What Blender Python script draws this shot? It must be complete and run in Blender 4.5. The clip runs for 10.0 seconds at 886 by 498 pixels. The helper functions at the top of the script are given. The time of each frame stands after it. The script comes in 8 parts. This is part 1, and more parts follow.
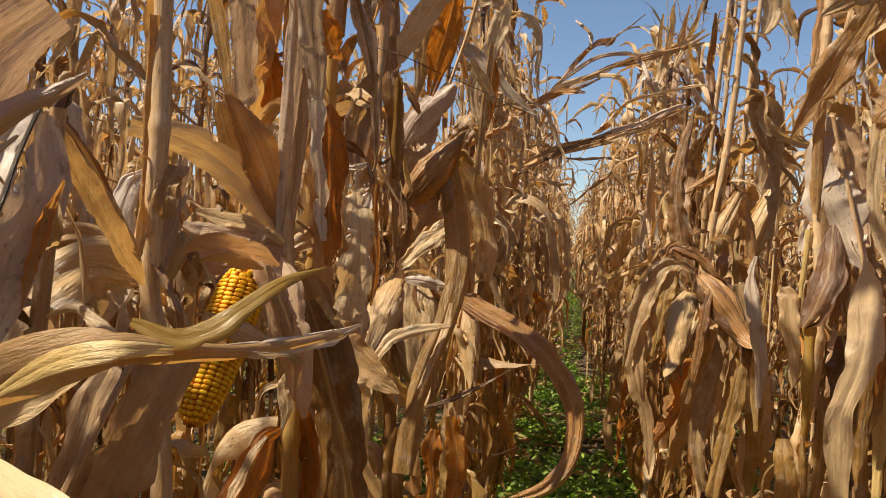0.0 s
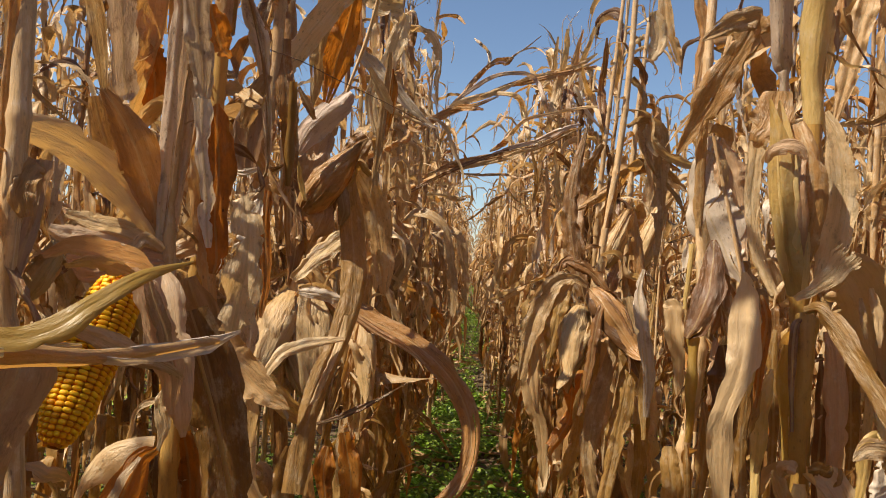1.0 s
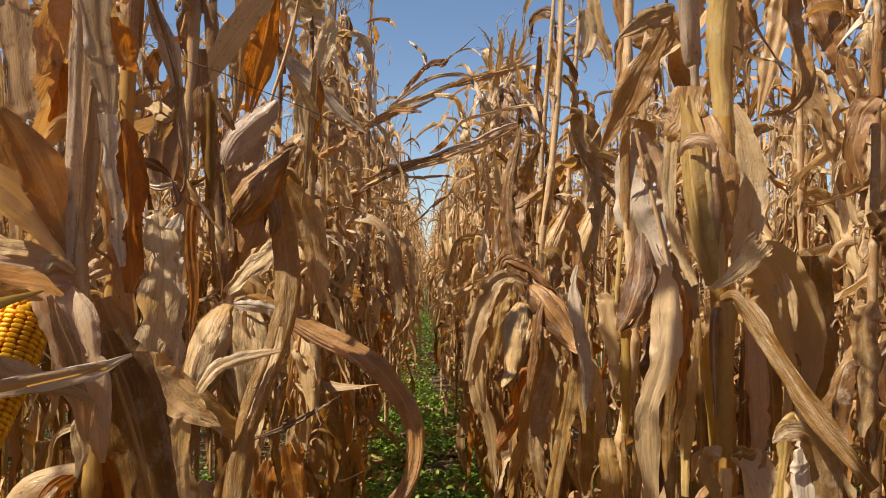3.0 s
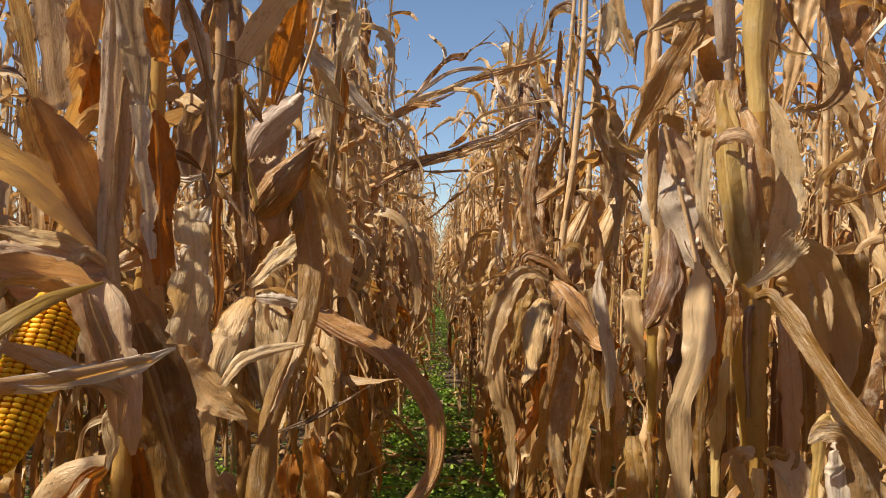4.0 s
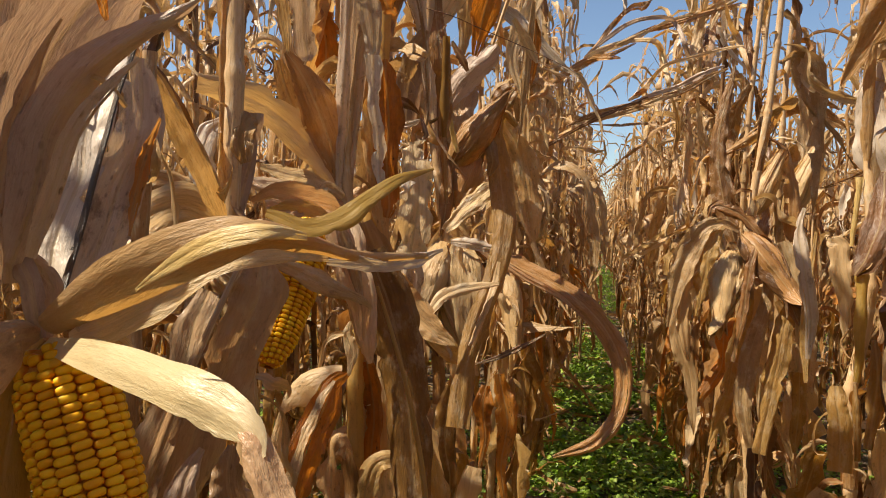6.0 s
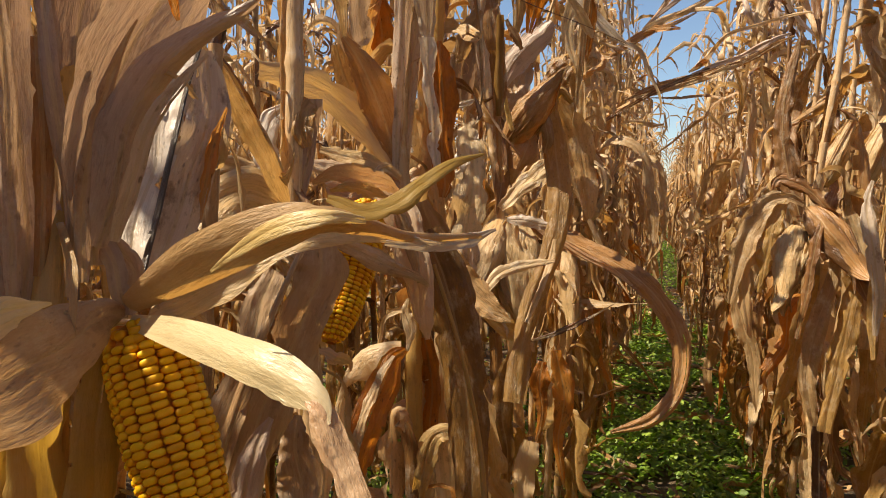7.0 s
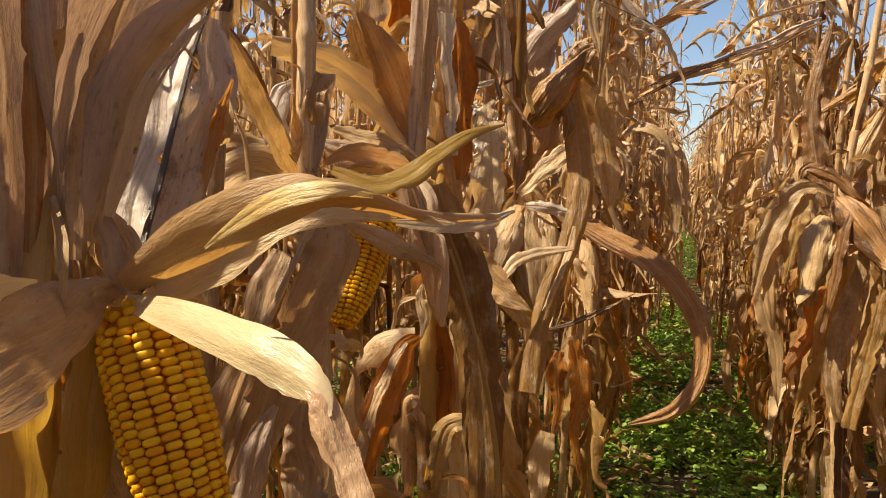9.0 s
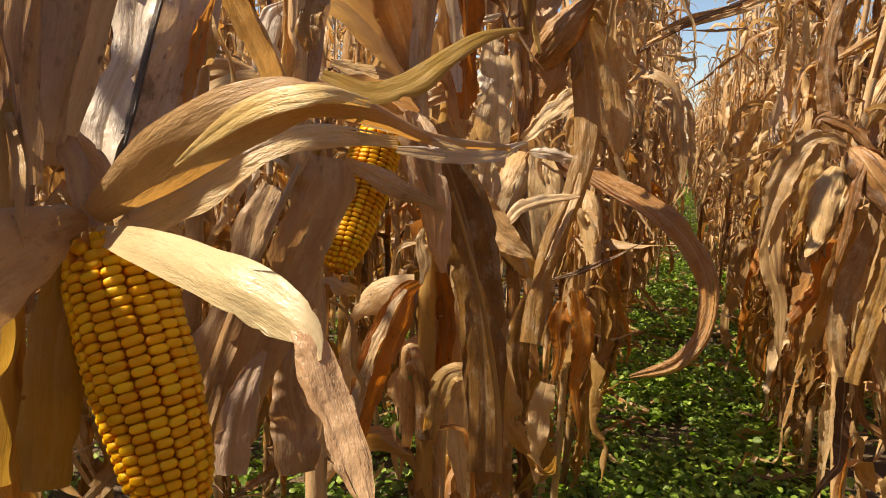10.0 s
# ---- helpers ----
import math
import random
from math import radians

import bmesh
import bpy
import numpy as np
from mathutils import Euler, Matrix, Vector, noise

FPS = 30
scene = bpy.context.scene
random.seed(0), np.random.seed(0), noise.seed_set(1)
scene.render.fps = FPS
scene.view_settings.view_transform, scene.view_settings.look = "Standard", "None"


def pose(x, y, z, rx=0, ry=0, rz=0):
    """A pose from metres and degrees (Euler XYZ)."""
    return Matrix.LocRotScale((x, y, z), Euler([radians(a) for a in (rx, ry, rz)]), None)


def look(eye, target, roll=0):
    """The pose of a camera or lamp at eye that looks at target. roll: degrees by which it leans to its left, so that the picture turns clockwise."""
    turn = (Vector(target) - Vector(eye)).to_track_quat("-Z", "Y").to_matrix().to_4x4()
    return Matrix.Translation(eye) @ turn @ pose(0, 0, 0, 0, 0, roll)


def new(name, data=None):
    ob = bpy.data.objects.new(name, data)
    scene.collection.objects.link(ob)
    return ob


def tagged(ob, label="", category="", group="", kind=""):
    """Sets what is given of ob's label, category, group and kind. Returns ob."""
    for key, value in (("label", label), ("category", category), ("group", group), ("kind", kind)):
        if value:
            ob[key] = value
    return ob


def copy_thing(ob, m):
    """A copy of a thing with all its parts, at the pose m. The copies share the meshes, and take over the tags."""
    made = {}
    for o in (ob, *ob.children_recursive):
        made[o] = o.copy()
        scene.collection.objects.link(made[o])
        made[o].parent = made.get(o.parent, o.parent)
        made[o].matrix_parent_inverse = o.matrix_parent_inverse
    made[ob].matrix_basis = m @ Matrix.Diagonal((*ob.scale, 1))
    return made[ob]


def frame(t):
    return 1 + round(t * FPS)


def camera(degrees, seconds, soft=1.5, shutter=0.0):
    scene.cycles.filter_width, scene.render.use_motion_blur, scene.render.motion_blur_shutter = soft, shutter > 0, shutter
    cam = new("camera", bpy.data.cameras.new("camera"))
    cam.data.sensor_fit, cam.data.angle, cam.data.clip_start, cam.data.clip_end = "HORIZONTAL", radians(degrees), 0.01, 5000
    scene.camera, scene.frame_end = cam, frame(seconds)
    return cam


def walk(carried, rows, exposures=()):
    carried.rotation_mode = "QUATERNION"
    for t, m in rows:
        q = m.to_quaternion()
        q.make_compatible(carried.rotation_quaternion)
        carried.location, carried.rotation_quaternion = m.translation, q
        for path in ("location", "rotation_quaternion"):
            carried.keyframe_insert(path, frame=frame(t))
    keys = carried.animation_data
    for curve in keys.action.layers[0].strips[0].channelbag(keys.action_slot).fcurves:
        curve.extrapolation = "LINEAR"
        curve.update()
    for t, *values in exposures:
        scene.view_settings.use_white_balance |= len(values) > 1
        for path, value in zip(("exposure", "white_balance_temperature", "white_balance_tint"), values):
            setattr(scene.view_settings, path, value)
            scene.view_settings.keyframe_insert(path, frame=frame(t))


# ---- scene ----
cam = camera(63.0, 10.0, soft=1.0)
TINT = 10.5
PATH = [
    (0, (0.017, 0.029, 1.175), (-0.336, 1.998, 1.148), 2.8),
    (0.5, (0.026, 0.042, 1.177), (-0.15, 2.035, 1.186), 3.5),
    (1, (0.021, 0.049, 1.166), (-0.06, 2.047, 1.2), 3.3),
    (1.5, (0.022, 0.032, 1.179), (-0.013, 2.031, 1.231), 2.6),
    (2, (0.052, 0.026, 1.193), (0.053, 2.025, 1.259), 1.6),
    (2.5, (0.057, 0.041, 1.18), (0.09, 2.039, 1.245), 0.8),
    (2.7, (0.058, 0.045, 1.176), (0.103, 2.043, 1.23), 0.5),
    (3.8, (0.048, 0.062, 1.165), (0.071, 2.061, 1.198), 0.7),
    (4, (0.037, 0.059, 1.171), (0.047, 2.059, 1.199), 1.0),
    (4.5, (0.031, 0.048, 1.172), (-0.034, 2.047, 1.19), 1.3),
    (5, (0.026, 0.032, 1.166), (-0.146, 2.024, 1.163), 1.4),
    (5.5, (0.011, 0.015, 1.154), (-0.288, 1.993, 1.117), 1.4),
    (6, (-0.011, 0.002, 1.137), (-0.438, 1.954, 1.055), 1.4),
    (6.2, (-0.01, 0.0, 1.138), (-0.483, 1.94, 1.035), 1.3),
    (7.3, (0.004, -0.016, 1.142), (-0.592, 1.887, 0.989), 0.4),
    (7.5, (0.014, -0.016, 1.146), (-0.59, 1.884, 0.992), 0.3),
    (8, (0.006, -0.021, 1.144), (-0.616, 1.874, 0.991), 0.1),
    (8.5, (-0.006, -0.005, 1.138), (-0.634, 1.887, 0.976), 0.5),
    (9, (-0.011, 0.013, 1.134), (-0.634, 1.904, 0.951), 1.3),
    (9.5, (-0.019, 0.052, 1.139), (-0.631, 1.943, 0.916), 1.9),
    (10, (-0.026, 0.049, 1.119), (-0.637, 1.928, 0.807), 2.0),
]
walk(cam, [(t, look(eye, target, roll)) for t, eye, target, roll in PATH], exposures=[(0.0, 0.74, 6750, TINT), (4.0, 0.77, 6650, TINT), (6.0, 0.84, 6850, TINT), (8.0, 0.94, 7000, TINT + 1.0), (10.0, 0.96, 7200, TINT + 2.5)])

# ---- world and sun ----
SUN_DIR = Vector((-0.64, -0.26, 0.95)).normalized()  # towards the sun: over the left-hand row
world = bpy.data.worlds.new("sky")
scene.world = world
world.use_nodes = True
wn = world.node_tree.nodes
wn.clear()
sky = wn.new("ShaderNodeTexSky")
sky.sky_type, sky.sun_disc = "NISHITA", False
sky.sun_elevation = math.asin(SUN_DIR.z)
sky.sun_rotation = math.atan2(SUN_DIR.x, SUN_DIR.y)
sky.altitude, sky.air_density, sky.dust_density, sky.ozone_density = 200.0, 1.0, 0.25, 3.0
bg, wout = wn.new("ShaderNodeBackground"), wn.new("ShaderNodeOutputWorld")
bg.inputs["Strength"].default_value = 0.078
world.node_tree.links.new(sky.outputs[0], bg.inputs["Color"])
world.node_tree.links.new(bg.outputs[0], wout.inputs["Surface"])
sun = new("sun", bpy.data.lights.new("sun", "SUN"))
sun.data.energy, sun.data.angle, sun.data.color = 4.8, radians(0.6), (1.0, 0.90, 0.74)
sun.matrix_world = look(SUN_DIR * 30, (0, 0, 0))


# ---- materials ----
class Nodes:
    """A small builder for node materials."""

    def __init__(self, name):
        self.mat = bpy.data.materials.new(name)
        self.mat.use_nodes = True
        self.tree = self.mat.node_tree
        self.tree.nodes.clear()

    def add(self, kind, links=None, **values):
        node = self.tree.nodes.new("ShaderNode" + kind)
        for key, value in values.items():
            setattr(node, key, value)
        for key, value in (links or {}).items():
            if isinstance(value, bpy.types.NodeSocket):
                self.tree.links.new(value, node.inputs[key])
            else:
                node.inputs[key].default_value = value
        return node

    def noise(self, vec, scale, detail=3.0, rough=0.6):
        return self.add("TexNoise", {"Vector": vec, "Scale": scale, "Detail": detail, "Roughness": rough}).outputs["Fac"]

    def stretch(self, vec, x, y, z=1.0):
        return self.add("Mapping", {"Vector": vec, "Scale": (x, y, z)}).outputs[0]

    def ramp(self, fac, stops):
        node = self.add("ValToRGB", {"Fac": fac})
        band = node.color_ramp.elements
        while len(band) < len(stops):
            band.new(0.5)
        for e, (at, col) in zip(band, stops):
            e.position = at
            e.color = (*col, 1.0) if len(col) == 3 else (col[0], col[0], col[0], 1.0)
        return node.outputs["Color"]

    def math(self, op, a, b=0.0, c=0.0):
        return self.add("Math", {0: a, 1: b, 2: c}, operation=op).outputs[0]

    def mix(self, fac, a, b, how="MIX"):
        return self.add("Mix", {0: fac, 6: a, 7: b}, data_type="RGBA", blend_type=how).outputs[2]

    def bump(self, height, strength, distance):
        return self.add("Bump", {"Height": height, "Strength": strength, "Distance": distance}).outputs[0]

    def done(self, shader):
        out = self.add("OutputMaterial")
        self.tree.links.new(shader, out.inputs["Surface"])
        return self.mat


def col(r, g, b):
    return (r, g, b, 1.0)


def foliage(name, stops, vein=(420, 8), blotch=(26, 10), speck=0.5, thin=0.40, warm=(1.0, 0.79, 0.40), rough=0.38, ribs=True, rust=0.0, grain=0.48, bleach=0.5, relief_depth=0.0020, dry=(1.03, 0.955, 0.86)):
    """A dry blade: lengthwise veins, stains, freckles, bleached patches and a pale midrib; light shines through it."""
    n = Nodes(name)
    uv = n.add("UVMap").outputs[0]
    geo = n.add("NewGeometry")
    rnd = n.math("FRACT", n.math("ADD", n.add("ObjectInfo").outputs["Random"], geo.outputs["Random Per Island"]))
    shift = n.add("CombineXYZ", {0: n.math("MULTIPLY", rnd, 7.0), 1: n.math("MULTIPLY", rnd, 31.0)}).outputs[0]
    at = n.add("VectorMath", {0: uv, 1: shift}, operation="ADD").outputs[0]
    veins = n.noise(n.stretch(at, *vein), 1.0, 5.0, 0.78)
    stripe = n.noise(n.stretch(at, vein[0] * 0.33, vein[1] * 0.4), 1.0, 3.0, 0.6)
    cloud = n.noise(n.stretch(at, *blotch), 1.0, 5.0, 0.68)
    patch = n.noise(n.stretch(at, 42, 26), 1.0, 6.0, 0.72)
    mottle = n.noise(n.stretch(at, 230, 120), 1.0, 3.0, 0.7)
    crease = n.noise(n.stretch(at, 260, 26), 1.0, 5.0, 0.7)
    warp = n.add("VectorMath", {0: n.stretch(at, 62, 17), 1: n.math("MULTIPLY", crease, 1.3)}, operation="ADD").outputs[0]
    crinkle = n.add("TexVoronoi", {"Vector": warp, "Scale": 1.0, "Randomness": 1.0}).outputs["Distance"]
    tone = n.math("ADD", n.math("MULTIPLY", rnd, 0.72), n.math("MULTIPLY_ADD", cloud, 0.80, -0.24))
    base = n.ramp(tone, [(at, (r * dry[0], g * dry[1], b * dry[2])) for at, (r, g, b) in stops])
    fine = n.noise(n.stretch(at, vein[0] * 3.2, vein[1] * 1.2), 1.0, 2.0, 0.6)
    base = n.mix(min(grain * 0.25, 0.16), base, n.ramp(fine, [(0.38, (0.66, 0.60, 0.53)), (0.60, (1.14, 1.14, 1.14))]), "MULTIPLY")
    base = n.mix(grain * 0.22, base, n.ramp(veins, [(0.34, (0.50, 0.43, 0.35)), (0.62, (1.16, 1.16, 1.16))]), "MULTIPLY")
    base = n.mix(grain * 0.12, base, n.ramp(stripe, [(0.34, (0.62, 0.54, 0.45)), (0.62, (1.14, 1.14, 1.14))]), "MULTIPLY")
    base = n.mix(n.math("MULTIPLY", n.ramp(patch, [(0.52, (0.0,)), (0.66, (1.0,))]), bleach), base, col(0.78, 0.70, 0.55))
    base = n.mix(n.math("MULTIPLY", n.ramp(patch, [(0.34, (1.0,)), (0.44, (0.0,))]), speck * 0.9), base, col(0.15, 0.075, 0.028))
    streak = n.noise(n.stretch(at, 150, 7), 1.0, 4.0, 0.65)
    base = n.mix(n.math("MULTIPLY", n.ramp(streak, [(0.36, (1.0,)), (0.47, (0.0,))]), 0.06 + 0.2 * speck), base, col(0.20, 0.115, 0.050))
    base = n.mix(n.math("MULTIPLY", n.ramp(streak, [(0.55, (0.0,)), (0.66, (1.0,))]), 0.03 + 0.15 * bleach), base, col(0.80, 0.70, 0.50))
    freck = n.add("TexVoronoi", {"Vector": n.stretch(at, 190, 110), "Scale": 1.0}).outputs["Distance"]
    dots = n.math("MULTIPLY", n.ramp(freck, [(0.16, (1.0,)), (0.30, (0.0,))]), n.ramp(crease, [(0.50, (0.0,)), (0.60, (1.0,))]))
    base = n.mix(n.math("MULTIPLY", dots, speck), base, col(0.085, 0.040, 0.016))
    base = n.mix(n.math("MULTIPLY", n.ramp(mottle, [(0.60, (0.0,)), (0.72, (1.0,))]), speck * 0.6), base, col(0.13, 0.065, 0.025))
    if rust:
        spot = n.noise(n.stretch(at, 60, 28), 1.0, 3.0, 0.6)
        base = n.mix(n.math("MULTIPLY", n.ramp(spot, [(0.42, (0.0,)), (0.56, (1.0,))]), rust), base, col(0.66, 0.25, 0.03))
    if ribs:
        u = n.math("ABSOLUTE", n.add("SeparateXYZ", {0: uv}).outputs[0])
        rib = n.math("LESS_THAN", u, 0.0013)
        base = n.mix(n.math("MULTIPLY", rib, 0.4), base, col(0.52, 0.38, 0.19))
    wrinkle = n.noise(n.stretch(at, 85, 30), 1.0, 5.0, 0.62)
    lines = n.math("MULTIPLY_ADD", stripe, 0.22, n.math("MULTIPLY_ADD", veins, 0.08, n.math("MULTIPLY", fine, 0.03)))
    folds = n.math("MULTIPLY_ADD", wrinkle, 2.2, n.math("MULTIPLY_ADD", crinkle, 1.1, n.math("MULTIPLY_ADD", crease, 0.6, n.math("MULTIPLY", mottle, 0.25))))
    height = n.math("ADD", lines, folds)
    relief = n.bump(height, 0.8, relief_depth * 1.25)
    skin = n.add("BsdfPrincipled", {"Base Color": base, "Roughness": rough, "Specular IOR Level": 0.62, "Normal": relief})
    glow = n.add("BsdfTranslucent", {"Color": n.mix(1.0, base, col(*warm), "MULTIPLY"), "Normal": relief})
    return n.done(n.add("MixShader", {0: thin, 1: skin.outputs[0], 2: glow.outputs[0]}).outputs[0])


LEAF = foliage("dry_leaf", [(0.12, (0.155, 0.075, 0.025)), (0.34, (0.360, 0.197, 0.072)), (0.55, (0.524, 0.328, 0.139)), (0.74, (0.648, 0.437, 0.211)), (0.92, (0.730, 0.535, 0.302))])
# dry leaf with the warm bounce light of low shade put into its colour
SHADE_GOLD = foliage("golden_leaf", [(0.12, (0.215, 0.115, 0.030)), (0.40, (0.400, 0.240, 0.072)), (0.68, (0.560, 0.375, 0.135)), (0.92, (0.660, 0.480, 0.210))], thin=0.46, warm=(1.0, 0.78, 0.34), bleach=0.3)
DARK = foliage("dark_leaf", [(0.15, (0.115, 0.051, 0.017)), (0.45, (0.264, 0.127, 0.040)), (0.80, (0.460, 0.253, 0.091))], bleach=0.15, thin=0.26, warm=(1.0, 0.74, 0.42))
# rust orange that also carries the glow of sun through a leaf
RUST_GLOW = foliage("rusty_leaf", [(0.15, (0.31, 0.125, 0.024)), (0.5, (0.58, 0.260, 0.046)), (0.85, (0.64, 0.37, 0.11))], speck=0.95, thin=0.56, warm=(1.0, 0.78, 0.42), rust=0.6, bleach=0.10)
PALE = foliage("pale_leaf", [(0.15, (0.397, 0.261, 0.125)), (0.5, (0.611, 0.447, 0.241)), (0.85, (0.771, 0.623, 0.396))], speck=0.5, bleach=0.5, warm=(1.0, 0.85, 0.60))
HUSK = foliage("husk", [(0.12, (0.46, 0.295, 0.125)), (0.42, (0.64, 0.455, 0.220)), (0.70, (0.74, 0.565, 0.300)), (0.92, (0.81, 0.66, 0.40))], vein=(420, 5), speck=0.3, thin=0.38, ribs=False, grain=0.85, bleach=0.25, relief_depth=0.0024, warm=(1.0, 0.83, 0.55))
CREAM = foliage("inner_husk", [(0.15, (0.594, 0.472, 0.241)), (0.5, (0.702, 0.605, 0.361)), (0.85, (0.756, 0.685, 0.473))], vein=(420, 5), speck=0.10, thin=0.35, warm=(1.0, 0.86, 0.50), ribs=False, grain=0.16, bleach=0.08, relief_depth=0.0007)
STALK = foliage("dry_stalk", [(0.12, (0.22, 0.125, 0.058)), (0.36, (0.40, 0.250, 0.120)), (0.62, (0.54, 0.370, 0.190)), (0.90, (0.62, 0.455, 0.265))], vein=(420, 5), blotch=(30, 7), speck=0.6, thin=0.04, rough=0.45, ribs=False, relief_depth=0.0006)
OLIVE = foliage("olive_stalk", [(0.15, (0.256, 0.148, 0.032)), (0.45, (0.464, 0.285, 0.065)), (0.80, (0.610, 0.405, 0.121))], vein=(420, 5), blotch=(30, 5), speck=0.4, thin=0.38, warm=(1.0, 0.90, 0.42), rough=0.45, ribs=False, bleach=0.05, relief_depth=0.0006)
STRAW = foliage("straw_husk", [(0.15, (0.48, 0.315, 0.145)), (0.5, (0.63, 0.455, 0.245)), (0.85, (0.73, 0.570, 0.350))], vein=(520, 5), speck=0.12, thin=0.42, ribs=False, grain=0.30, bleach=0.10, relief_depth=0.0012)
SOFT = foliage("smooth_leaf", [(0.15, (0.310, 0.195, 0.100)), (0.5, (0.430, 0.290, 0.165)), (0.85, (0.520, 0.375, 0.230))], speck=0.45, thin=0.36, warm=(1.0, 0.84, 0.62), grain=0.24, bleach=0.25, relief_depth=0.0016)
UMBER = foliage("brown_leaf", [(0.15, (0.340, 0.249, 0.195)), (0.5, (0.470, 0.366, 0.299)), (0.85, (0.580, 0.472, 0.403))], speck=0.4, thin=0.30, warm=(1.0, 0.82, 0.60), grain=0.5, bleach=0.2, relief_depth=0.0015)
SPECK = foliage("speckled_leaf", [(0.15, (0.400, 0.299, 0.230)), (0.5, (0.530, 0.425, 0.336)), (0.85, (0.640, 0.546, 0.454))], speck=0.75, thin=0.32, warm=(1.0, 0.83, 0.60), grain=0.40, bleach=0.35, relief_depth=0.0016)
BLUSH = foliage("pinkish_husk", [(0.15, (0.520, 0.330, 0.185)), (0.5, (0.650, 0.450, 0.275)), (0.85, (0.740, 0.570, 0.390))], vein=(420, 5), speck=0.2, thin=0.40, ribs=False, grain=0.5, bleach=0.3, warm=(1.0, 0.78, 0.48), relief_depth=0.0018)
YOLK = foliage("yellow_leaf", [(0.15, (0.40, 0.27, 0.060)), (0.5, (0.54, 0.38, 0.095)), (0.85, (0.64, 0.48, 0.16))], vein=(420, 5), speck=0.2, thin=0.5, ribs=False, grain=0.4, bleach=0.1, warm=(1.0, 0.85, 0.40), relief_depth=0.0006)
YELLOW = foliage("yellow_husk", [(0.15, (0.56, 0.40, 0.135)), (0.5, (0.72, 0.565, 0.235)), (0.85, (0.80, 0.68, 0.38))], vein=(420, 5), speck=0.25, thin=0.35, ribs=False, grain=0.4, bleach=0.3, relief_depth=0.0012)
# bleached tone; on some hand-laid leaves its paleness also paints sunlight
GREY = foliage("bleached_leaf", [(0.15, (0.440, 0.362, 0.282)), (0.5, (0.640, 0.572, 0.494)), (0.85, (0.780, 0.740, 0.678))], speck=0.6, thin=0.3, grain=0.5, bleach=0.4, warm=(1.0, 0.87, 0.66), relief_depth=0.0010)
BLACK = foliage("dark_midrib", [(0.2, (0.045, 0.028, 0.014)), (0.8, (0.12, 0.075, 0.036))], thin=0.0, ribs=False, speck=0.3, bleach=0.1)
TASSEL = foliage("tassel", [(0.2, (0.312, 0.180, 0.071)), (0.8, (0.541, 0.380, 0.193))], thin=0.2, ribs=False)
SILK = foliage("dry_silk", [(0.2, (0.07, 0.030, 0.014)), (0.8, (0.20, 0.09, 0.035))], thin=0.15, ribs=False)
WEED = foliage("green_weed", [(0.15, (0.110, 0.190, 0.020)), (0.5, (0.215, 0.335, 0.035)), (0.85, (0.390, 0.510, 0.075))], speck=-0.33, thin=0.40, warm=(0.9, 1.2, 0.4), rough=0.4, ribs=False, grain=0.1, bleach=-0.33, dry=(1.0, 1.0, 1.0))


def kernel_material():
    n = Nodes("kernel")
    rnd = n.add("ObjectInfo").outputs["Random"]
    isl = n.add("NewGeometry").outputs["Random Per Island"]
    at = n.add("TexCoord").outputs["Object"]
    tone = n.math("FRACT", n.math("ADD", rnd, isl))
    base = n.ramp(tone, [(0.0, (0.74, 0.35, 0.006)), (0.5, (0.83, 0.44, 0.009)), (1.0, (0.88, 0.53, 0.016))])
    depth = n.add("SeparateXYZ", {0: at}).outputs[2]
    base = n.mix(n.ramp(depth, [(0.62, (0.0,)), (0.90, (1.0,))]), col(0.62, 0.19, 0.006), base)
    cloud = n.noise(at, 260.0, 2.0)
    base = n.mix(0.35, base, n.ramp(cloud, [(0.3, (0.80, 0.68, 0.45)), (0.7, (1.06, 1.06, 1.06))]), "MULTIPLY")
    skin = n.add("BsdfPrincipled", {"Base Color": base, "Roughness": 0.48, "Specular IOR Level": 0.25, "Subsurface Weight": 0.35, "Subsurface Radius": (0.004, 0.002, 0.0005), "Subsurface Scale": 1.0})
    return n.done(skin.outputs[0])


def plain(name, a, b, scale, rough=0.8, bump=0.4, dist=0.01):
    n = Nodes(name)
    at = n.add("TexCoord").outputs["Object"]
    big, fine = n.noise(at, scale, 5.0), n.noise(at, scale * 14, 4.0)
    base = n.mix(0.5, n.ramp(big, [(0.3, a), (0.7, b)]), n.ramp(fine, [(0.3, a), (0.7, b)]))
    skin = n.add("BsdfPrincipled", {"Base Color": base, "Roughness": rough, "Normal": n.bump(n.math("ADD", big, fine), bump, dist)})
    return n.done(skin.outputs[0])


KERNEL = kernel_material()
COB = plain("cob_core", (0.50, 0.15, 0.008), (0.64, 0.24, 0.016), 300.0, 0.8, 0.5, 0.001)
SOIL = plain("soil", (0.075, 0.050, 0.028), (0.19, 0.125, 0.065), 6.0, 0.95, 0.8, 0.03)

# ---- shapes: every sheet is a grid of quads with its measure in metres as UV ----


def unit(v):
    return v / np.maximum(np.linalg.norm(v, axis=-1, keepdims=True), 1e-9)


def grid_faces(n, m, wrap=False):
    i, j = np.meshgrid(np.arange(n - 1), np.arange(m if wrap else m - 1), indexing="ij")
    k = (j + 1) % m
    return np.stack([i * m + j, i * m + k, (i + 1) * m + k, (i + 1) * m + j], -1).reshape(-1, 4)


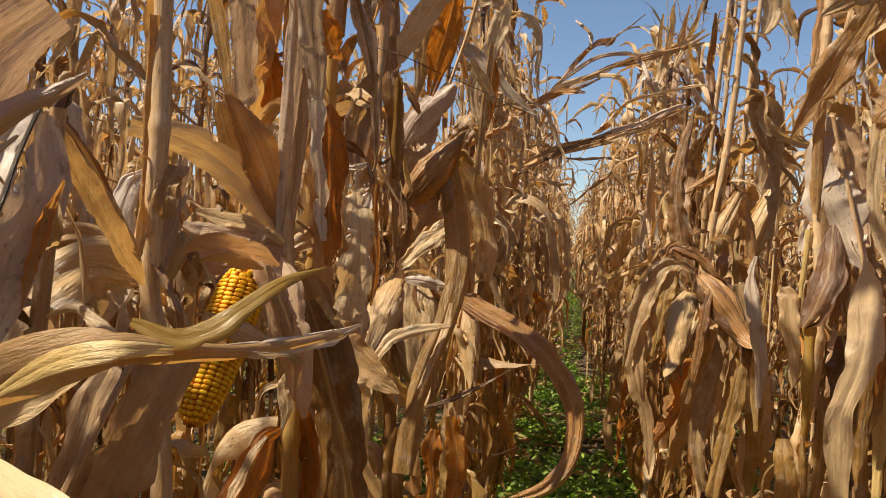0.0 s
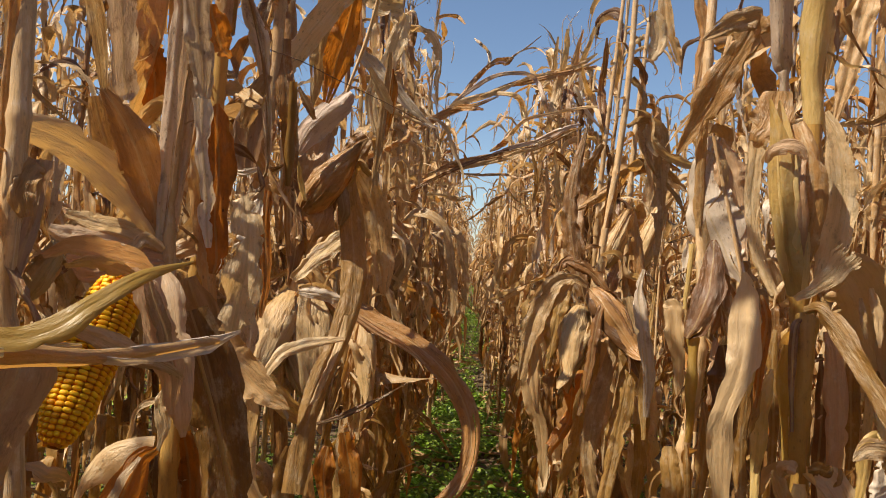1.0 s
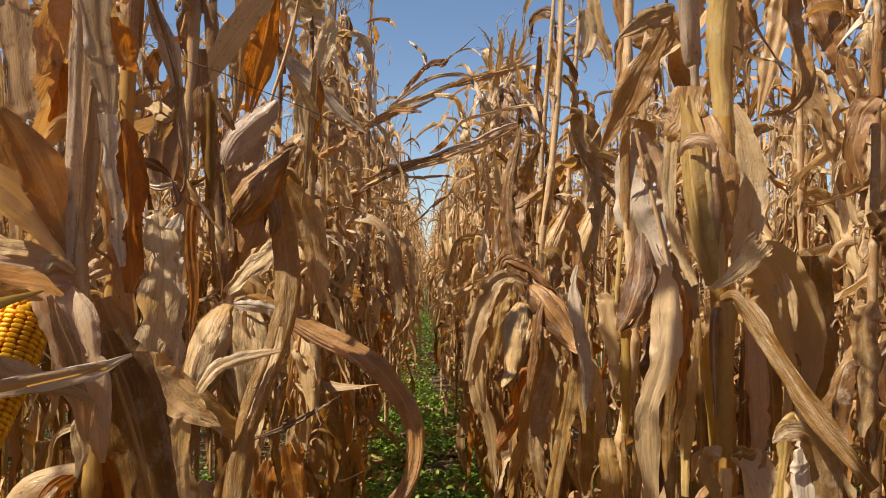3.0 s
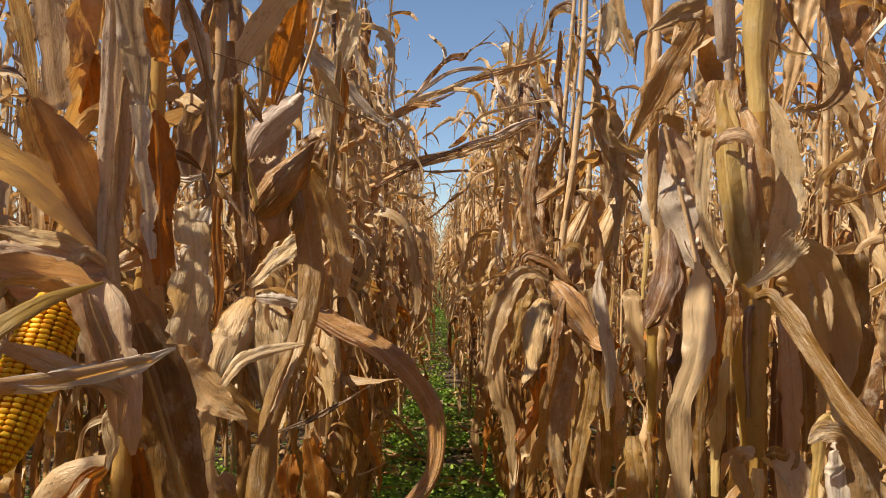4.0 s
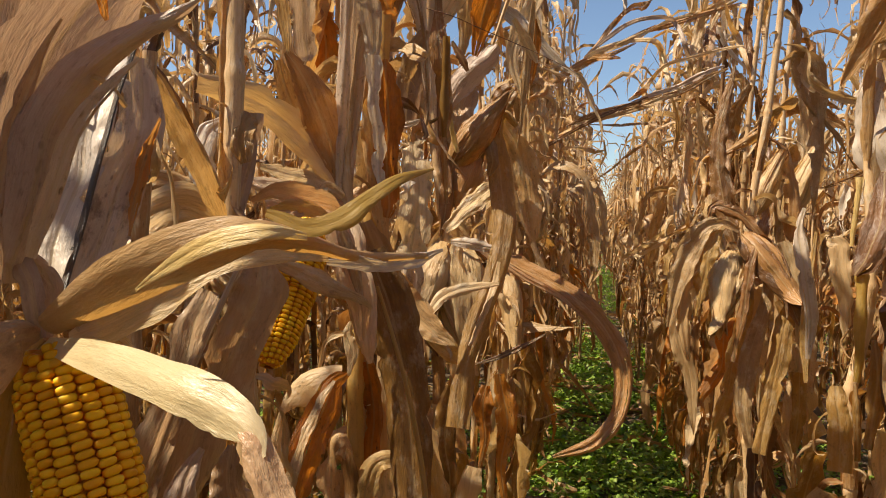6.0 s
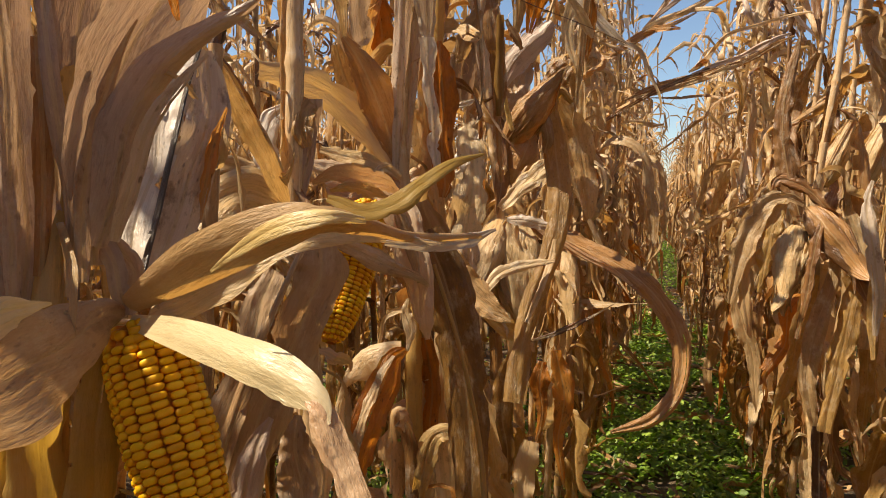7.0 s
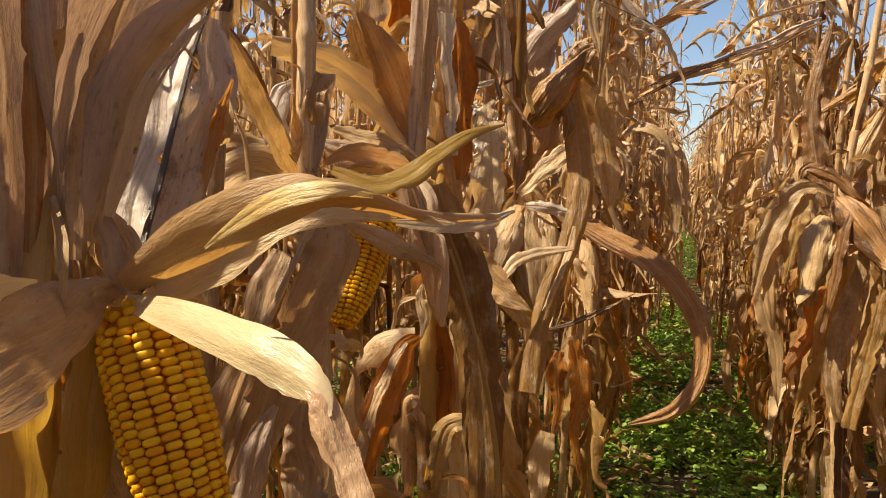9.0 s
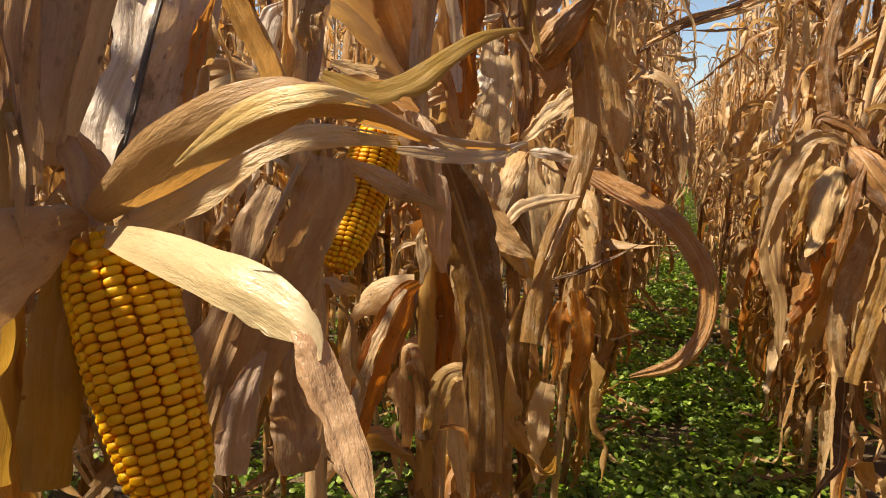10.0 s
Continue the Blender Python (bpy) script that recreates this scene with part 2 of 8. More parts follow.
def smooth_path(points, n):
    """A Catmull-Rom curve through the points, in n even steps of the parameter."""
    p = np.array(points, float)
    if len(p) == 2:
        return p[0] + (p[1] - p[0]) * np.linspace(0, 1, n)[:, None]
    q = np.vstack([2 * p[0] - p[1], p, 2 * p[-1] - p[-2]])
    out = []
    for s in np.linspace(0, len(p) - 1 - 1e-6, n):
        i, f = int(s), s - int(s)
        a, b, c, d = q[i : i + 4]
        out.append(0.5 * (2 * b + (c - a) * f + (2 * a - 5 * b + 4 * c - d) * f * f + (3 * b - a - 3 * c + d) * f**3))
    return np.array(out)


def wave(rng, n, amp, turns):
    """A soft random wave of n values."""
    s = np.linspace(0, 1, n)
    return amp * sum(rng.uniform(0.3, 1) / (k + 1) * np.sin(2 * np.pi * (turns * (k + 1) * 0.6 * s + rng.random())) for k in range(3))


def profile(kind, n):
    s = np.linspace(0, 1, n)
    if kind == "leaf":
        w = np.minimum(1, 0.55 + 2.2 * s) * np.clip(1 - s**2.6, 0.02, 1) ** 0.8
    elif kind == "husk":
        w = np.minimum(1, 0.5 + 3.0 * s) * np.clip(1 - s**3.2, 0.03, 1) ** 0.7
    elif kind == "torn":
        w = np.minimum(1, 0.6 + 2.0 * s) * np.where(s > 0.94, 0.62, 1.0)
    else:
        w = np.minimum(1, 0.30 + 4.0 * s) * (1 - 0.5 * s) * np.clip((1.02 - s) / 0.12, 0.1, 1) ** 0.7
    return w


def ribbon(path, width, side, kind="leaf", twist=0.0, fold=0.25, curl=0.0, ruffle=0.1, cols=9, rng=None, ragged=0.08, tatter=0.0, crumple=0.10, pleat=0.0, fray=0.0):
    """A blade along a path: folded along its rib, curled across, with ruffled and torn edges."""
    rng = rng or random.Random(0)
    n = len(path)
    T = unit(np.gradient(path, axis=0))
    side = np.asarray(side, float)
    if side.ndim == 1:
        S = np.empty((n, 3))
        v = side
        for i in range(n):
            v = v - T[i] * (v @ T[i])
            v = unit(v)
            S[i] = v
    else:
        S = unit(side - T * (side * T).sum(1, keepdims=True))
    N = np.cross(S, T)
    tw = np.broadcast_to(twist, (n,))[:, None]
    S, N = S * np.cos(tw) + N * np.sin(tw), N * np.cos(tw) - S * np.sin(tw)
    w = width / 2 * (profile(kind, n) if kind else 1.0)
    width = float(np.max(width))
    u = np.linspace(-1, 1, cols)
    if cols >= 7:
        u = np.sign(u) * np.abs(u) ** 1.15
    length = np.r_[0, np.cumsum(np.linalg.norm(np.diff(path, axis=0), axis=1))]
    el, er = 1 + wave(rng, n, ragged, 4), 1 + wave(rng, n, ragged, 4)
    if ragged:
        el = el + wave(rng, n, 0.16 * ragged, length[-1] / 0.018)
        er = er + wave(rng, n, 0.16 * ragged, length[-1] / 0.018)
        for edge in (el, er):
            for _ in range(rng.choice([0, 1, 2, 3])):
                i, deep = rng.randrange(n), rng.uniform(1.0, 3.0) * ragged
                edge -= deep * np.clip(1 - np.abs(np.arange(n) - i) / rng.uniform(1.2, 3.0), 0, 1)
        w = w * np.clip(1 + wave(rng, n, 1.1 * ragged, 1.6), 0.45, 1.3)
    W = w[:, None] * (1 + np.where(u < 0, el[:, None] - 1, er[:, None] - 1) * np.abs(u) ** 0.7)
    c = np.broadcast_to(curl, (n,))[:, None] + 1e-4
    c = c * (1 + wave(rng, n, 0.35, 1.5)[:, None])
    arc = c * u
    X, Z = W * np.sin(arc) / c, -W * (1 - np.cos(arc)) / c * np.sign(1)
    Z = Z + np.broadcast_to(fold, (n,))[:, None] * W * np.abs(u)
    if pleat:
        ridges = min(max(3.0, width / 0.0042), (cols - 1) / 3.2)
        rise = np.clip(0.45 + wave(rng, n, 0.6, 1.4), 0.05, 1.2)[:, None] * np.clip(0.6 + 0.5 * np.sin(2.3 * u + rng.random() * 6), 0.1, 1.1)[None, :]
        drift = wave(rng, n, 0.5, 0.8)[:, None]
        bend = np.abs((rng.uniform(1.3, 2.4) * u[None, :] + 0.6 * drift + rng.random() * 2) % 2.0 - 1.0) - 0.5
        Z = Z + 2.2 * pleat * W * np.clip(0.6 + wave(rng, n, 0.7, 0.9), 0.1, 1.4)[:, None] * bend
        Z = Z + 0.6 * pleat * W.max() * rise * (0.6 * np.sin(np.pi * ridges * u[None, :] + drift) + 0.4 * np.sin(np.pi * ridges * 0.43 * u[None, :] + 2 * drift + 1))
    some = [np.clip(0.5 + wave(rng, n, 1.0, 1.3), 0, 1.4) for _ in range(2)]
    rl, rr = [wave(rng, n, ruffle, 4 + length[-1] * 9) * e for e in some]
    Z = Z + W * np.abs(u) ** 1.6 * np.where(u < 0, rl[:, None], rr[:, None])
    run = np.linspace(0, 1, n)[:, None] * length[-1]
    tri = lambda x: np.abs((x % 2.0) - 1.0) - 0.5
    for k in range(2):
        Z = Z + 1.0 * crumple * W * rng.uniform(0.6, 1.2) * tri(rng.uniform(1.0, 2.6) * u[None, :] + rng.choice([-1, 1]) * rng.uniform(0.5, 5.0) * run + rng.random() * 2) * (0.4 + np.abs(u)[None, :])
    for k in range(6 if crumple else 0):
        s0, u0, span = rng.random() * length[-1], rng.uniform(-1, 1), width * rng.uniform(0.18, 0.6)
        dent = np.exp(-(((run - s0) / span) ** 2) - ((u[None, :] - u0) / 0.6) ** 2)
        Z = Z + crumple * 1.1 * W * rng.uniform(-1, 1) * dent
    if n >= 20 and kind != "husk":
        rim = [wave(rng, n, min(1.9 * ruffle, 0.42), length[-1] / 0.055) * np.clip(wave(rng, n, 1.0, 1.0) + 0.5, 0, 1) for _ in range(2)]
        Z = Z + np.minimum(W, 0.02) * np.abs(u)[None, :] ** 3 * np.where(u < 0, rim[0][:, None], rim[1][:, None])
    V = path[:, None] + S[:, None] * X[..., None] + N[:, None] * Z[..., None]
    UV = np.stack([W * u, np.broadcast_to(length[:, None], W.shape)], -1)
    Fc = grid_faces(n, cols)
    if tatter and cols >= 5:
        keep = np.ones((n - 1, cols - 1), bool)
        for i in range(n // 3, n - 1):
            for j in (0, cols - 2):
                if rng.random() < tatter:
                    keep[i, j] = False
                    if rng.random() < 0.45:
                        keep[i, j + (1 if j == 0 else -1)] = False
        for k in range(rng.choice([0, 1, 1, 2]) if n > 20 else 0):
            i, j = rng.randrange(n // 2, n - 4), rng.randrange(1, cols - 2)
            keep[i : i + rng.randrange(4, n // 2), j] = False
        Fc = Fc[keep.ravel()]
    elif fray:
        keep = np.ones((n - 1, cols - 1), bool)
        for j in rng.sample(range(1, cols - 1), cols // 3):
            keep[int((n - 1) * (1 - fray * rng.uniform(0.3, 1.0))) :, j] = False
        for j in range(cols - 1):
            keep[int((n - 1) * (1 - fray * rng.uniform(0.0, 0.4))) :, j] = False
        Fc = Fc[keep.ravel()]
    return V.reshape(-1, 3), Fc, UV.reshape(-1, 2)


def tube(path, radius, sides=10, start=0.0, squash=1.0):
    n = len(path)
    T = unit(np.gradient(path, axis=0))
    ref = np.array([1.0, 0, 0]) if abs(T[0][0]) < 0.8 else np.array([0, 1.0, 0])
    A = unit(ref - T * (T @ ref)[:, None])
    B = np.cross(T, A)
    a = start + np.linspace(0, 2 * np.pi, sides, endpoint=False)
    r = np.broadcast_to(radius, (n,))[:, None, None]
    V = path[:, None] + r * (A[:, None] * np.cos(a)[None, :, None] + squash * B[:, None] * np.sin(a)[None, :, None])
    length = np.r_[0, np.cumsum(np.linalg.norm(np.diff(path, axis=0), axis=1))]
    UV = np.stack(np.broadcast_arrays(a[None] * 0.012, length[:, None]), -1)
    return V.reshape(-1, 3), grid_faces(n, sides, True), UV.reshape(-1, 2)


def join(pieces):
    V, Fc, UV, at = [], [], [], 0
    for v, f, uv in pieces:
        V.append(v), Fc.append(f + at), UV.append(uv)
        at += len(v)
    return np.vstack(V), np.vstack(Fc), np.vstack(UV)


def sheet(name, shape, material, parent=None, label=""):
    """Links quads as one mesh object, under a parent where there is one."""
    V, Fc, UV = shape
    me = bpy.data.meshes.new(name)
    me.vertices.add(len(V))
    me.vertices.foreach_set("co", np.ascontiguousarray(V, dtype=np.float32).ravel())
    me.loops.add(Fc.size)
    me.loops.foreach_set("vertex_index", np.ascontiguousarray(Fc, dtype=np.int32).ravel())
    me.polygons.add(len(Fc))
    me.polygons.foreach_set("loop_start", np.arange(0, Fc.size, 4, dtype=np.int32))
    me.update(calc_edges=True)
    me.uv_layers.new(name="UVMap").data.foreach_set("uv", np.ascontiguousarray(UV[Fc.ravel()], dtype=np.float32).ravel())
    me.polygons.foreach_set("use_smooth", np.ones(len(Fc), bool))
    me.materials.append(material)
    ob = new(name, me)
    if parent:
        ob.parent = parent
    if label:
        ob["label"] = label
    return ob


# ---- a corn plant ----


def droop(start, az, length, up, bend, rng, n, hang=-86, hook=0.0):
    """The line of a leaf: up and out from the stalk, over a bend, then hanging."""
    s = np.linspace(0, 1, n)
    f = np.clip((s - bend[0]) / (bend[1] - bend[0]), 0, 1)
    f = f * f * (3 - 2 * f)
    el = np.radians(up + (hang - up) * f + wave(rng, n, 12, 1.2) - hook * np.clip(s - 0.72, 0, 1) / 0.28)
    a = az + wave(rng, n, 0.5, 0.8) * s
    for k in range(rng.choice([1, 2, 2, 3])):
        i = rng.randrange(max(n // 4, 1), n)
        soft = np.clip((np.arange(n) - i + 1) / 2, 0, 1)
        el, a = el + soft * rng.gauss(0, 0.55), a + soft * rng.gauss(0, 0.8)
    step = length / (n - 1)
    d = np.stack([np.cos(el) * np.cos(a), np.cos(el) * np.sin(a), np.sin(el)], -1) * step
    return np.asarray(start) + np.vstack([np.zeros(3), np.cumsum(d[:-1], axis=0)])


def stalk_shape(line, r0, r1, nodes, sides=10):
    """A jointed stalk along a line; nodes are heights at which it swells."""
    z = set(np.linspace(line[0][2], line[-1][2], 14))
    for h in nodes:
        z |= {h - 0.012, h - 0.004, h, h + 0.005, h + 0.014}
    z = np.array(sorted(v for v in z if line[0][2] <= v <= line[-1][2]))
    path = np.stack([np.interp(z, line[:, 2], line[:, k]) for k in range(3)], -1)
    f = (z - z[0]) / (z[-1] - z[0])
    r = r0 + (r1 - r0) * f
    for h in nodes:
        r = r * (1 + 0.20 * np.exp(-(((z - h) / 0.006) ** 2)) - 0.06 * np.exp(-(((z - h - 0.013) / 0.006) ** 2)))
    return tube(path, r, sides, squash=0.86)


def sheath(line, z0, z1, az, r, rng, cols=9, n=7):
    """The lower part of a leaf, wrapped round the stalk, loose and open at the top."""
    z = np.linspace(z0, z1, n)
    f = np.linspace(0, 1, n)
    path = np.stack([np.interp(z, line[:, 2], line[:, k]) for k in range(3)], -1)
    a = az + np.linspace(-2.7, 2.7, cols)[None, :] * (1 - 0.45 * f[:, None] ** 2)
    rad = r * (1.10 + 0.45 * f**3)[:, None] * (1 + wave(rng, cols, 0.05, 3)[None, :])
    V = path[:, None] + np.stack([rad * np.cos(a), rad * np.sin(a), np.broadcast_to(wave(rng, cols, 0.012, 2)[None, :] * f[:, None] ** 3, a.shape)], -1)
    UV = np.stack([rad * (a - az), np.broadcast_to(z[:, None] - z0 - 0.2, a.shape)], -1)
    return V.reshape(-1, 3), grid_faces(n, cols), UV.reshape(-1, 2)


EAR_PROFILE = ((0, 0.06, 0.28, 0.55, 0.82, 1.0), (0.38, 0.66, 1.0, 0.95, 0.60, 0.14))


def ear_shapes(start, axis, length, radius, rng, sides=22, n=16, leaves=4, flare=1.0, profile_of=None):
    """A closed ear: a pleated body, and outer husk leaves laid over it whose tips stand off."""
    start, axis = np.asarray(start, float), unit(np.asarray(axis, float))
    ref = np.array([0, 0, 1.0]) if abs(axis[2]) < 0.9 else np.array([1.0, 0, 0])
    A = unit(np.cross(axis, ref))
    B = np.cross(axis, A)
    ear_radius = lambda f: np.interp(f, *(profile_of or EAR_PROFILE))
    s = np.linspace(0, 1, n)
    a = np.linspace(0, 2 * np.pi, sides, endpoint=False)
    pleat = 1 + 0.05 * np.sin(a * 4 + rng.random() * 6) + 0.05 * np.abs(np.sin(a * 5.5 + rng.random() * 6)) - 0.03
    r = radius * ear_radius(s)[:, None] * pleat[None, :]
    V = start + axis * (s * length)[:, None, None] + r[..., None] * (A * np.cos(a)[:, None] + B * np.sin(a)[:, None])[None]
    UV = np.stack(np.broadcast_arrays(a[None] * radius, (s * length)[:, None]), -1)
    body = (V.reshape(-1, 3), grid_faces(n, sides, True), UV.reshape(-1, 2))
    out = []
    for k in range(leaves):
        th = 2 * np.pi * (k / max(leaves, 1)) + rng.uniform(-0.5, 0.5)
        rad = A * np.cos(th) + B * np.sin(th)
        m = n
        t = np.linspace(0, rng.uniform(0.95, 1.3), m)
        off = radius * (1.03 + 0.02 * k) * ear_radius(np.clip(t, 0, 0.97)) + 0.001
        off = off + flare * radius * 1.2 * np.clip(t - 0.70, 0, 1) ** 1.5 * rng.uniform(0.1, 2.2)
        path = start + axis * (t * length)[:, None] + rad * off[:, None]
        out.append(ribbon(path, radius * rng.uniform(1.9, 2.6), np.cross(axis, rad), "husk", wave(rng, m, 0.2, 1), 0.0, 1.05, 0.06, 9 if sides < 24 else 33, rng, 0.08, 0.0, 0.05, 0.05 if sides < 24 else 0.14))
    return body, out


def tassel_shape(top, rng, branches=5, sides=4, rings=7):
    pieces = []
    for k in range(branches):
        az, el = rng.random() * 6.3, rng.uniform(35, 80) if k else 88
        ln = rng.uniform(0.10, 0.22)
        path = droop(top - np.array([0, 0, 0.03 * rng.random()]), az, ln, el, (0.3, 1.4), rng, rings, hang=-30)
        pieces.append(tube(path, np.linspace(0.0022, 0.0009, rings) * (1 + 0.3 * np.sin(np.arange(rings) * 2.1)), sides))
    return join(pieces)


def grow(seed, height=2.1, n=28, cols=7, ear=1, reach=1.0, tatter=0.10, low=0.18):
    """All the shapes of one dry corn plant that stands at the origin."""
    rng = random.Random(seed)
    k = 9
    zz = np.linspace(0, height, k)
    line = np.stack([wave(rng, k, 0.018, 0.7) * zz, wave(rng, k, 0.018, 0.7) * zz, zz], -1)
    line[:, :2] -= line[0, :2]
    nodes, z = [], 0.10
    while z < height - 0.15:
        nodes.append(z)
        z += rng.uniform(0.12, 0.18) * (1.0 if z < 1.3 else 0.8 if cols < 5 else 0.55)
    r0, r1 = rng.uniform(0.011, 0.0135), 0.0045
    at = lambda h: np.array([np.interp(h, line[:, 2], line[:, j]) for j in range(3)])
    rad = lambda h: r0 + (r1 - r0) * h / height
    shapes = {"stalk": stalk_shape(line, r0, r1, nodes, 10) if cols > 4 else tube(line[::2], np.linspace(r0, r1, 5), 4), "leaf": [], "shreds": [], "ear": [], "tassel": None}
    az0 = rng.random() * 6.3
    for i, h in enumerate(nodes):
        if h < low or (h < 0.5 and rng.random() < 0.35):
            continue
        az = az0 + np.pi * (i % 2) + rng.gauss(0, 0.4)
        rel = h / height
        top = h + rng.uniform(0.09, 0.15)
        ln = rng.uniform(0.50, 0.78) * (0.75 if rel < 0.25 else 1.0 if rel < 0.7 else 0.68) * reach
        wd = rng.uniform(0.038, 0.070) * (1.0 if rel < 0.6 else 0.58)
        up = rng.uniform(40, 72)
        b0 = rng.uniform(0.0, 0.10)
        b1 = b0 + rng.choice([rng.uniform(0.05, 0.14), rng.uniform(0.12, 0.45)])
        if rel > 0.68 and rng.random() < 0.6:
            b1 += 0.5
        start = at(top) + rad(top) * np.array([np.cos(az), np.sin(az), 0])
        hook = rng.choice([0, 0, 0, 0, 60, 160])
        path = droop(start, az, ln, up, (b0, b1), rng, n, hook=hook)
        side = np.array([-np.sin(az), np.cos(az), 0])
        tw = np.linspace(0, 1, n) * rng.gauss(0, 1.7) + wave(rng, n, 0.6, 1.3) + np.where(np.arange(n) > rng.randrange(n // 3, n), rng.gauss(0, 0.8), 0)
        curl = rng.choice([0.15, 0.3, 0.6, 1.0, -0.5, 1.8])
        blade = ribbon(path, wd, side, "leaf", tw, rng.choice([-1, 1]) * rng.uniform(0.25, 0.95), curl, rng.uniform(0.20, 0.50), cols, rng, 0.17, tatter, 0.16)
        if cols > 4:
            shapes["leaf"].append(join([sheath(line, h + 0.004, top, az, rad(h), rng), blade]))
        else:
            shapes["leaf"].append(blade)
        for extra in range(3 if cols > 4 else 1):
            if 0.25 < h < 1.55 and rng.random() < (0.75 if h < 1.1 else 0.5):
                az2 = rng.random() * 6.3
                ln2 = min(rng.uniform(0.18, 0.45), h + 0.05)
                p2 = droop(at(h) + rad(h) * 1.3 * np.array([np.cos(az2), np.sin(az2), 0]), az2, ln2, rng.uniform(-30, 40), (0.0, rng.uniform(0.1, 0.3)), rng, max(n - 4, 6), hook=rng.choice([0, 0, 120]))
                shapes["leaf"].append(ribbon(p2, rng.uniform(0.018, 0.05), np.array([-np.sin(az2), np.cos(az2), 0]), "leaf", np.linspace(0, rng.gauss(0, 2.2), len(p2)), rng.uniform(-0.9, 0.9), rng.choice([0.6, 1.6, -1.0]), 0.3, cols, rng, 0.2, tatter, 0.16))
    for k in range(34 if cols > 4 else 3):
        h = rng.uniform(0.8, height - 0.05)
        az = rng.random() * 6.3
        path = droop(at(h), az, rng.uniform(0.08, 0.26), rng.uniform(-20, 70), (0.05, rng.uniform(0.4, 1.2)), rng, max(n - 12, 6), hook=rng.choice([0, 150, 260]))
        shapes["shreds"].append(ribbon(path, rng.uniform(0.006, 0.032), np.array([-np.sin(az), np.cos(az), 0]), "leaf", np.linspace(0, rng.gauss(0, 3), len(path)), 0.3, rng.choice([0.6, 1.8, -1.2]), 0.35, 5 if cols > 4 else 3, rng, 0.25, 0.05, 0.2))
    for e in range(ear):
        h = min(nodes, key=lambda v: abs(v - rng.uniform(0.95, 1.2))) + 0.02
        az = az0 + np.pi * e + rng.gauss(0, 0.5)
        hang = rng.random() < 0.5
        ax = np.array([np.cos(az) * 0.5, np.sin(az) * 0.5, -0.9 if hang else 1.0])
        p = at(h) + 0.018 * np.array([np.cos(az), np.sin(az), 0])
        full = cols > 4
        body, lv = ear_shapes(p, ax, rng.uniform(0.17, 0.22), rng.uniform(0.024, 0.030), rng, 18 if full else 7, 12 if full else 6, 5 if full else 0)
        shapes["ear"].append((body, lv))
    shapes["tassel"] = tassel_shape(at(height), rng, 6 if cols > 4 else 3, 4 if cols > 4 else 3, 7 if cols > 4 else 4)
    return shapes


def withered(rng, height):
    """A leaf's look: the lower leaves die first and turn brown, with golden shade painted in; the upper ones bleach."""
    if height < 0.85:
        return rng.choice([LEAF] * 2 + [SHADE_GOLD] * 8 + [DARK] * 5 + [PALE] * 3 + [RUST_GLOW])
    return rng.choice([LEAF] * 7 + [DARK] * 3 + [PALE] * 11 + [GREY] + [RUST_GLOW] * int(height < 1.2))


def raise_plant(seed, label, **how):
    """One corn plant as a thing with its parts."""
    rng = random.Random(seed * 7 + 1)
    g = grow(seed, **how)
    root = tagged(new("corn_plant"), label, "corn plant", "corn plants in rows")
    sheet("stalk", g["stalk"], STALK, root)
    for leaf in g["leaf"]:
        sheet("leaf", leaf, withered(rng, leaf[0][:, 2].mean()), root)
    tagged(sheet("ragged_fringe", join(g["shreds"]), PALE, root), kind="stuff")
    for body, husks in g["ear"]:
        ear = sheet("ear", body, HUSK, root, "closed ear in its dry husk")
        for h in husks:
            sheet("husk_leaf", h, HUSK, ear)
    sheet("tassel", g["tassel"], TASSEL, root)
    return root

# ---- ground ----
ROW_L, ROW_R, GAP = -0.31, 0.43, 0.75


def ground_shape():
    x = np.concatenate([-np.geomspace(400, 4, 14), np.linspace(-3.5, 3.5, 90), np.geomspace(4, 400, 14)])
    y = np.concatenate([-np.geomspace(400, 3, 12), np.linspace(-2.5, 12, 130), np.geomspace(12.5, 400, 20)])
    X, Y = np.meshgrid(x, y)
    near = np.clip(1.2 - np.hypot(X, Y - 4) / 14, 0, 1)
    Z = np.array([noise.noise((a * 3, b * 3, 0.3)) * 0.02 + noise.noise((a * 14, b * 14, 1.3)) * 0.010 for a, b in zip(X.ravel(), Y.ravel())]).reshape(X.shape)
    ridge = 0.015 * np.cos((X - ROW_L) / GAP * 2 * np.pi)
    V = np.stack([X, Y, (Z + ridge) * near], -1).reshape(-1, 3)
    return V, grid_faces(len(y), len(x)), V[:, :2].copy()


tagged(sheet("ground", ground_shape(), SOIL), "dark soil of a corn field with low green weeds and dry litter", "ground", kind="structure")

# ---- plants beside the camera's way, each shaped by hand to fit the camera's view ----
EYE_POINT = np.array([0.0, 0.0, 1.15])  # near the camera's eye; blades are turned to it to fit the camera's view


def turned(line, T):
    return unit(np.cross(T, EYE_POINT - line))


def along(values, n):
    """Values given at even steps, spread softly over n places."""
    if np.ndim(values) == 0:
        return values
    return smooth_path([(v, 0.0, 0.0) for v in values], n)[:, 0]


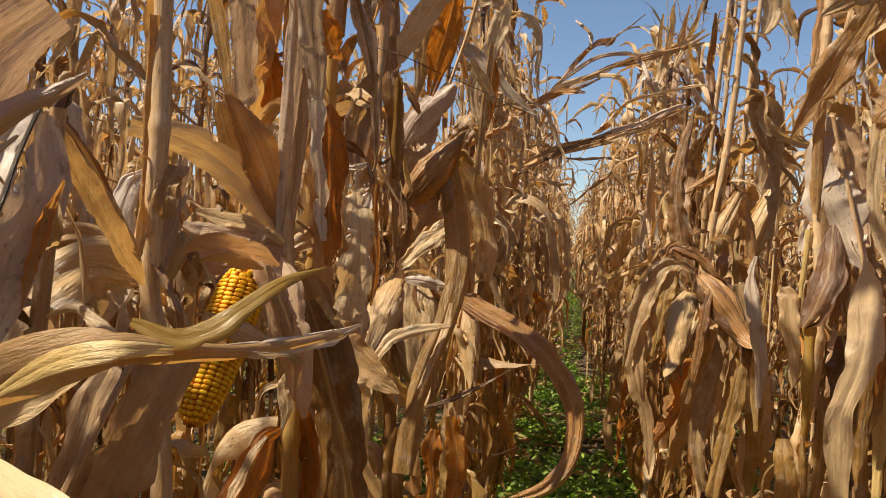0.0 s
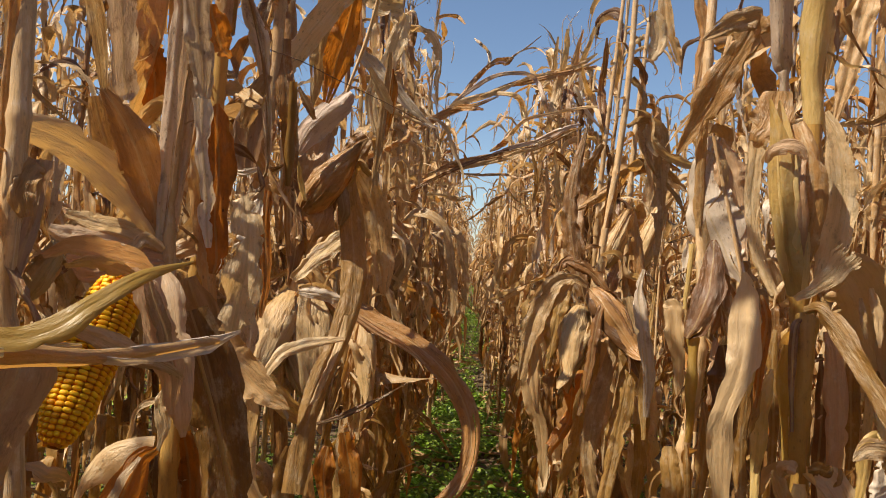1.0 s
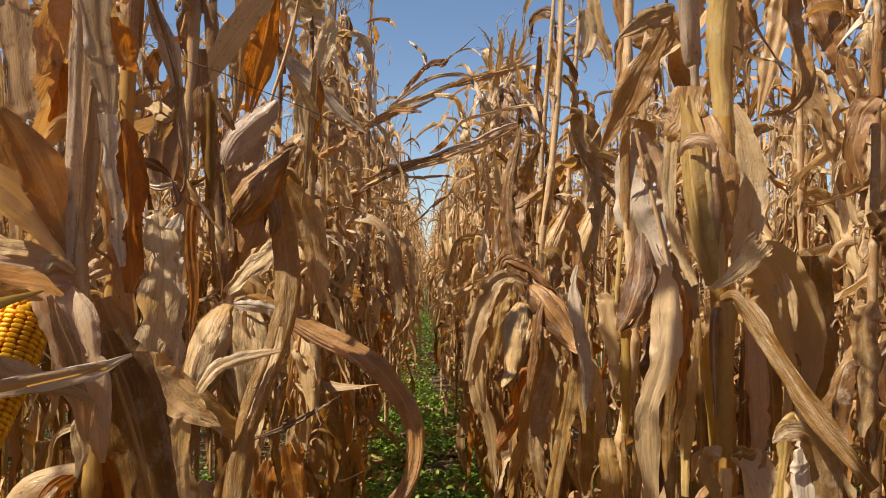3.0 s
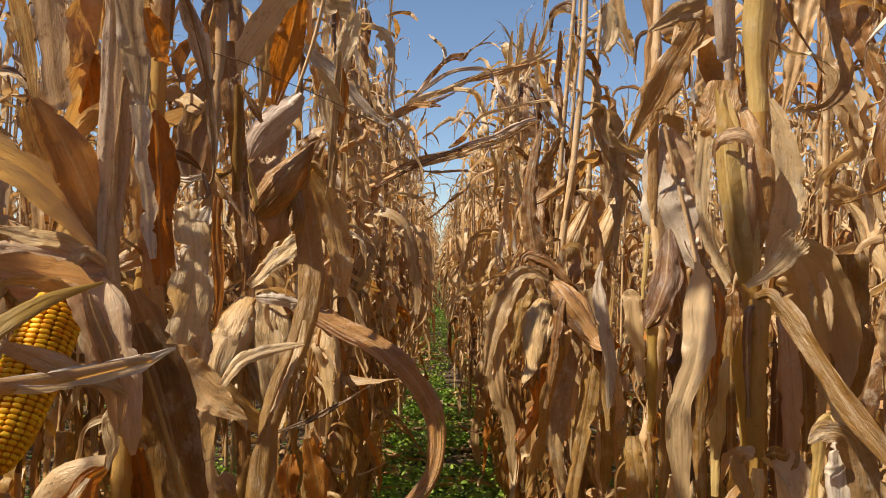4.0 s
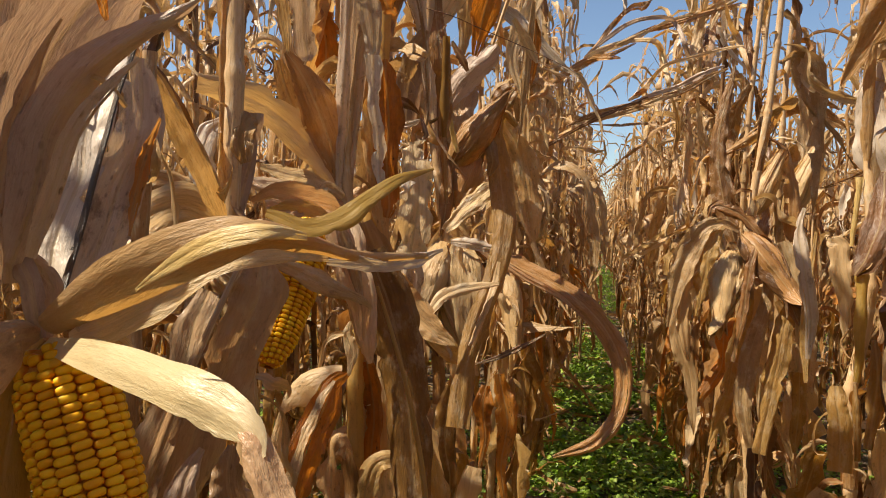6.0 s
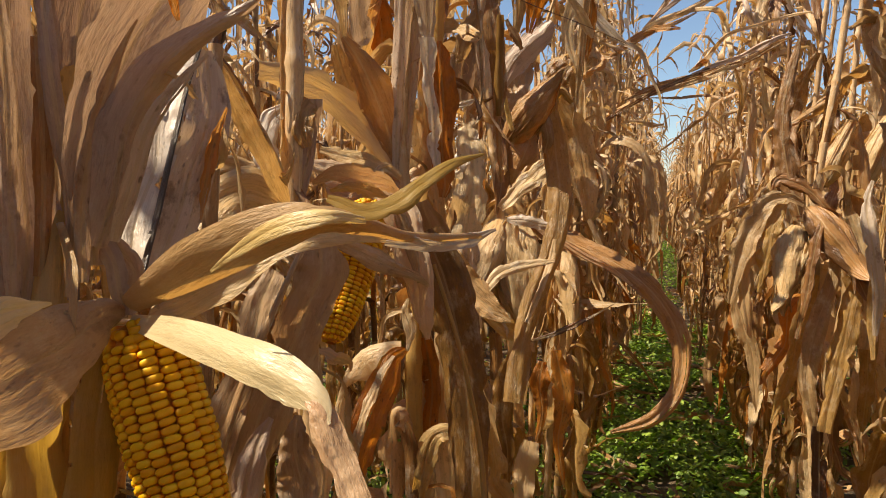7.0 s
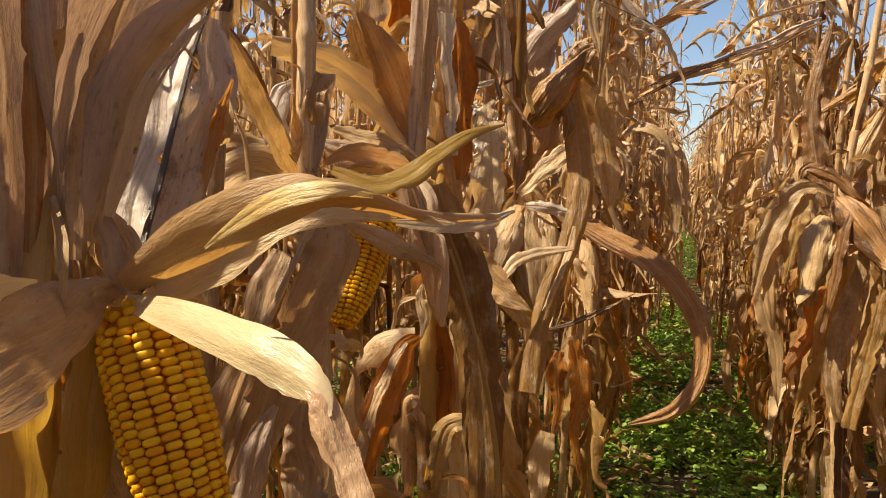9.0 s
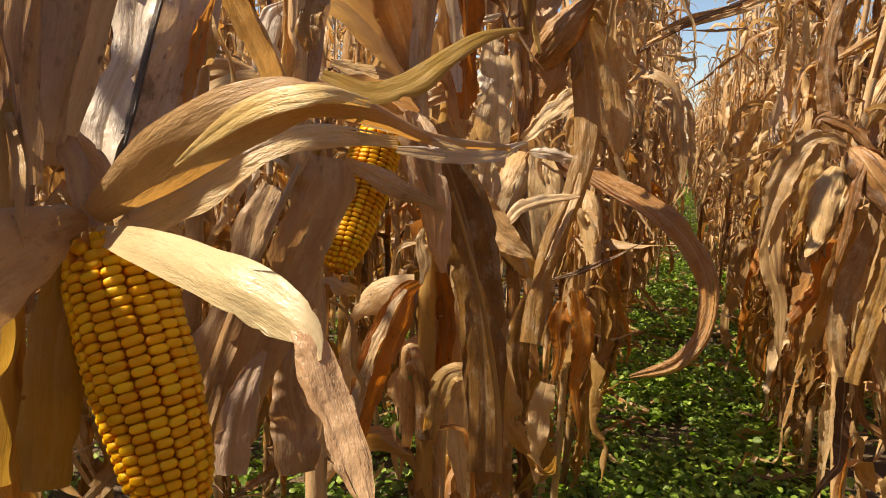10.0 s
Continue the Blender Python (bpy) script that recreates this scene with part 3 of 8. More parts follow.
def leaf_on(parent, points, w, tw=(0, 0), fold=0.32, curl=0.3, ruf=0.12, mat=None, kind="leaf", name="leaf", label="", seed=1, n=64, cols=29, tatter=None, ragged=0.10, crumple=0.10, pleat=0.010, fray=0.0):
    """A leaf through a few points, w wide (or as wide as the row w says); tw: degrees by which its face turns from the
    camera's eye point, along its length.
    """
    if np.ndim(w):
        w, kind = np.maximum(along(w, n), 0.0012), None
    if tatter is None:
        tatter = 0.03 if kind in ("leaf", "torn", None) and mat not in (SOFT, SHADE_GOLD, CREAM, STRAW, UMBER, OLIVE) else 0.0
    if fray:
        tatter = 0.0
    line = smooth_path(points, n)
    rng = random.Random(seed + 900)
    jog = 0.035 * np.max(w) * np.minimum(1, np.linspace(0, 6, n))
    line = line + np.stack([wave(rng, n, 1.0, 1.8) * jog for _ in range(3)], -1)
    T = unit(np.gradient(line, axis=0))
    twist = np.radians(along(tw, n))
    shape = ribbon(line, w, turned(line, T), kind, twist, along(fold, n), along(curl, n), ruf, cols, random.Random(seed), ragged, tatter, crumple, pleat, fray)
    return sheet(name, shape, mat or LEAF, parent, label)


def stem_on(parent, points, radii, mat, label, name="midrib"):
    line = smooth_path(points, 40)
    return sheet(name, tube(line, np.linspace(radii[0], radii[1], 40), 8, squash=0.7), mat, parent, label)


def hero(label, points, r=0.012, seed=1, leaves=6, away=(2.2, 4.1), span=(0.2, 2.0), reach=0.6, skip=(), strips=9, bark=None, top=True, shreds=20, crown=0):
    """A corn plant whose stalk runs through the points; random leaves hang to the side given by away, in radians."""
    rng = random.Random(seed)
    line = smooth_path(points, 24)
    root = tagged(new("corn_plant"), label, "corn plant", "corn plants in rows")
    nodes, z = [], 0.10
    while z < line[-1][2] - 0.1:
        nodes.append(z)
        z += rng.uniform(0.14, 0.18)
    sheet("stalk", stalk_shape(line, r * 1.1, r * 0.55, nodes, 14), bark or STALK, root)
    pick = [h for h in nodes if span[0] < h < span[1] and not any(a < h < b for a, b in skip)]
    rng.shuffle(pick)
    for h in pick[:leaves]:
        az = rng.uniform(*away)
        top = h + rng.uniform(0.08, 0.14)
        at = np.array([np.interp(top, line[:, 2], line[:, j]) for j in range(3)])
        n = 30
        path = droop(at, az, rng.uniform(0.35, 0.6) * reach, rng.uniform(45, 75), (0.0, rng.uniform(0.2, 0.6)), rng, n, hook=rng.choice([0, 0, 80]))
        side = np.array([-np.sin(az), np.cos(az), 0])
        blade = ribbon(path, rng.uniform(0.035, 0.06), side, "leaf", np.linspace(0, rng.gauss(0, 1.6), n), rng.uniform(-0.9, 0.9), rng.choice([0.2, 0.8, -0.5]), 0.4, 9, rng, 0.17, 0.06, 0.16)
        sheet("leaf", join([sheath(line, h + 0.004, top, az, r, rng), blade]), rng.choice([LEAF, LEAF, DARK, PALE]), root)
    for k in range(strips):
        h = rng.uniform(0.35, 1.02) if k % 4 else rng.uniform(1.3, 1.75)
        az = rng.random() * 6.3 if h < 1.1 else rng.uniform(*away)
        at = np.array([np.interp(h, line[:, 2], line[:, j]) for j in range(3)])
        path = droop(at + r * 1.4 * np.array([np.cos(az), np.sin(az), 0]), az, min(rng.uniform(0.25, 0.5), h), rng.uniform(-40, 40), (0.0, rng.uniform(0.1, 0.3)), rng, 30, hook=rng.choice([0, 0, 120]))
        blade = ribbon(path, rng.uniform(0.025, 0.06), np.array([-np.sin(az), np.cos(az), 0]), "leaf", np.linspace(0, rng.gauss(0, 1.8), 30), rng.uniform(-0.9, 0.9), rng.choice([0.2, 1.0, -0.6]), 0.4, 9, rng, 0.2, 0.08, 0.16)
        look_of = withered(rng, h + 0.05)
        sheet("leaf", blade, LEAF if look_of is GREY else look_of, root)
    for k in range(shreds):
        h, az = rng.uniform(0.5, min(2.0, line[-1][2])), rng.random() * 6.3
        at = np.array([np.interp(h, line[:, 2], line[:, j]) for j in range(3)])
        path = droop(at, az, rng.uniform(0.05, 0.15), rng.uniform(-50, 60), (0.05, rng.uniform(0.4, 1.2)), rng, 18, hook=rng.choice([0, 150, 260]))
        sheet("shred", ribbon(path, rng.uniform(0.004, 0.016), np.array([-np.sin(az), np.cos(az), 0]), "leaf", np.linspace(0, rng.gauss(0, 3), 18), 0.3, rng.choice([0.6, 1.6]), 0.3, 5, rng, 0.2, 0.05, 0.2), rng.choice([LEAF, PALE, PALE, DARK]), root)
    # crown: leaves added above the view to cast shade on the right-hand row
    for k in range(crown):
        az = 6.28 * k / crown + rng.uniform(-0.4, 0.4)
        h = rng.uniform(1.72, 2.05)
        at = np.array([np.interp(h, line[:, 2], line[:, j]) for j in range(3)])
        path = droop(at, az, rng.uniform(0.3, 0.5), rng.uniform(20, 60), (0.2, 1.3), rng, 24, hang=-40)
        sheet("leaf", ribbon(path, rng.uniform(0.04, 0.065), np.array([-np.sin(az), np.cos(az), 0]), "leaf", np.linspace(0, rng.gauss(0, 0.8), 24), rng.uniform(-0.6, 0.6), 0.4, 0.3, 9, rng, 0.15, 0.04, 0.12), rng.choice([LEAF, PALE]), root)
    if top:
        sheet("tassel", tassel_shape(line[-1], rng), TASSEL, root)
    return root


def closed_ear(parent, start, end, radius, seed=1, mat=None, leaves=5, label="closed ear in its dry husk", flare=1.0, profile_of=None):
    rng = random.Random(seed)
    start, end = np.array(start), np.array(end)
    body, husks = ear_shapes(start, end - start, np.linalg.norm(end - start), radius, rng, 40, 26, leaves, flare, profile_of)
    ear = sheet("ear", body, mat or HUSK, parent, label)
    for h in husks:
        sheet("husk_leaf", h, mat or HUSK, ear)
    return ear


def kernel_mesh():
    """One kernel: a rounded wedge with a dented crown, its root at the origin and its crown along +z."""
    bm = bmesh.new()
    rings = ((0.0, 0.70, 0.72), (0.52, 1.0, 1.0), (0.80, 0.95, 0.93), (0.93, 0.78, 0.74), (1.0, 0.46, 0.40))
    turns = []
    for z, a, b in rings:
        ring = []
        for k in range(10):
            t = 2 * math.pi * k / 10
            c, s = math.cos(t), math.sin(t)
            e = 0.72
            ring.append(bm.verts.new((a * math.copysign(abs(c) ** e, c), b * math.copysign(abs(s) ** e, s), z)))
        turns.append(ring)
    for lo, hi in zip(turns, turns[1:]):
        for k in range(10):
            bm.faces.new((lo[k], lo[(k + 1) % 10], hi[(k + 1) % 10], hi[k]))
    mid = bm.verts.new((0, 0, 0.97))
    for k in range(10):
        bm.faces.new((turns[-1][k], turns[-1][(k + 1) % 10], mid))
    for f in bm.faces:
        f.smooth = True
    me = bpy.data.meshes.new("kernel")
    bm.to_mesh(me)
    bm.free()
    me.materials.append(KERNEL)
    return me


KERNEL_MESH = kernel_mesh()


def bare_ear(parent, start, end, radius, rows=16, limit=300, seed=1):
    """An ear with its husk peeled back: a core set with rows of kernels, those facing the camera's eye point as parts
    of their own.
    """
    rng = random.Random(seed)
    start, end = np.array(start), np.array(end)
    axis, length = unit(end - start), np.linalg.norm(end - start)
    A = unit(np.cross(axis, EYE_POINT - start))
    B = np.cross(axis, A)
    if B @ (EYE_POINT - start) < 0:
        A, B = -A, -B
    s = np.linspace(0, 1, 14)
    thick = lambda f: radius * np.interp(f, [0, 0.04, 0.14, 0.5, 0.82, 0.94, 1.0], [0.55, 0.80, 0.98, 1.0, 0.84, 0.60, 0.30])
    core = tube(start + (end - start) * s[:, None], thick(s) * 0.86, 16)
    ear = sheet("ear", core, COB, parent, "bare ripe ear with rows of golden yellow kernels")
    pitch = 0.0049
    steps = int(length / pitch)
    found = []
    for j in range(rows):
        ph = 2 * math.pi * j / rows
        slip = rng.uniform(0, pitch)
        for i in range(steps):
            f = (i * pitch + slip) / length
            if f > 0.985:
                continue
            a = ph + 0.05 * math.sin(f * 5 + 1) + rng.gauss(0, 0.012) + (rng.gauss(0, 0.16) if f < 0.12 else 0)
            out = A * math.cos(a) + B * math.sin(a)
            r = thick(f)
            grow_by = rng.uniform(0.93, 1.05) * (0.92 if f < 0.05 else 1.0)
            across = math.pi * r / rows * 0.99 * grow_by
            along = pitch * 0.54 * grow_by * (1.25 if f < 0.08 else 1.0)
            deep = radius * 0.27
            root = start + (end - start) * f + out * (r - deep)
            tang = np.cross(axis, out)
            lean = rng.gauss(0, 0.05)
            x = unit(tang + axis * lean)
            m = np.column_stack([x * across, np.cross(out, x) * along, out * deep * rng.uniform(0.97, 1.05)])
            found.append((out @ unit(EYE_POINT - root), root, m))
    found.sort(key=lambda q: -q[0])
    for _, root, m in found[:limit]:
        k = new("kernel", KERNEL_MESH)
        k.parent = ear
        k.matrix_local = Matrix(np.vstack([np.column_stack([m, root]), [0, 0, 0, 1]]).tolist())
    rest = found[limit:]
    if rest:
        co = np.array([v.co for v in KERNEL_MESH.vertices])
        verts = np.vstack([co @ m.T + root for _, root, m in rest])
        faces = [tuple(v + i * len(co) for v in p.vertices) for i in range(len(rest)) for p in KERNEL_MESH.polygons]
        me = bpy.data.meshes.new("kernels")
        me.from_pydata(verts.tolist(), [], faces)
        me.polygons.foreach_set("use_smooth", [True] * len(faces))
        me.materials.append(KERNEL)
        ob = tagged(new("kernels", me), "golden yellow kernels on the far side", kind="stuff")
        ob.parent = ear
    return ear



near_plant = hero('dry corn plant with a bare golden ear under peeled-back husks', [(-0.316, 0.26, 0), (-0.332, 0.302, 0.975), (-0.334, 0.308, 1.06), (-0.34, 0.323, 1.142), (-0.347, 0.34, 1.241), (-0.366, 0.389, 2.1)], r=0.0145, seed=21, leaves=0, crown=3, strips=0, bark=OLIVE)
leaf_on(near_plant, [(-0.3435, 0.3003, 1.0728), (-0.3415, 0.3018, 1.1186), (-0.3425, 0.3007, 1.1701), (-0.344, 0.2985, 1.2204), (-0.3442, 0.2968, 1.2723)], (0.0225, 0.0327, 0.0342, 0.033, 0.0306), curl=(1.1, 0.9, 1.2, 1.0), ruf=0.03, crumple=0.05, pleat=0.02, seed=201, mat=UMBER)
leaf_on(near_plant, [(-0.3383, 0.3197, 1.0699), (-0.3392, 0.3265, 1.131), (-0.3376, 0.3321, 1.1923), (-0.3316, 0.3352, 1.2396), (-0.3234, 0.336, 1.282)], (0.023, 0.0306, 0.0387, 0.0449, 0.0434), curl=(0.9, 1.1, 0.8), ruf=0.03, crumple=0.05, pleat=0.02, seed=202, mat=UMBER)
leaf_on(near_plant, [(-0.3181, 0.3103, 1.0792), (-0.3187, 0.3113, 1.1251), (-0.3204, 0.3082, 1.1638), (-0.3246, 0.3047, 1.2048), (-0.3306, 0.3075, 1.24), (-0.333, 0.309, 1.2718)], (0.0095, 0.0124, 0.0138, 0.0117, 0.0105, 0.0092), curl=1.3, ruf=0.05, crumple=0.05, seed=203, mat=UMBER)
leaf_on(near_plant, [(-0.3688, 0.3018, 1.0711), (-0.3693, 0.3083, 1.1177), (-0.3692, 0.3081, 1.1744), (-0.3731, 0.309, 1.2304), (-0.3744, 0.306, 1.2811)], (0.0156, 0.0195, 0.0234, 0.0239, 0.0244), curl=0.9, ruf=0.05, seed=204, mat=UMBER)
leaf_on(near_plant, [(-0.3115, 0.3198, 1.0982), (-0.3075, 0.3155, 1.1348), (-0.299, 0.315, 1.1766), (-0.282, 0.317, 1.217), (-0.2604, 0.3259, 1.2499), (-0.2377, 0.3392, 1.2778)], (0.0219, 0.0331, 0.0427, 0.0464, 0.044, 0.032), curl=(1.0, 0.8, 0.6, 0.5), tw=(-15, -20, -15), ruf=0.04, crumple=0.05, label='broad brown leaf sweeping up beside the ear', pleat=0.025, seed=205, mat=UMBER)
leaf_on(near_plant, [(-0.3042, 0.3142, 1.1089), (-0.2915, 0.314, 1.1446), (-0.2807, 0.3137, 1.1776), (-0.2622, 0.3169, 1.2068), (-0.2385, 0.3254, 1.2265), (-0.2246, 0.3302, 1.2357), (-0.2126, 0.3352, 1.2451)], (0.0122, 0.0245, 0.029, 0.0245, 0.0155, 0.0094, 0.002), curl=(0.6, 0.9, 1.1, 1.2), fold=-0.1, tw=(-20, -10, 5), ruf=0.04, crumple=0.04, label='curved brown leaf with a pointed tip', pleat=0.03, seed=206, mat=UMBER)
leaf_on(near_plant, [(-0.2696, 0.3166, 1.2046), (-0.2608, 0.3212, 1.2036), (-0.2537, 0.3249, 1.1988), (-0.2489, 0.3297, 1.1905)], (0.0024, 0.0031, 0.0027, 0.0017), curl=1.2, name='shred', seed=207, mat=PALE)
leaf_on(near_plant, [(-0.245, 0.2953, 1.2596), (-0.2428, 0.299, 1.2462), (-0.242, 0.3003, 1.2351), (-0.2411, 0.3033, 1.2265)], (0.0085, 0.0078, 0.0059, 0.0026), curl=0.8, seed=208, mat=RUST_GLOW)
leaf_on(near_plant, [(-0.301, 0.3294, 1.0683), (-0.3029, 0.3249, 1.098), (-0.3098, 0.3207, 1.1182), (-0.3165, 0.3208, 1.1373)], (0.0074, 0.0153, 0.016, 0.0037), curl=0.9, name='husk_leaf', ruf=0.08, seed=209, mat=UMBER)
leaf_on(near_plant, [(-0.3012, 0.332, 1.0683), (-0.3026, 0.3405, 1.093), (-0.316, 0.3387, 1.1101), (-0.3284, 0.336, 1.1152)], (0.0096, 0.0149, 0.0136, 0.0054), curl=1.1, name='husk_leaf', ruf=0.06, seed=210, mat=SOFT)
leaf_on(near_plant, [(-0.2997, 0.3284, 1.0706), (-0.2971, 0.303, 1.0691), (-0.289, 0.2668, 1.0631), (-0.2814, 0.2309, 1.0568), (-0.2826, 0.1983, 1.0479)], (0.0096, 0.0324, 0.0492, 0.0628, 0.066), curl=(0.9, 0.7, 0.8, 0.9), tw=(12, 10, 8), ruf=0.04, crumple=0.03, name='husk_leaf', label='broad tan husk leaf hanging beside the ear', pleat=0.018, seed=211, mat=SOFT)
# yellow sheet standing in for the sunlit upper edge of that husk leaf
leaf_on(near_plant, [(-0.2847, 0.2068, 1.0789), (-0.2855, 0.2211, 1.0816), (-0.2847, 0.2352, 1.0849), (-0.2839, 0.2486, 1.0866), (-0.285, 0.2618, 1.0857)], (0.0117, 0.021, 0.0159, 0.0081, 0.0016), curl=0.7, name='husk_leaf', ruf=0.05, crumple=0.04, seed=212, mat=YELLOW)
# dark strip put in for the shaded gap between the brown leaves
leaf_on(near_plant, [(-0.3347, 0.3044, 1.0924), (-0.3334, 0.3069, 1.138), (-0.3324, 0.3057, 1.183), (-0.3326, 0.3039, 1.2238)], (0.0082, 0.0111, 0.0118, 0.006), curl=1.0, ruf=0.06, seed=213, mat=DARK)
leaf_on(near_plant, [(-0.3379, 0.2888, 1.0749), (-0.3384, 0.2896, 1.1288), (-0.3387, 0.2903, 1.1818), (-0.3379, 0.2859, 1.2358), (-0.3374, 0.2841, 1.265)], (0.0095, 0.0123, 0.0109, 0.0088, 0.0052), curl=1.1, ruf=0.06, pleat=0.03, seed=214, mat=SPECK)
leaf_on(near_plant, [(-0.2908, 0.3118, 1.1127), (-0.2775, 0.3115, 1.149), (-0.2662, 0.3128, 1.1769), (-0.2517, 0.3188, 1.1992), (-0.2392, 0.3253, 1.2137)], (0.0056, 0.0102, 0.0115, 0.0074, 0.0017), curl=1.0, fold=0.4, ruf=0.06, tw=(-10, 0, 10), seed=215, mat=SPECK)
leaf_on(near_plant, [(-0.3085, 0.3076, 1.0898), (-0.307, 0.306, 1.1255), (-0.3012, 0.3062, 1.1572), (-0.2935, 0.3078, 1.1884), (-0.2806, 0.3101, 1.2176), (-0.2739, 0.3125, 1.2311)], (0.0064, 0.0099, 0.0112, 0.0098, 0.0049, 0.0014), curl=1.0, fold=0.4, ruf=0.06, tw=(-15, -10), seed=216, mat=SPECK)
leaf_on(near_plant, [(-0.3316, 0.3114, 1.0984), (-0.3324, 0.3137, 1.1479), (-0.3338, 0.3116, 1.1933), (-0.3343, 0.309, 1.2312)], (0.0052, 0.0074, 0.0075, 0.003), curl=1.2, ruf=0.1, name='shred', seed=217, mat=SPECK)
leaf_on(near_plant, [(-0.2985, 0.33, 1.0732), (-0.2407, 0.2968, 1.0971), (-0.1896, 0.2679, 1.1162), (-0.1602, 0.2612, 1.1266), (-0.1413, 0.2651, 1.1312), (-0.131, 0.2876, 1.1274), (-0.13, 0.3542, 1.1175), (-0.1205, 0.4618, 1.1133)], (0.0132, 0.0266, 0.0252, 0.022, 0.0186, 0.0143, 0.0081, 0.0039), curl=(0.5, 0.7, 0.9, 1.1, 1.2, 0.8), fold=-0.05, tw=(-15, -12, 0, 20, 30, 10), ruf=0.03, crumple=0.025, tatter=0, ragged=0.04, name='husk_leaf', label='arching straw-coloured husk leaf', pleat=0.012, seed=218, mat=STRAW)
# lighter yellow sheet that paints the sun on the folded rim
leaf_on(near_plant, [(-0.197, 0.2639, 1.1048), (-0.1746, 0.2588, 1.1184), (-0.153, 0.2562, 1.1275), (-0.1359, 0.2599, 1.131), (-0.1273, 0.2761, 1.1285)], (0.0017, 0.0084, 0.0105, 0.0084, 0.0036), curl=0.9, tw=(20, 25, 20), ruf=0.03, crumple=0.02, tatter=0, ragged=0.04, name='husk_leaf', label='folded rim of the husk leaf, pale yellow as if sunlit', seed=219, mat=YELLOW)
leaf_on(near_plant, [(-0.2864, 0.3339, 1.0684), (-0.2604, 0.3292, 1.0776), (-0.2321, 0.3272, 1.0923), (-0.2053, 0.3285, 1.108), (-0.1813, 0.3427, 1.1164), (-0.1612, 0.3849, 1.1141)], (0.0073, 0.0216, 0.0219, 0.0179, 0.0141, 0.0069), curl=0.7, tw=(20, 25, 10), ruf=0.05, crumple=0.03, name='husk_leaf', label='striped inner husk leaf', pleat=0.05, seed=220, mat=HUSK)
leaf_on(near_plant, [(-0.282, 0.3338, 1.0758), (-0.2668, 0.3321, 1.0718), (-0.2576, 0.3354, 1.0668), (-0.2502, 0.3396, 1.0614)], (0.0043, 0.012, 0.0106, 0.0042), curl=0.4, name='husk_leaf', fray=0.5, seed=221, mat=PALE)
leaf_on(near_plant, [(-0.1461, 0.2774, 1.138), (-0.129, 0.2799, 1.1329), (-0.1172, 0.285, 1.1355), (-0.1089, 0.2937, 1.1437), (-0.0991, 0.3085, 1.1539), (-0.0875, 0.3283, 1.1605)], (0.0037, 0.0093, 0.0103, 0.0084, 0.0059, 0.0014), curl=(0.3, 0.5, 0.9), fold=0.15, tw=(10, 25, 15), ruf=0.05, crumple=0.03, tatter=0, name='husk_leaf', label='yellowish pointed husk leaf', seed=222, mat=YOLK)
leaf_on(near_plant, [(-0.1649, 0.3939, 1.1107), (-0.1485, 0.4214, 1.1084), (-0.1331, 0.458, 1.1093), (-0.1162, 0.4837, 1.1161)], (0.0049, 0.0096, 0.0109, 0.0033), curl=0.9, name='husk_leaf', ruf=0.12, seed=223, mat=GREY)
leaf_on(near_plant, [(-0.1436, 0.3057, 1.1224), (-0.1357, 0.3308, 1.12), (-0.1285, 0.3546, 1.115), (-0.1227, 0.3775, 1.1122)], (0.0023, 0.0048, 0.0044, 0.002), curl=0.9, name='husk_leaf', seed=224, mat=GREY)
leaf_on(near_plant, [(-0.2974, 0.3294, 1.0658), (-0.2581, 0.3095, 1.0671), (-0.2182, 0.2886, 1.0667), (-0.1851, 0.2733, 1.0636), (-0.1629, 0.2673, 1.0581), (-0.149, 0.2631, 1.0537), (-0.1413, 0.2611, 1.0493), (-0.1365, 0.2592, 1.0437)], (0.0081, 0.0148, 0.0189, 0.0219, 0.0216, 0.0163, 0.0088, 0.001), curl=(-0.2, 0.3, 0.5, 0.6), fold=-0.03, tw=(10, 0, -12, -5), ruf=0.04, crumple=0.025, tatter=0, ragged=0.04, name='husk_leaf', label='cream inner husk leaf bent over beside the ear', pleat=0.006, seed=225, mat=CREAM)
leaf_on(near_plant, [(-0.1539, 0.2659, 1.0561), (-0.142, 0.2604, 1.0484), (-0.1343, 0.257, 1.0378), (-0.1264, 0.2527, 1.0264), (-0.1179, 0.2478, 1.0147), (-0.1112, 0.2417, 1.0039)], (0.0021, 0.0114, 0.0149, 0.0143, 0.0121, 0.0055), curl=(0.5, 0.4, 0.8), fold=(-0.1, 0.2), tw=(-10, 5, -10), ruf=0.16, crumple=0.12, ragged=0.12, pleat=0.02, name='husk_leaf', label='dry end of the inner husk leaf', seed=226, mat=BLUSH)
leaf_on(near_plant, [(-0.3196, 0.2816, 0.9499), (-0.3216, 0.2878, 0.9926), (-0.3205, 0.2926, 1.0335), (-0.324, 0.3039, 1.0634)], (0.0455, 0.0475, 0.0408, 0.0294), curl=(1.5, 1.3), tw=(-20, -20), ruf=0.02, crumple=0.03, label='olive leaf sheath round the stalk', pleat=0.02, seed=227, mat=YOLK)
leaf_on(near_plant, [(-0.2975, 0.2946, 0.9473), (-0.3, 0.3035, 0.9896), (-0.3027, 0.3117, 1.0301), (-0.3041, 0.3191, 1.0591)], (0.03, 0.0325, 0.0271, 0.0183), curl=(1.2, 1.0), tw=(-20, -20), ruf=0.02, crumple=0.04, pleat=0.02, seed=228, mat=YOLK)
leaf_on(near_plant, [(-0.3439, 0.2776, 0.948), (-0.3452, 0.2845, 0.991), (-0.341, 0.2901, 1.0291), (-0.3353, 0.2978, 1.0573)], (0.0391, 0.0383, 0.03, 0.0149), curl=0.9, seed=229, mat=OLIVE)
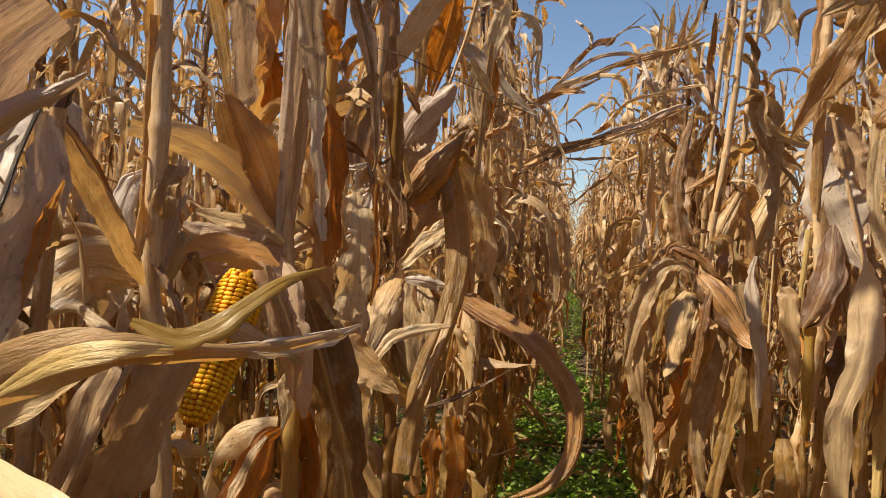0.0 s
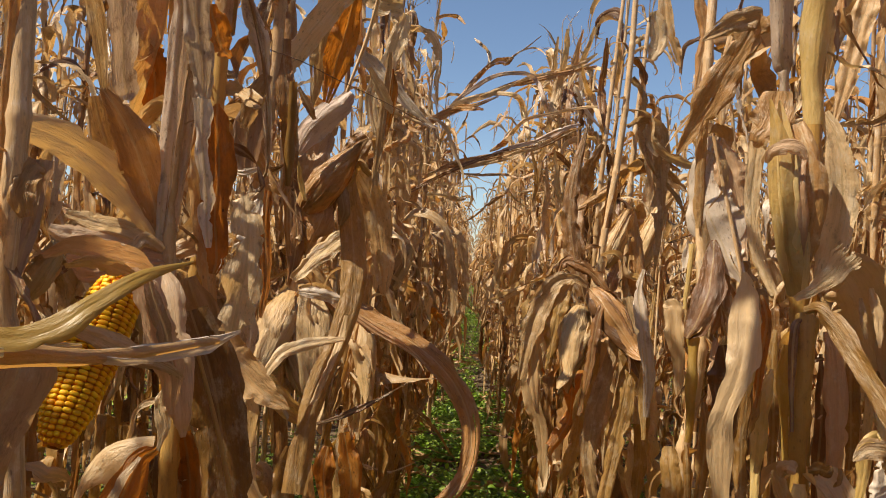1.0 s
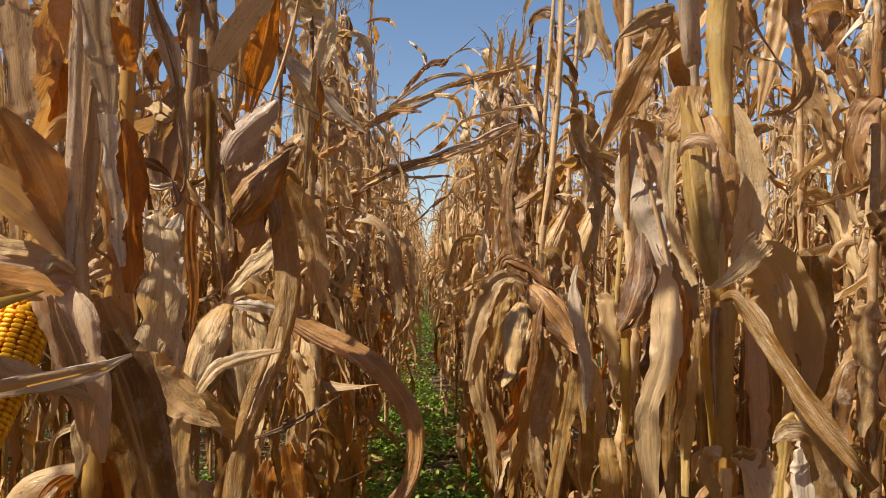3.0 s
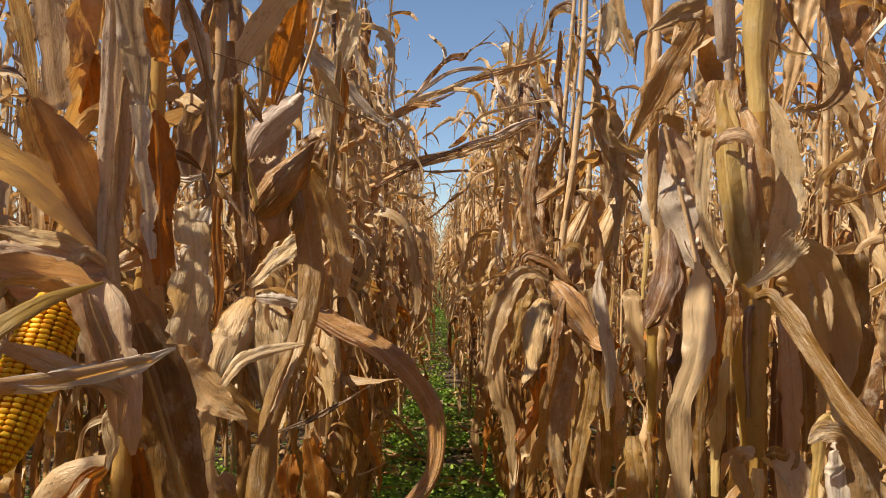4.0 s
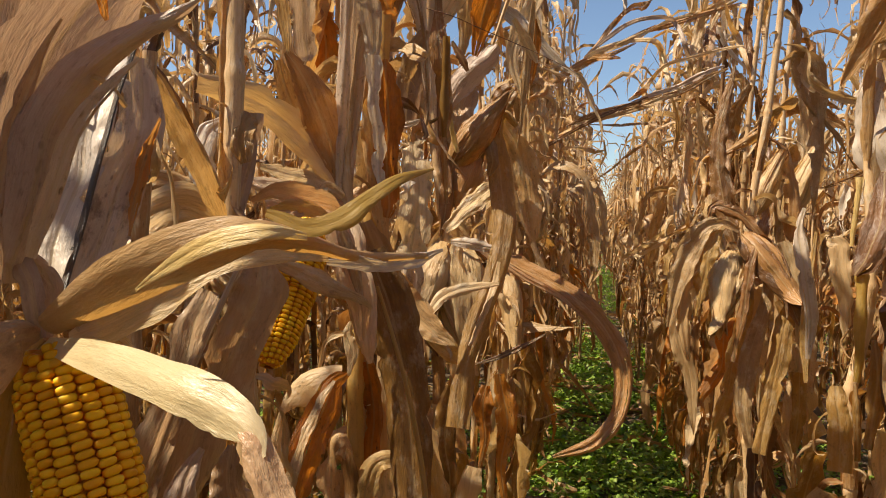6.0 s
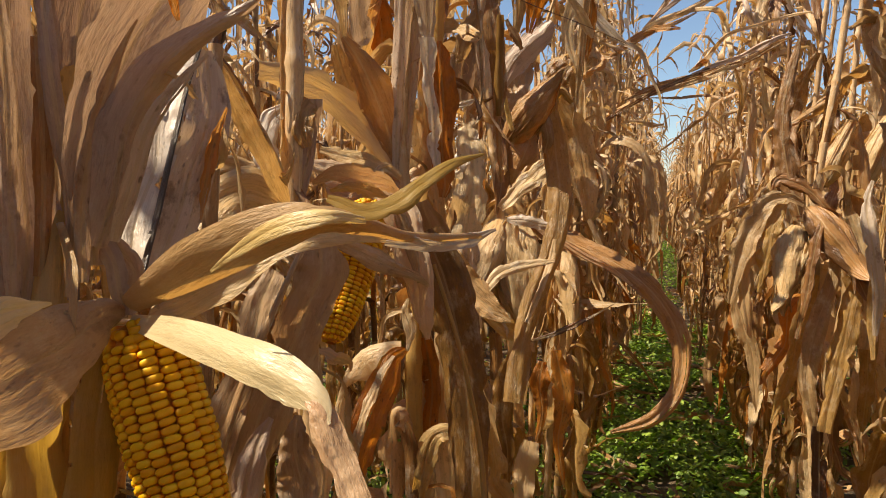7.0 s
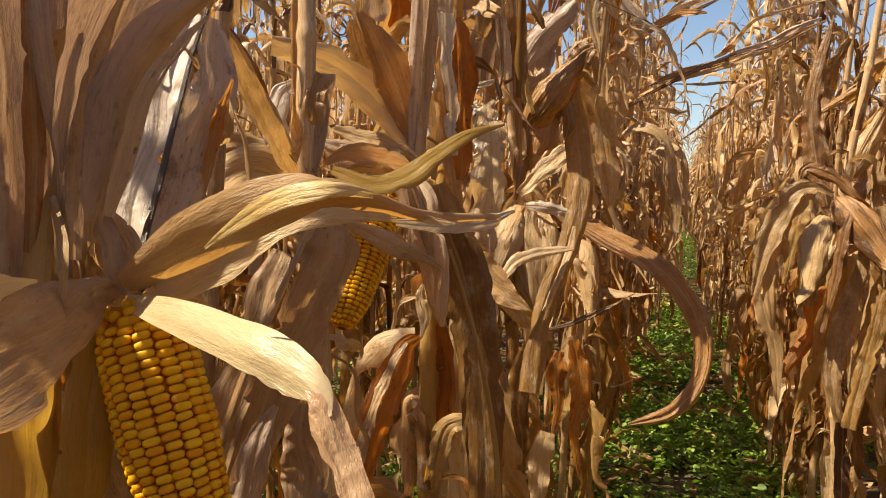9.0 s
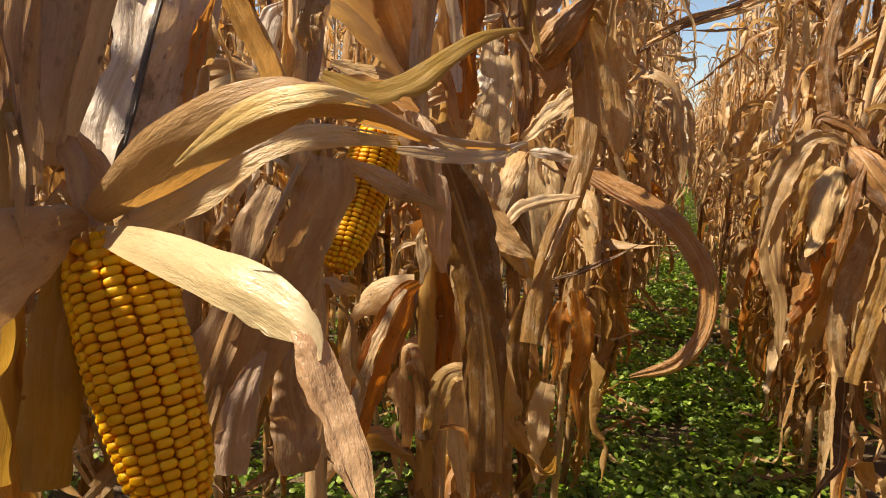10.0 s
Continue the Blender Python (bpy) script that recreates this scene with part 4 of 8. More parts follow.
bare_ear(near_plant, (-0.296, 0.336, 1.062), (-0.239, 0.317, 0.932), 0.0265, rows=16, limit=300, seed=4)

bent_plant = hero('dry corn plant with broad grey leaves and a dark broken top', [(-0.36, 0.42, 0), (-0.333, 0.444, 0.91), (-0.334, 0.453, 1.033), (-0.33, 0.46, 1.163), (-0.326, 0.46, 1.25)], r=0.01, seed=22, leaves=0, strips=0, top=False)
# sunlit and shaded halves of one leaf, painted with two materials
leaf_on(bent_plant, [(-0.3388, 0.4467, 1.2464), (-0.3437, 0.4297, 1.2159), (-0.3427, 0.415, 1.1872), (-0.3362, 0.4028, 1.1606), (-0.3332, 0.3861, 1.1348), (-0.3271, 0.3701, 1.1076), (-0.317, 0.3561, 1.0853)], (0.0092, 0.0297, 0.0324, 0.0273, 0.0315, 0.0217, 0.0063), curl=(0.2, 0.6, 0.3, 0.8), tw=(-25, -20, -25), ruf=0.14, crumple=0.1, ragged=0.16, label='broad leaf half beside a dark midrib, pale as if sunlit', pleat=0.03, seed=230, mat=GREY)
leaf_on(bent_plant, [(-0.3287, 0.452, 1.2442), (-0.323, 0.4456, 1.2121), (-0.319, 0.4334, 1.182), (-0.3196, 0.416, 1.1489), (-0.3171, 0.3984, 1.1195), (-0.3143, 0.3792, 1.094), (-0.3096, 0.3605, 1.0741)], (0.0083, 0.0288, 0.0376, 0.0341, 0.0323, 0.0266, 0.0141), curl=(0.3, 0.4), tw=(25, 22, 20), ruf=0.06, crumple=0.06, ragged=0.08, label='speckled leaf half with a rusty edge, brown as if shaded', seed=231, mat=SPECK)
leaf_on(bent_plant, [(-0.3059, 0.443, 1.2009), (-0.3097, 0.4352, 1.1811), (-0.3098, 0.4265, 1.1611), (-0.3082, 0.4182, 1.1409), (-0.3054, 0.4097, 1.1212)], (0.0026, 0.007, 0.0086, 0.0068, 0.0025), curl=0.2, tw=(25, 25), ruf=0.2, ragged=0.25, label='rusty pitted leaf edge', seed=232, mat=RUST_GLOW)
stem_on(bent_plant, [(-0.3278, 0.4454, 1.2488), (-0.3301, 0.4313, 1.2156), (-0.3279, 0.4176, 1.1883), (-0.3245, 0.4031, 1.1624), (-0.3205, 0.3861, 1.1295), (-0.3162, 0.3697, 1.1042), (-0.3117, 0.3549, 1.082)], (0.0016, 0.0030), BLACK, 'blackened midrib')
leaf_on(bent_plant, [(-0.3302, 0.4598, 1.2431), (-0.3256, 0.4729, 1.222), (-0.3213, 0.4909, 1.1986), (-0.3157, 0.5082, 1.1731), (-0.3154, 0.5324, 1.1461), (-0.3187, 0.5534, 1.1271)], (0.0056, 0.0159, 0.02, 0.0204, 0.017, 0.0052), curl=0.9, fold=0.2, label='narrow striped leaf hanging from the broken top', pleat=0.05, seed=233, mat=HUSK)
leaf_on(bent_plant, [(-0.3336, 0.4691, 1.2466), (-0.3269, 0.4829, 1.23), (-0.3252, 0.5055, 1.2056), (-0.3197, 0.5292, 1.1717)], (0.0047, 0.0105, 0.0098, 0.006), curl=1.3, seed=234, mat=DARK)
leaf_on(bent_plant, [(-0.3203, 0.4608, 1.268), (-0.3244, 0.4607, 1.2573), (-0.3276, 0.4605, 1.2482), (-0.332, 0.4593, 1.2397)], (0.0047, 0.0121, 0.0112, 0.0047), curl=1.6, ruf=0.4, seed=235, mat=SILK)
leaf_on(bent_plant, [(-0.3208, 0.4674, 1.2652), (-0.3262, 0.4661, 1.2551), (-0.3294, 0.466, 1.2458), (-0.3275, 0.4689, 1.2376)], (0.0028, 0.0084, 0.0066, 0.0023), curl=1.4, ruf=0.5, seed=236, mat=BLACK)
leaf_on(bent_plant, [(-0.2478, 0.4764, 1.102), (-0.2484, 0.4703, 1.0713), (-0.2585, 0.4588, 1.038), (-0.2741, 0.4472, 0.9972), (-0.2894, 0.4391, 0.9505), (-0.3057, 0.4326, 0.905)], (0.0219, 0.0488, 0.0488, 0.0406, 0.0399, 0.0281), curl=(0.3, 0.5), tw=(22, 18, 15), ruf=0.12, crumple=0.1, ragged=0.2, label='broad brown leaf half with a stout midrib', seed=237, mat=SOFT)
leaf_on(bent_plant, [(-0.2779, 0.4602, 1.083), (-0.2837, 0.4505, 1.0582), (-0.2871, 0.4427, 1.0315), (-0.2986, 0.4337, 0.9921), (-0.3103, 0.4251, 0.9508), (-0.326, 0.4194, 0.9078)], (0.0158, 0.0271, 0.0236, 0.0275, 0.0317, 0.0234), curl=(0.3, 0.5), tw=(-25, -20), ruf=0.1, crumple=0.08, ragged=0.12, label='brown leaf half', seed=238, mat=SOFT)
stem_on(bent_plant, [(-0.2559, 0.4582, 1.098), (-0.2624, 0.4455, 1.0722), (-0.2714, 0.4346, 1.0425), (-0.2828, 0.4216, 1.0031), (-0.2952, 0.4133, 0.9588), (-0.3119, 0.4123, 0.9128)], (0.0022, 0.0042), STALK, 'stout tan midrib')
leaf_on(bent_plant, [(-0.2392, 0.4224, 0.9885), (-0.237, 0.4161, 0.9685), (-0.2339, 0.414, 0.9455), (-0.2281, 0.409, 0.9162)], (0.0066, 0.024, 0.0326, 0.0295), curl=0.8, tw=(15, 10), ruf=0.2, ragged=0.12, seed=239, mat=SOFT)
leaf_on(bent_plant, [(-0.2641, 0.4298, 0.9818), (-0.2707, 0.4173, 0.9602), (-0.2735, 0.4099, 0.9337), (-0.2723, 0.4037, 0.9078)], (0.0052, 0.0198, 0.026, 0.0219), curl=0.9, seed=240, mat=UMBER)

thick_plant = hero('thick-stalked dry corn plant with a pale folded leaf', [(-0.28, 0.546, 0), (-0.296, 0.557, 0.869), (-0.303, 0.567, 1.013), (-0.323, 0.566, 1.146), (-0.322, 0.57, 1.228), (-0.324, 0.576, 1.314), (-0.344, 0.589, 2.1)], r=0.0105, seed=23, leaves=0, crown=2, strips=1)
leaf_on(thick_plant, [(-0.3406, 0.5754, 1.1284), (-0.3356, 0.5766, 1.1921), (-0.3315, 0.5737, 1.2685), (-0.3264, 0.5669, 1.3462)], (0.014, 0.0129, 0.013, 0.0121), curl=1.3, ruf=0.04, seed=241, mat=LEAF)
leaf_on(thick_plant, [(-0.3209, 0.575, 1.1286), (-0.3161, 0.5832, 1.1662), (-0.3127, 0.5886, 1.1977), (-0.3102, 0.5868, 1.2255)], (0.0106, 0.0161, 0.0194, 0.0237), curl=1.5, kind='strap', ruf=0.04, ragged=0.02, tatter=0, label='torn sheath standing off the stalk', seed=242, mat=UMBER)
leaf_on(thick_plant, [(-0.3108, 0.5812, 1.2228), (-0.3111, 0.5708, 1.214), (-0.3113, 0.5666, 1.1985), (-0.3085, 0.5694, 1.181)], (0.0214, 0.0232, 0.0189, 0.0105), curl=0.8, pleat=0.05, seed=243, mat=HUSK)
leaf_on(thick_plant, [(-0.338, 0.5838, 1.2209), (-0.3461, 0.5749, 1.2068), (-0.3499, 0.5687, 1.1857), (-0.3473, 0.5715, 1.1598), (-0.3397, 0.5761, 1.1369)], (0.0077, 0.0206, 0.0237, 0.0216, 0.0086), curl=0.8, tw=(-15, -10), ruf=0.05, label='pale folded-over leaf', pleat=0.04, seed=244, mat=GREY)
leaf_on(thick_plant, [(-0.3371, 0.5775, 1.1284), (-0.3519, 0.5513, 1.1391), (-0.3693, 0.5217, 1.1264), (-0.3832, 0.498, 1.1028), (-0.3875, 0.4864, 1.0834)], (0.0162, 0.0454, 0.0537, 0.0315, 0.0101), curl=(0.5, 0.8), tw=(-25, -30), ruf=0.06, crumple=0.03, name='husk_leaf', label='pale fan of pleated husk', pleat=0.07, fray=0.12, seed=245, mat=HUSK)
leaf_on(thick_plant, [(-0.342, 0.5864, 1.1399), (-0.364, 0.5731, 1.1568), (-0.3884, 0.5569, 1.1649), (-0.4051, 0.5455, 1.1503)], (0.0098, 0.0274, 0.0252, 0.0077), curl=0.8, tw=(-30, -30), name='husk_leaf', pleat=0.06, seed=246, mat=HUSK)
leaf_on(thick_plant, [(-0.3463, 0.5896, 1.1345), (-0.3738, 0.5788, 1.1506), (-0.3968, 0.5758, 1.1452), (-0.4139, 0.5637, 1.128)], (0.0099, 0.0244, 0.0225, 0.0068), curl=0.8, name='husk_leaf', pleat=0.06, seed=247, mat=PALE)

ear_plant = hero('dry corn plant with a bare golden ear hanging behind husks', [(-0.2906, 0.8687, 0.0), (-0.2906, 0.8687, 0.8756), (-0.3011, 0.8424, 1.0473), (-0.3214, 0.8379, 1.1649), (-0.3153, 0.8357, 1.26), (-0.3044, 0.8176, 1.3805), (-0.292, 0.79, 1.4913), (-0.2856, 0.7726, 1.7509)], r=0.0115, seed=24, leaves=0, crown=3, strips=0)
leaf_on(ear_plant, [(-0.4406, 0.7103, 1.2787), (-0.4175, 0.7509, 1.2738), (-0.3915, 0.7863, 1.2586), (-0.3591, 0.8125, 1.226), (-0.3323, 0.8273, 1.1881), (-0.3183, 0.8338, 1.165)], (0.0295, 0.0368, 0.0428, 0.0403, 0.0309, 0.0134), curl=(0.5, 0.9, 1.0), tw=(20, 5, -10), fold=(0.1, 0.4, 0.5), ruf=0.06, crumple=0.06, label='long straw-coloured leaf slanting to the joint', pleat=0.03, seed=248, mat=STRAW)
leaf_on(ear_plant, [(-0.3778, 0.6948, 1.5533), (-0.3691, 0.7202, 1.4496), (-0.3683, 0.7487, 1.3997), (-0.3674, 0.7657, 1.3595), (-0.3675, 0.7786, 1.3186)], (0.0053, 0.0169, 0.0197, 0.0158, 0.0053), curl=0.9, fold=0.25, ruf=0.06, pleat=0.03, seed=249, mat=PALE)
leaf_on(ear_plant, [(-0.3357, 0.723, 1.5702), (-0.3404, 0.7443, 1.4599), (-0.3461, 0.7622, 1.4102), (-0.3504, 0.7775, 1.3629), (-0.3523, 0.7899, 1.3307), (-0.3513, 0.7934, 1.316)], (0.0054, 0.0289, 0.0316, 0.0343, 0.0292, 0.0093), curl=0.6, ruf=0.18, ragged=0.12, pleat=0.02, seed=250, mat=SPECK)
leaf_on(ear_plant, [(-0.3689, 0.7767, 1.324), (-0.3511, 0.792, 1.292), (-0.3371, 0.8103, 1.2493), (-0.3256, 0.8258, 1.1981), (-0.3194, 0.8334, 1.1674)], (0.0106, 0.0357, 0.0425, 0.0294, 0.0108), curl=0.8, fold=0.15, ruf=0.06, label='dark brown withered leaf', pleat=0.03, seed=251, mat=DARK)
leaf_on(ear_plant, [(-0.3879, 0.7961, 1.3196), (-0.3788, 0.8087, 1.2738), (-0.3632, 0.8217, 1.2267), (-0.3428, 0.8334, 1.1906)], (0.0122, 0.0272, 0.0286, 0.0095), curl=0.7, seed=252, mat=LEAF)
leaf_on(ear_plant, [(-0.3803, 0.8622, 1.4373), (-0.3719, 0.8769, 1.4026), (-0.3674, 0.8898, 1.3593), (-0.3698, 0.8978, 1.3124)], (0.0149, 0.0327, 0.0297, 0.0104), curl=0.5, ruf=0.2, ragged=0.25, tatter=0.12, seed=253, mat=RUST_GLOW)
leaf_on(ear_plant, [(-0.2774, 0.7487, 1.5968), (-0.2876, 0.7719, 1.4835), (-0.2999, 0.7974, 1.3988), (-0.3105, 0.8126, 1.3181), (-0.3179, 0.8201, 1.2397), (-0.321, 0.8283, 1.1711)], (0.0055, 0.0239, 0.0266, 0.0226, 0.0239, 0.0174), curl=1.3, fold=0, ruf=0.05, pleat=0.03, seed=254, mat=SPECK)
leaf_on(ear_plant, [(-0.2746, 0.7662, 1.6017), (-0.2825, 0.7906, 1.4858), (-0.2938, 0.8218, 1.3818), (-0.3051, 0.8369, 1.2854), (-0.3141, 0.8412, 1.1726)], (0.0056, 0.027, 0.027, 0.023, 0.0149), curl=1.2, ruf=0.06, seed=255, mat=SPECK)
leaf_on(ear_plant, [(-0.3193, 0.8279, 1.1625), (-0.345, 0.8103, 1.1789), (-0.3749, 0.7947, 1.185), (-0.4004, 0.7801, 1.1934)], (0.012, 0.0239, 0.0292, 0.0106), curl=0.8, tw=(-30, -35), name='husk_leaf', pleat=0.06, ruf=0.05, seed=256, mat=HUSK)
leaf_on(ear_plant, [(-0.3181, 0.8228, 1.1564), (-0.3523, 0.8011, 1.1666), (-0.3835, 0.7786, 1.1716), (-0.408, 0.7641, 1.1777)], (0.0146, 0.0304, 0.0302, 0.0118), curl=0.8, tw=(-30, -35), name='husk_leaf', pleat=0.06, ruf=0.05, seed=257, mat=BLUSH)
leaf_on(ear_plant, [(-0.3128, 0.8196, 1.1516), (-0.3323, 0.7884, 1.1505), (-0.3547, 0.7597, 1.1426), (-0.374, 0.7374, 1.146)], (0.0198, 0.0413, 0.0469, 0.0213), curl=0.9, tw=(-35, -40), name='husk_leaf', pleat=0.06, ruf=0.05, label='pinkish pleated husk over the ear', seed=258, mat=BLUSH)
leaf_on(ear_plant, [(-0.3111, 0.8151, 1.1603), (-0.3255, 0.8031, 1.172), (-0.331, 0.7949, 1.1646), (-0.3446, 0.7822, 1.1492)], (0.0079, 0.017, 0.0169, 0.0052), curl=0.9, name='husk_leaf', seed=259, mat=PALE)
leaf_on(ear_plant, [(-0.3199, 0.8108, 1.1492), (-0.2964, 0.7911, 1.1019), (-0.2768, 0.7819, 1.0509), (-0.2651, 0.7766, 1.0003), (-0.2629, 0.7758, 0.9719)], (0.0197, 0.0433, 0.0415, 0.0289, 0.0076), curl=0.9, tw=(10, 0, -10), name='husk_leaf', pleat=0.04, ruf=0.08, label='pale pinkish husk leaf hanging over the ear', seed=260, mat=BLUSH)
leaf_on(ear_plant, [(-0.3191, 0.7554, 1.1379), (-0.2997, 0.7577, 1.1158), (-0.2848, 0.761, 1.0821), (-0.276, 0.7643, 1.0423)], (0.0099, 0.0209, 0.0196, 0.0062), curl=0.8, name='husk_leaf', pleat=0.04, seed=261, mat=PALE)
leaf_on(ear_plant, [(-0.2898, 0.8341, 1.132), (-0.2794, 0.8458, 1.0902), (-0.2682, 0.8537, 1.037), (-0.254, 0.855, 0.9673), (-0.2365, 0.8588, 0.8873)], (0.0173, 0.0457, 0.0462, 0.0399, 0.0281), curl=0.8, fold=0.1, ruf=0.06, pleat=0.03, label='olive-brown leaf hanging from the joint', seed=262, mat=SOFT)
leaf_on(ear_plant, [(-0.3188, 0.8444, 1.1536), (-0.2993, 0.8583, 1.1667), (-0.2843, 0.8696, 1.1736), (-0.2772, 0.8722, 1.166)], (0.0122, 0.0274, 0.0248, 0.0069), curl=0.6, seed=263, mat=LEAF)
leaf_on(ear_plant, [(-0.319, 0.8333, 1.1538), (-0.3138, 0.8443, 1.1096), (-0.3082, 0.8501, 1.0459), (-0.301, 0.8593, 0.968)], (0.0148, 0.0272, 0.0248, 0.0211), curl=1.2, seed=264, mat=DARK)
leaf_on(ear_plant, [(-0.3311, 0.6748, 1.0905), (-0.3027, 0.6814, 1.0787), (-0.2712, 0.6928, 1.063), (-0.2483, 0.7001, 1.0534), (-0.2397, 0.7121, 1.0413)], (0.0085, 0.0241, 0.0205, 0.0096, 0.003), curl=0.8, name='husk_leaf', ruf=0.08, pleat=0.04, fray=0.15, seed=265, mat=PALE)
leaf_on(ear_plant, [(-0.352, 0.6642, 1.1507), (-0.3304, 0.6709, 1.1593), (-0.3062, 0.6811, 1.1562), (-0.2858, 0.6983, 1.1505), (-0.2731, 0.7143, 1.1395)], (0.0092, 0.0251, 0.0341, 0.0264, 0.0058), curl=0.9, tw=(-35, -35), name='husk_leaf', pleat=0.06, ruf=0.05, label='husk folded back over the top of the ear', seed=266, mat=BLUSH)
leaf_on(ear_plant, [(-0.3316, 0.6639, 1.1431), (-0.3132, 0.6705, 1.1472), (-0.2944, 0.6797, 1.1437), (-0.2792, 0.693, 1.1376)], (0.0045, 0.0147, 0.0169, 0.0046), curl=0.7, tw=(-30, -30), name='husk_leaf', pleat=0.05, seed=267, mat=HUSK)
leaf_on(ear_plant, [(-0.2982, 0.7147, 1.1519), (-0.2792, 0.7106, 1.1234), (-0.265, 0.7126, 1.0845), (-0.2548, 0.7158, 1.045), (-0.2512, 0.7202, 1.008)], (0.0153, 0.0326, 0.0349, 0.0258, 0.0048), curl=0.9, name='husk_leaf', pleat=0.05, ruf=0.08, seed=268, mat=BLUSH)
leaf_on(ear_plant, [(-0.2803, 0.7058, 1.1405), (-0.2675, 0.7039, 1.1133), (-0.2567, 0.7046, 1.0803), (-0.2491, 0.7075, 1.0468)], (0.0058, 0.0138, 0.0149, 0.0046), curl=0.8, name='husk_leaf', pleat=0.05, seed=269, mat=PALE)
bare_ear(ear_plant, (-0.3232, 0.7528, 1.1279), (-0.3326, 0.6637, 0.986), 0.0265, rows=16, limit=240, seed=5)

rust_plant = hero('dry corn plant with rust-orange decayed leaves', [(-0.303, 0.816, 0), (-0.295, 0.833, 0.756), (-0.302, 0.844, 0.93), (-0.305, 0.875, 1.066), (-0.287, 0.875, 1.213), (-0.286, 0.88, 1.377), (-0.261, 0.902, 2.1)], r=0.012, seed=25, strips=10, leaves=7, crown=2, away=(2.2, 4.1), span=(0.3, 2.05), skip=((0.8, 1.35),), bark=OLIVE)
# the orange colour stands in for sunlight coming through this leaf
leaf_on(rust_plant, [(-0.2882, 0.7766, 0.9593), (-0.3, 0.7697, 0.949), (-0.3089, 0.7523, 0.9178), (-0.3173, 0.7312, 0.8808), (-0.3257, 0.7114, 0.8388), (-0.3274, 0.6932, 0.7999)], (0.0082, 0.0286, 0.0433, 0.043, 0.0336, 0.0269), curl=(0.4, 0.7, 0.5), tw=(30, 25), ruf=0.14, ragged=0.1, label='curled orange leaf with its backlit glow painted in', seed=270, mat=RUST_GLOW)
# pale strip in place of the leaf's sunlit left margin
leaf_on(rust_plant, [(-0.2986, 0.7625, 0.9534), (-0.31, 0.7447, 0.9284), (-0.3203, 0.7253, 0.8942), (-0.3278, 0.707, 0.8532), (-0.3275, 0.6877, 0.8086)], (0.004, 0.012, 0.0173, 0.0173, 0.0133), curl=0.6, tw=(-20, -20), ruf=0.2, seed=271, mat=PALE)
leaf_on(rust_plant, [(-0.2867, 0.7766, 0.9567), (-0.2844, 0.782, 0.9776), (-0.2909, 0.7841, 1.0008), (-0.2892, 0.7875, 1.0174)], (0.0068, 0.015, 0.015, 0.0054), curl=1.2, ruf=0.2, seed=272, mat=PALE)
leaf_on(rust_plant, [(-0.2775, 0.8161, 1.0977), (-0.2547, 0.8178, 1.0358), (-0.2328, 0.8128, 0.9682), (-0.2203, 0.8049, 0.9016), (-0.212, 0.7911, 0.8375), (-0.202, 0.7659, 0.7599)], (0.0443, 0.0636, 0.0609, 0.057, 0.0546, 0.0521), curl=(0.7, 0.9), tw=(10, 0, 10), ruf=0.05, crumple=0.05, label='broad brown hanging leaf with a yellow midrib', pleat=0.02, seed=273, mat=SHADE_GOLD)
stem_on(rust_plant, [(-0.2627, 0.802, 1.0578), (-0.2427, 0.7978, 1.0046), (-0.2219, 0.7897, 0.9463), (-0.2055, 0.7813, 0.889), (-0.1926, 0.7694, 0.8339), (-0.1833, 0.7503, 0.7697)], (0.0022, 0.0036), OLIVE, 'yellow midrib')
leaf_on(rust_plant, [(-0.2677, 0.829, 1.3246), (-0.2667, 0.8312, 1.3026), (-0.2643, 0.8379, 1.2613), (-0.2674, 0.8429, 1.2114), (-0.2644, 0.845, 1.1612), (-0.2658, 0.8437, 1.136)], (0.0053, 0.0305, 0.0345, 0.0292, 0.0306, 0.0093), curl=0.5, tw=(15, 15), ragged=0.15, ruf=0.12, tatter=0.1, label='rust-orange rotten leaf full of small holes', seed=274, mat=RUST_GLOW)
leaf_on(rust_plant, [(-0.2743, 0.8103, 1.4274), (-0.2708, 0.8186, 1.4057), (-0.2657, 0.8262, 1.3865), (-0.2553, 0.8324, 1.3778)], (0.0134, 0.0296, 0.0229, 0.0054), curl=0.5, ragged=0.2, tatter=0.1, seed=275, mat=RUST_GLOW)
leaf_on(rust_plant, [(-0.278, 0.744, 1.5717), (-0.2775, 0.7688, 1.4592), (-0.2783, 0.7886, 1.4023), (-0.2765, 0.8047, 1.3592), (-0.2777, 0.8129, 1.3309), (-0.2815, 0.8138, 1.3188)], (0.0054, 0.0352, 0.0313, 0.0288, 0.0171, 0.0053), curl=0.8, ruf=0.15, ragged=0.12, pleat=0.03, label='pale mottled leaf hanging in folds', seed=276, mat=GREY)
leaf_on(rust_plant, [(-0.275, 0.8065, 1.3247), (-0.2755, 0.8136, 1.2824), (-0.273, 0.8226, 1.2408), (-0.2727, 0.8305, 1.2044), (-0.2687, 0.8327, 1.1661)], (0.0169, 0.0182, 0.0157, 0.0184, 0.0053), curl=0.7, ragged=0.25, ruf=0.2, tatter=0.08, seed=277, mat=GREY)
leaf_on(rust_plant, [(-0.2904, 0.842, 1.3243), (-0.2913, 0.8523, 1.2497), (-0.2841, 0.8589, 1.1735), (-0.2723, 0.8602, 1.0993)], (0.0204, 0.0231, 0.0245, 0.0163), curl=0.8, seed=278, mat=LEAF)
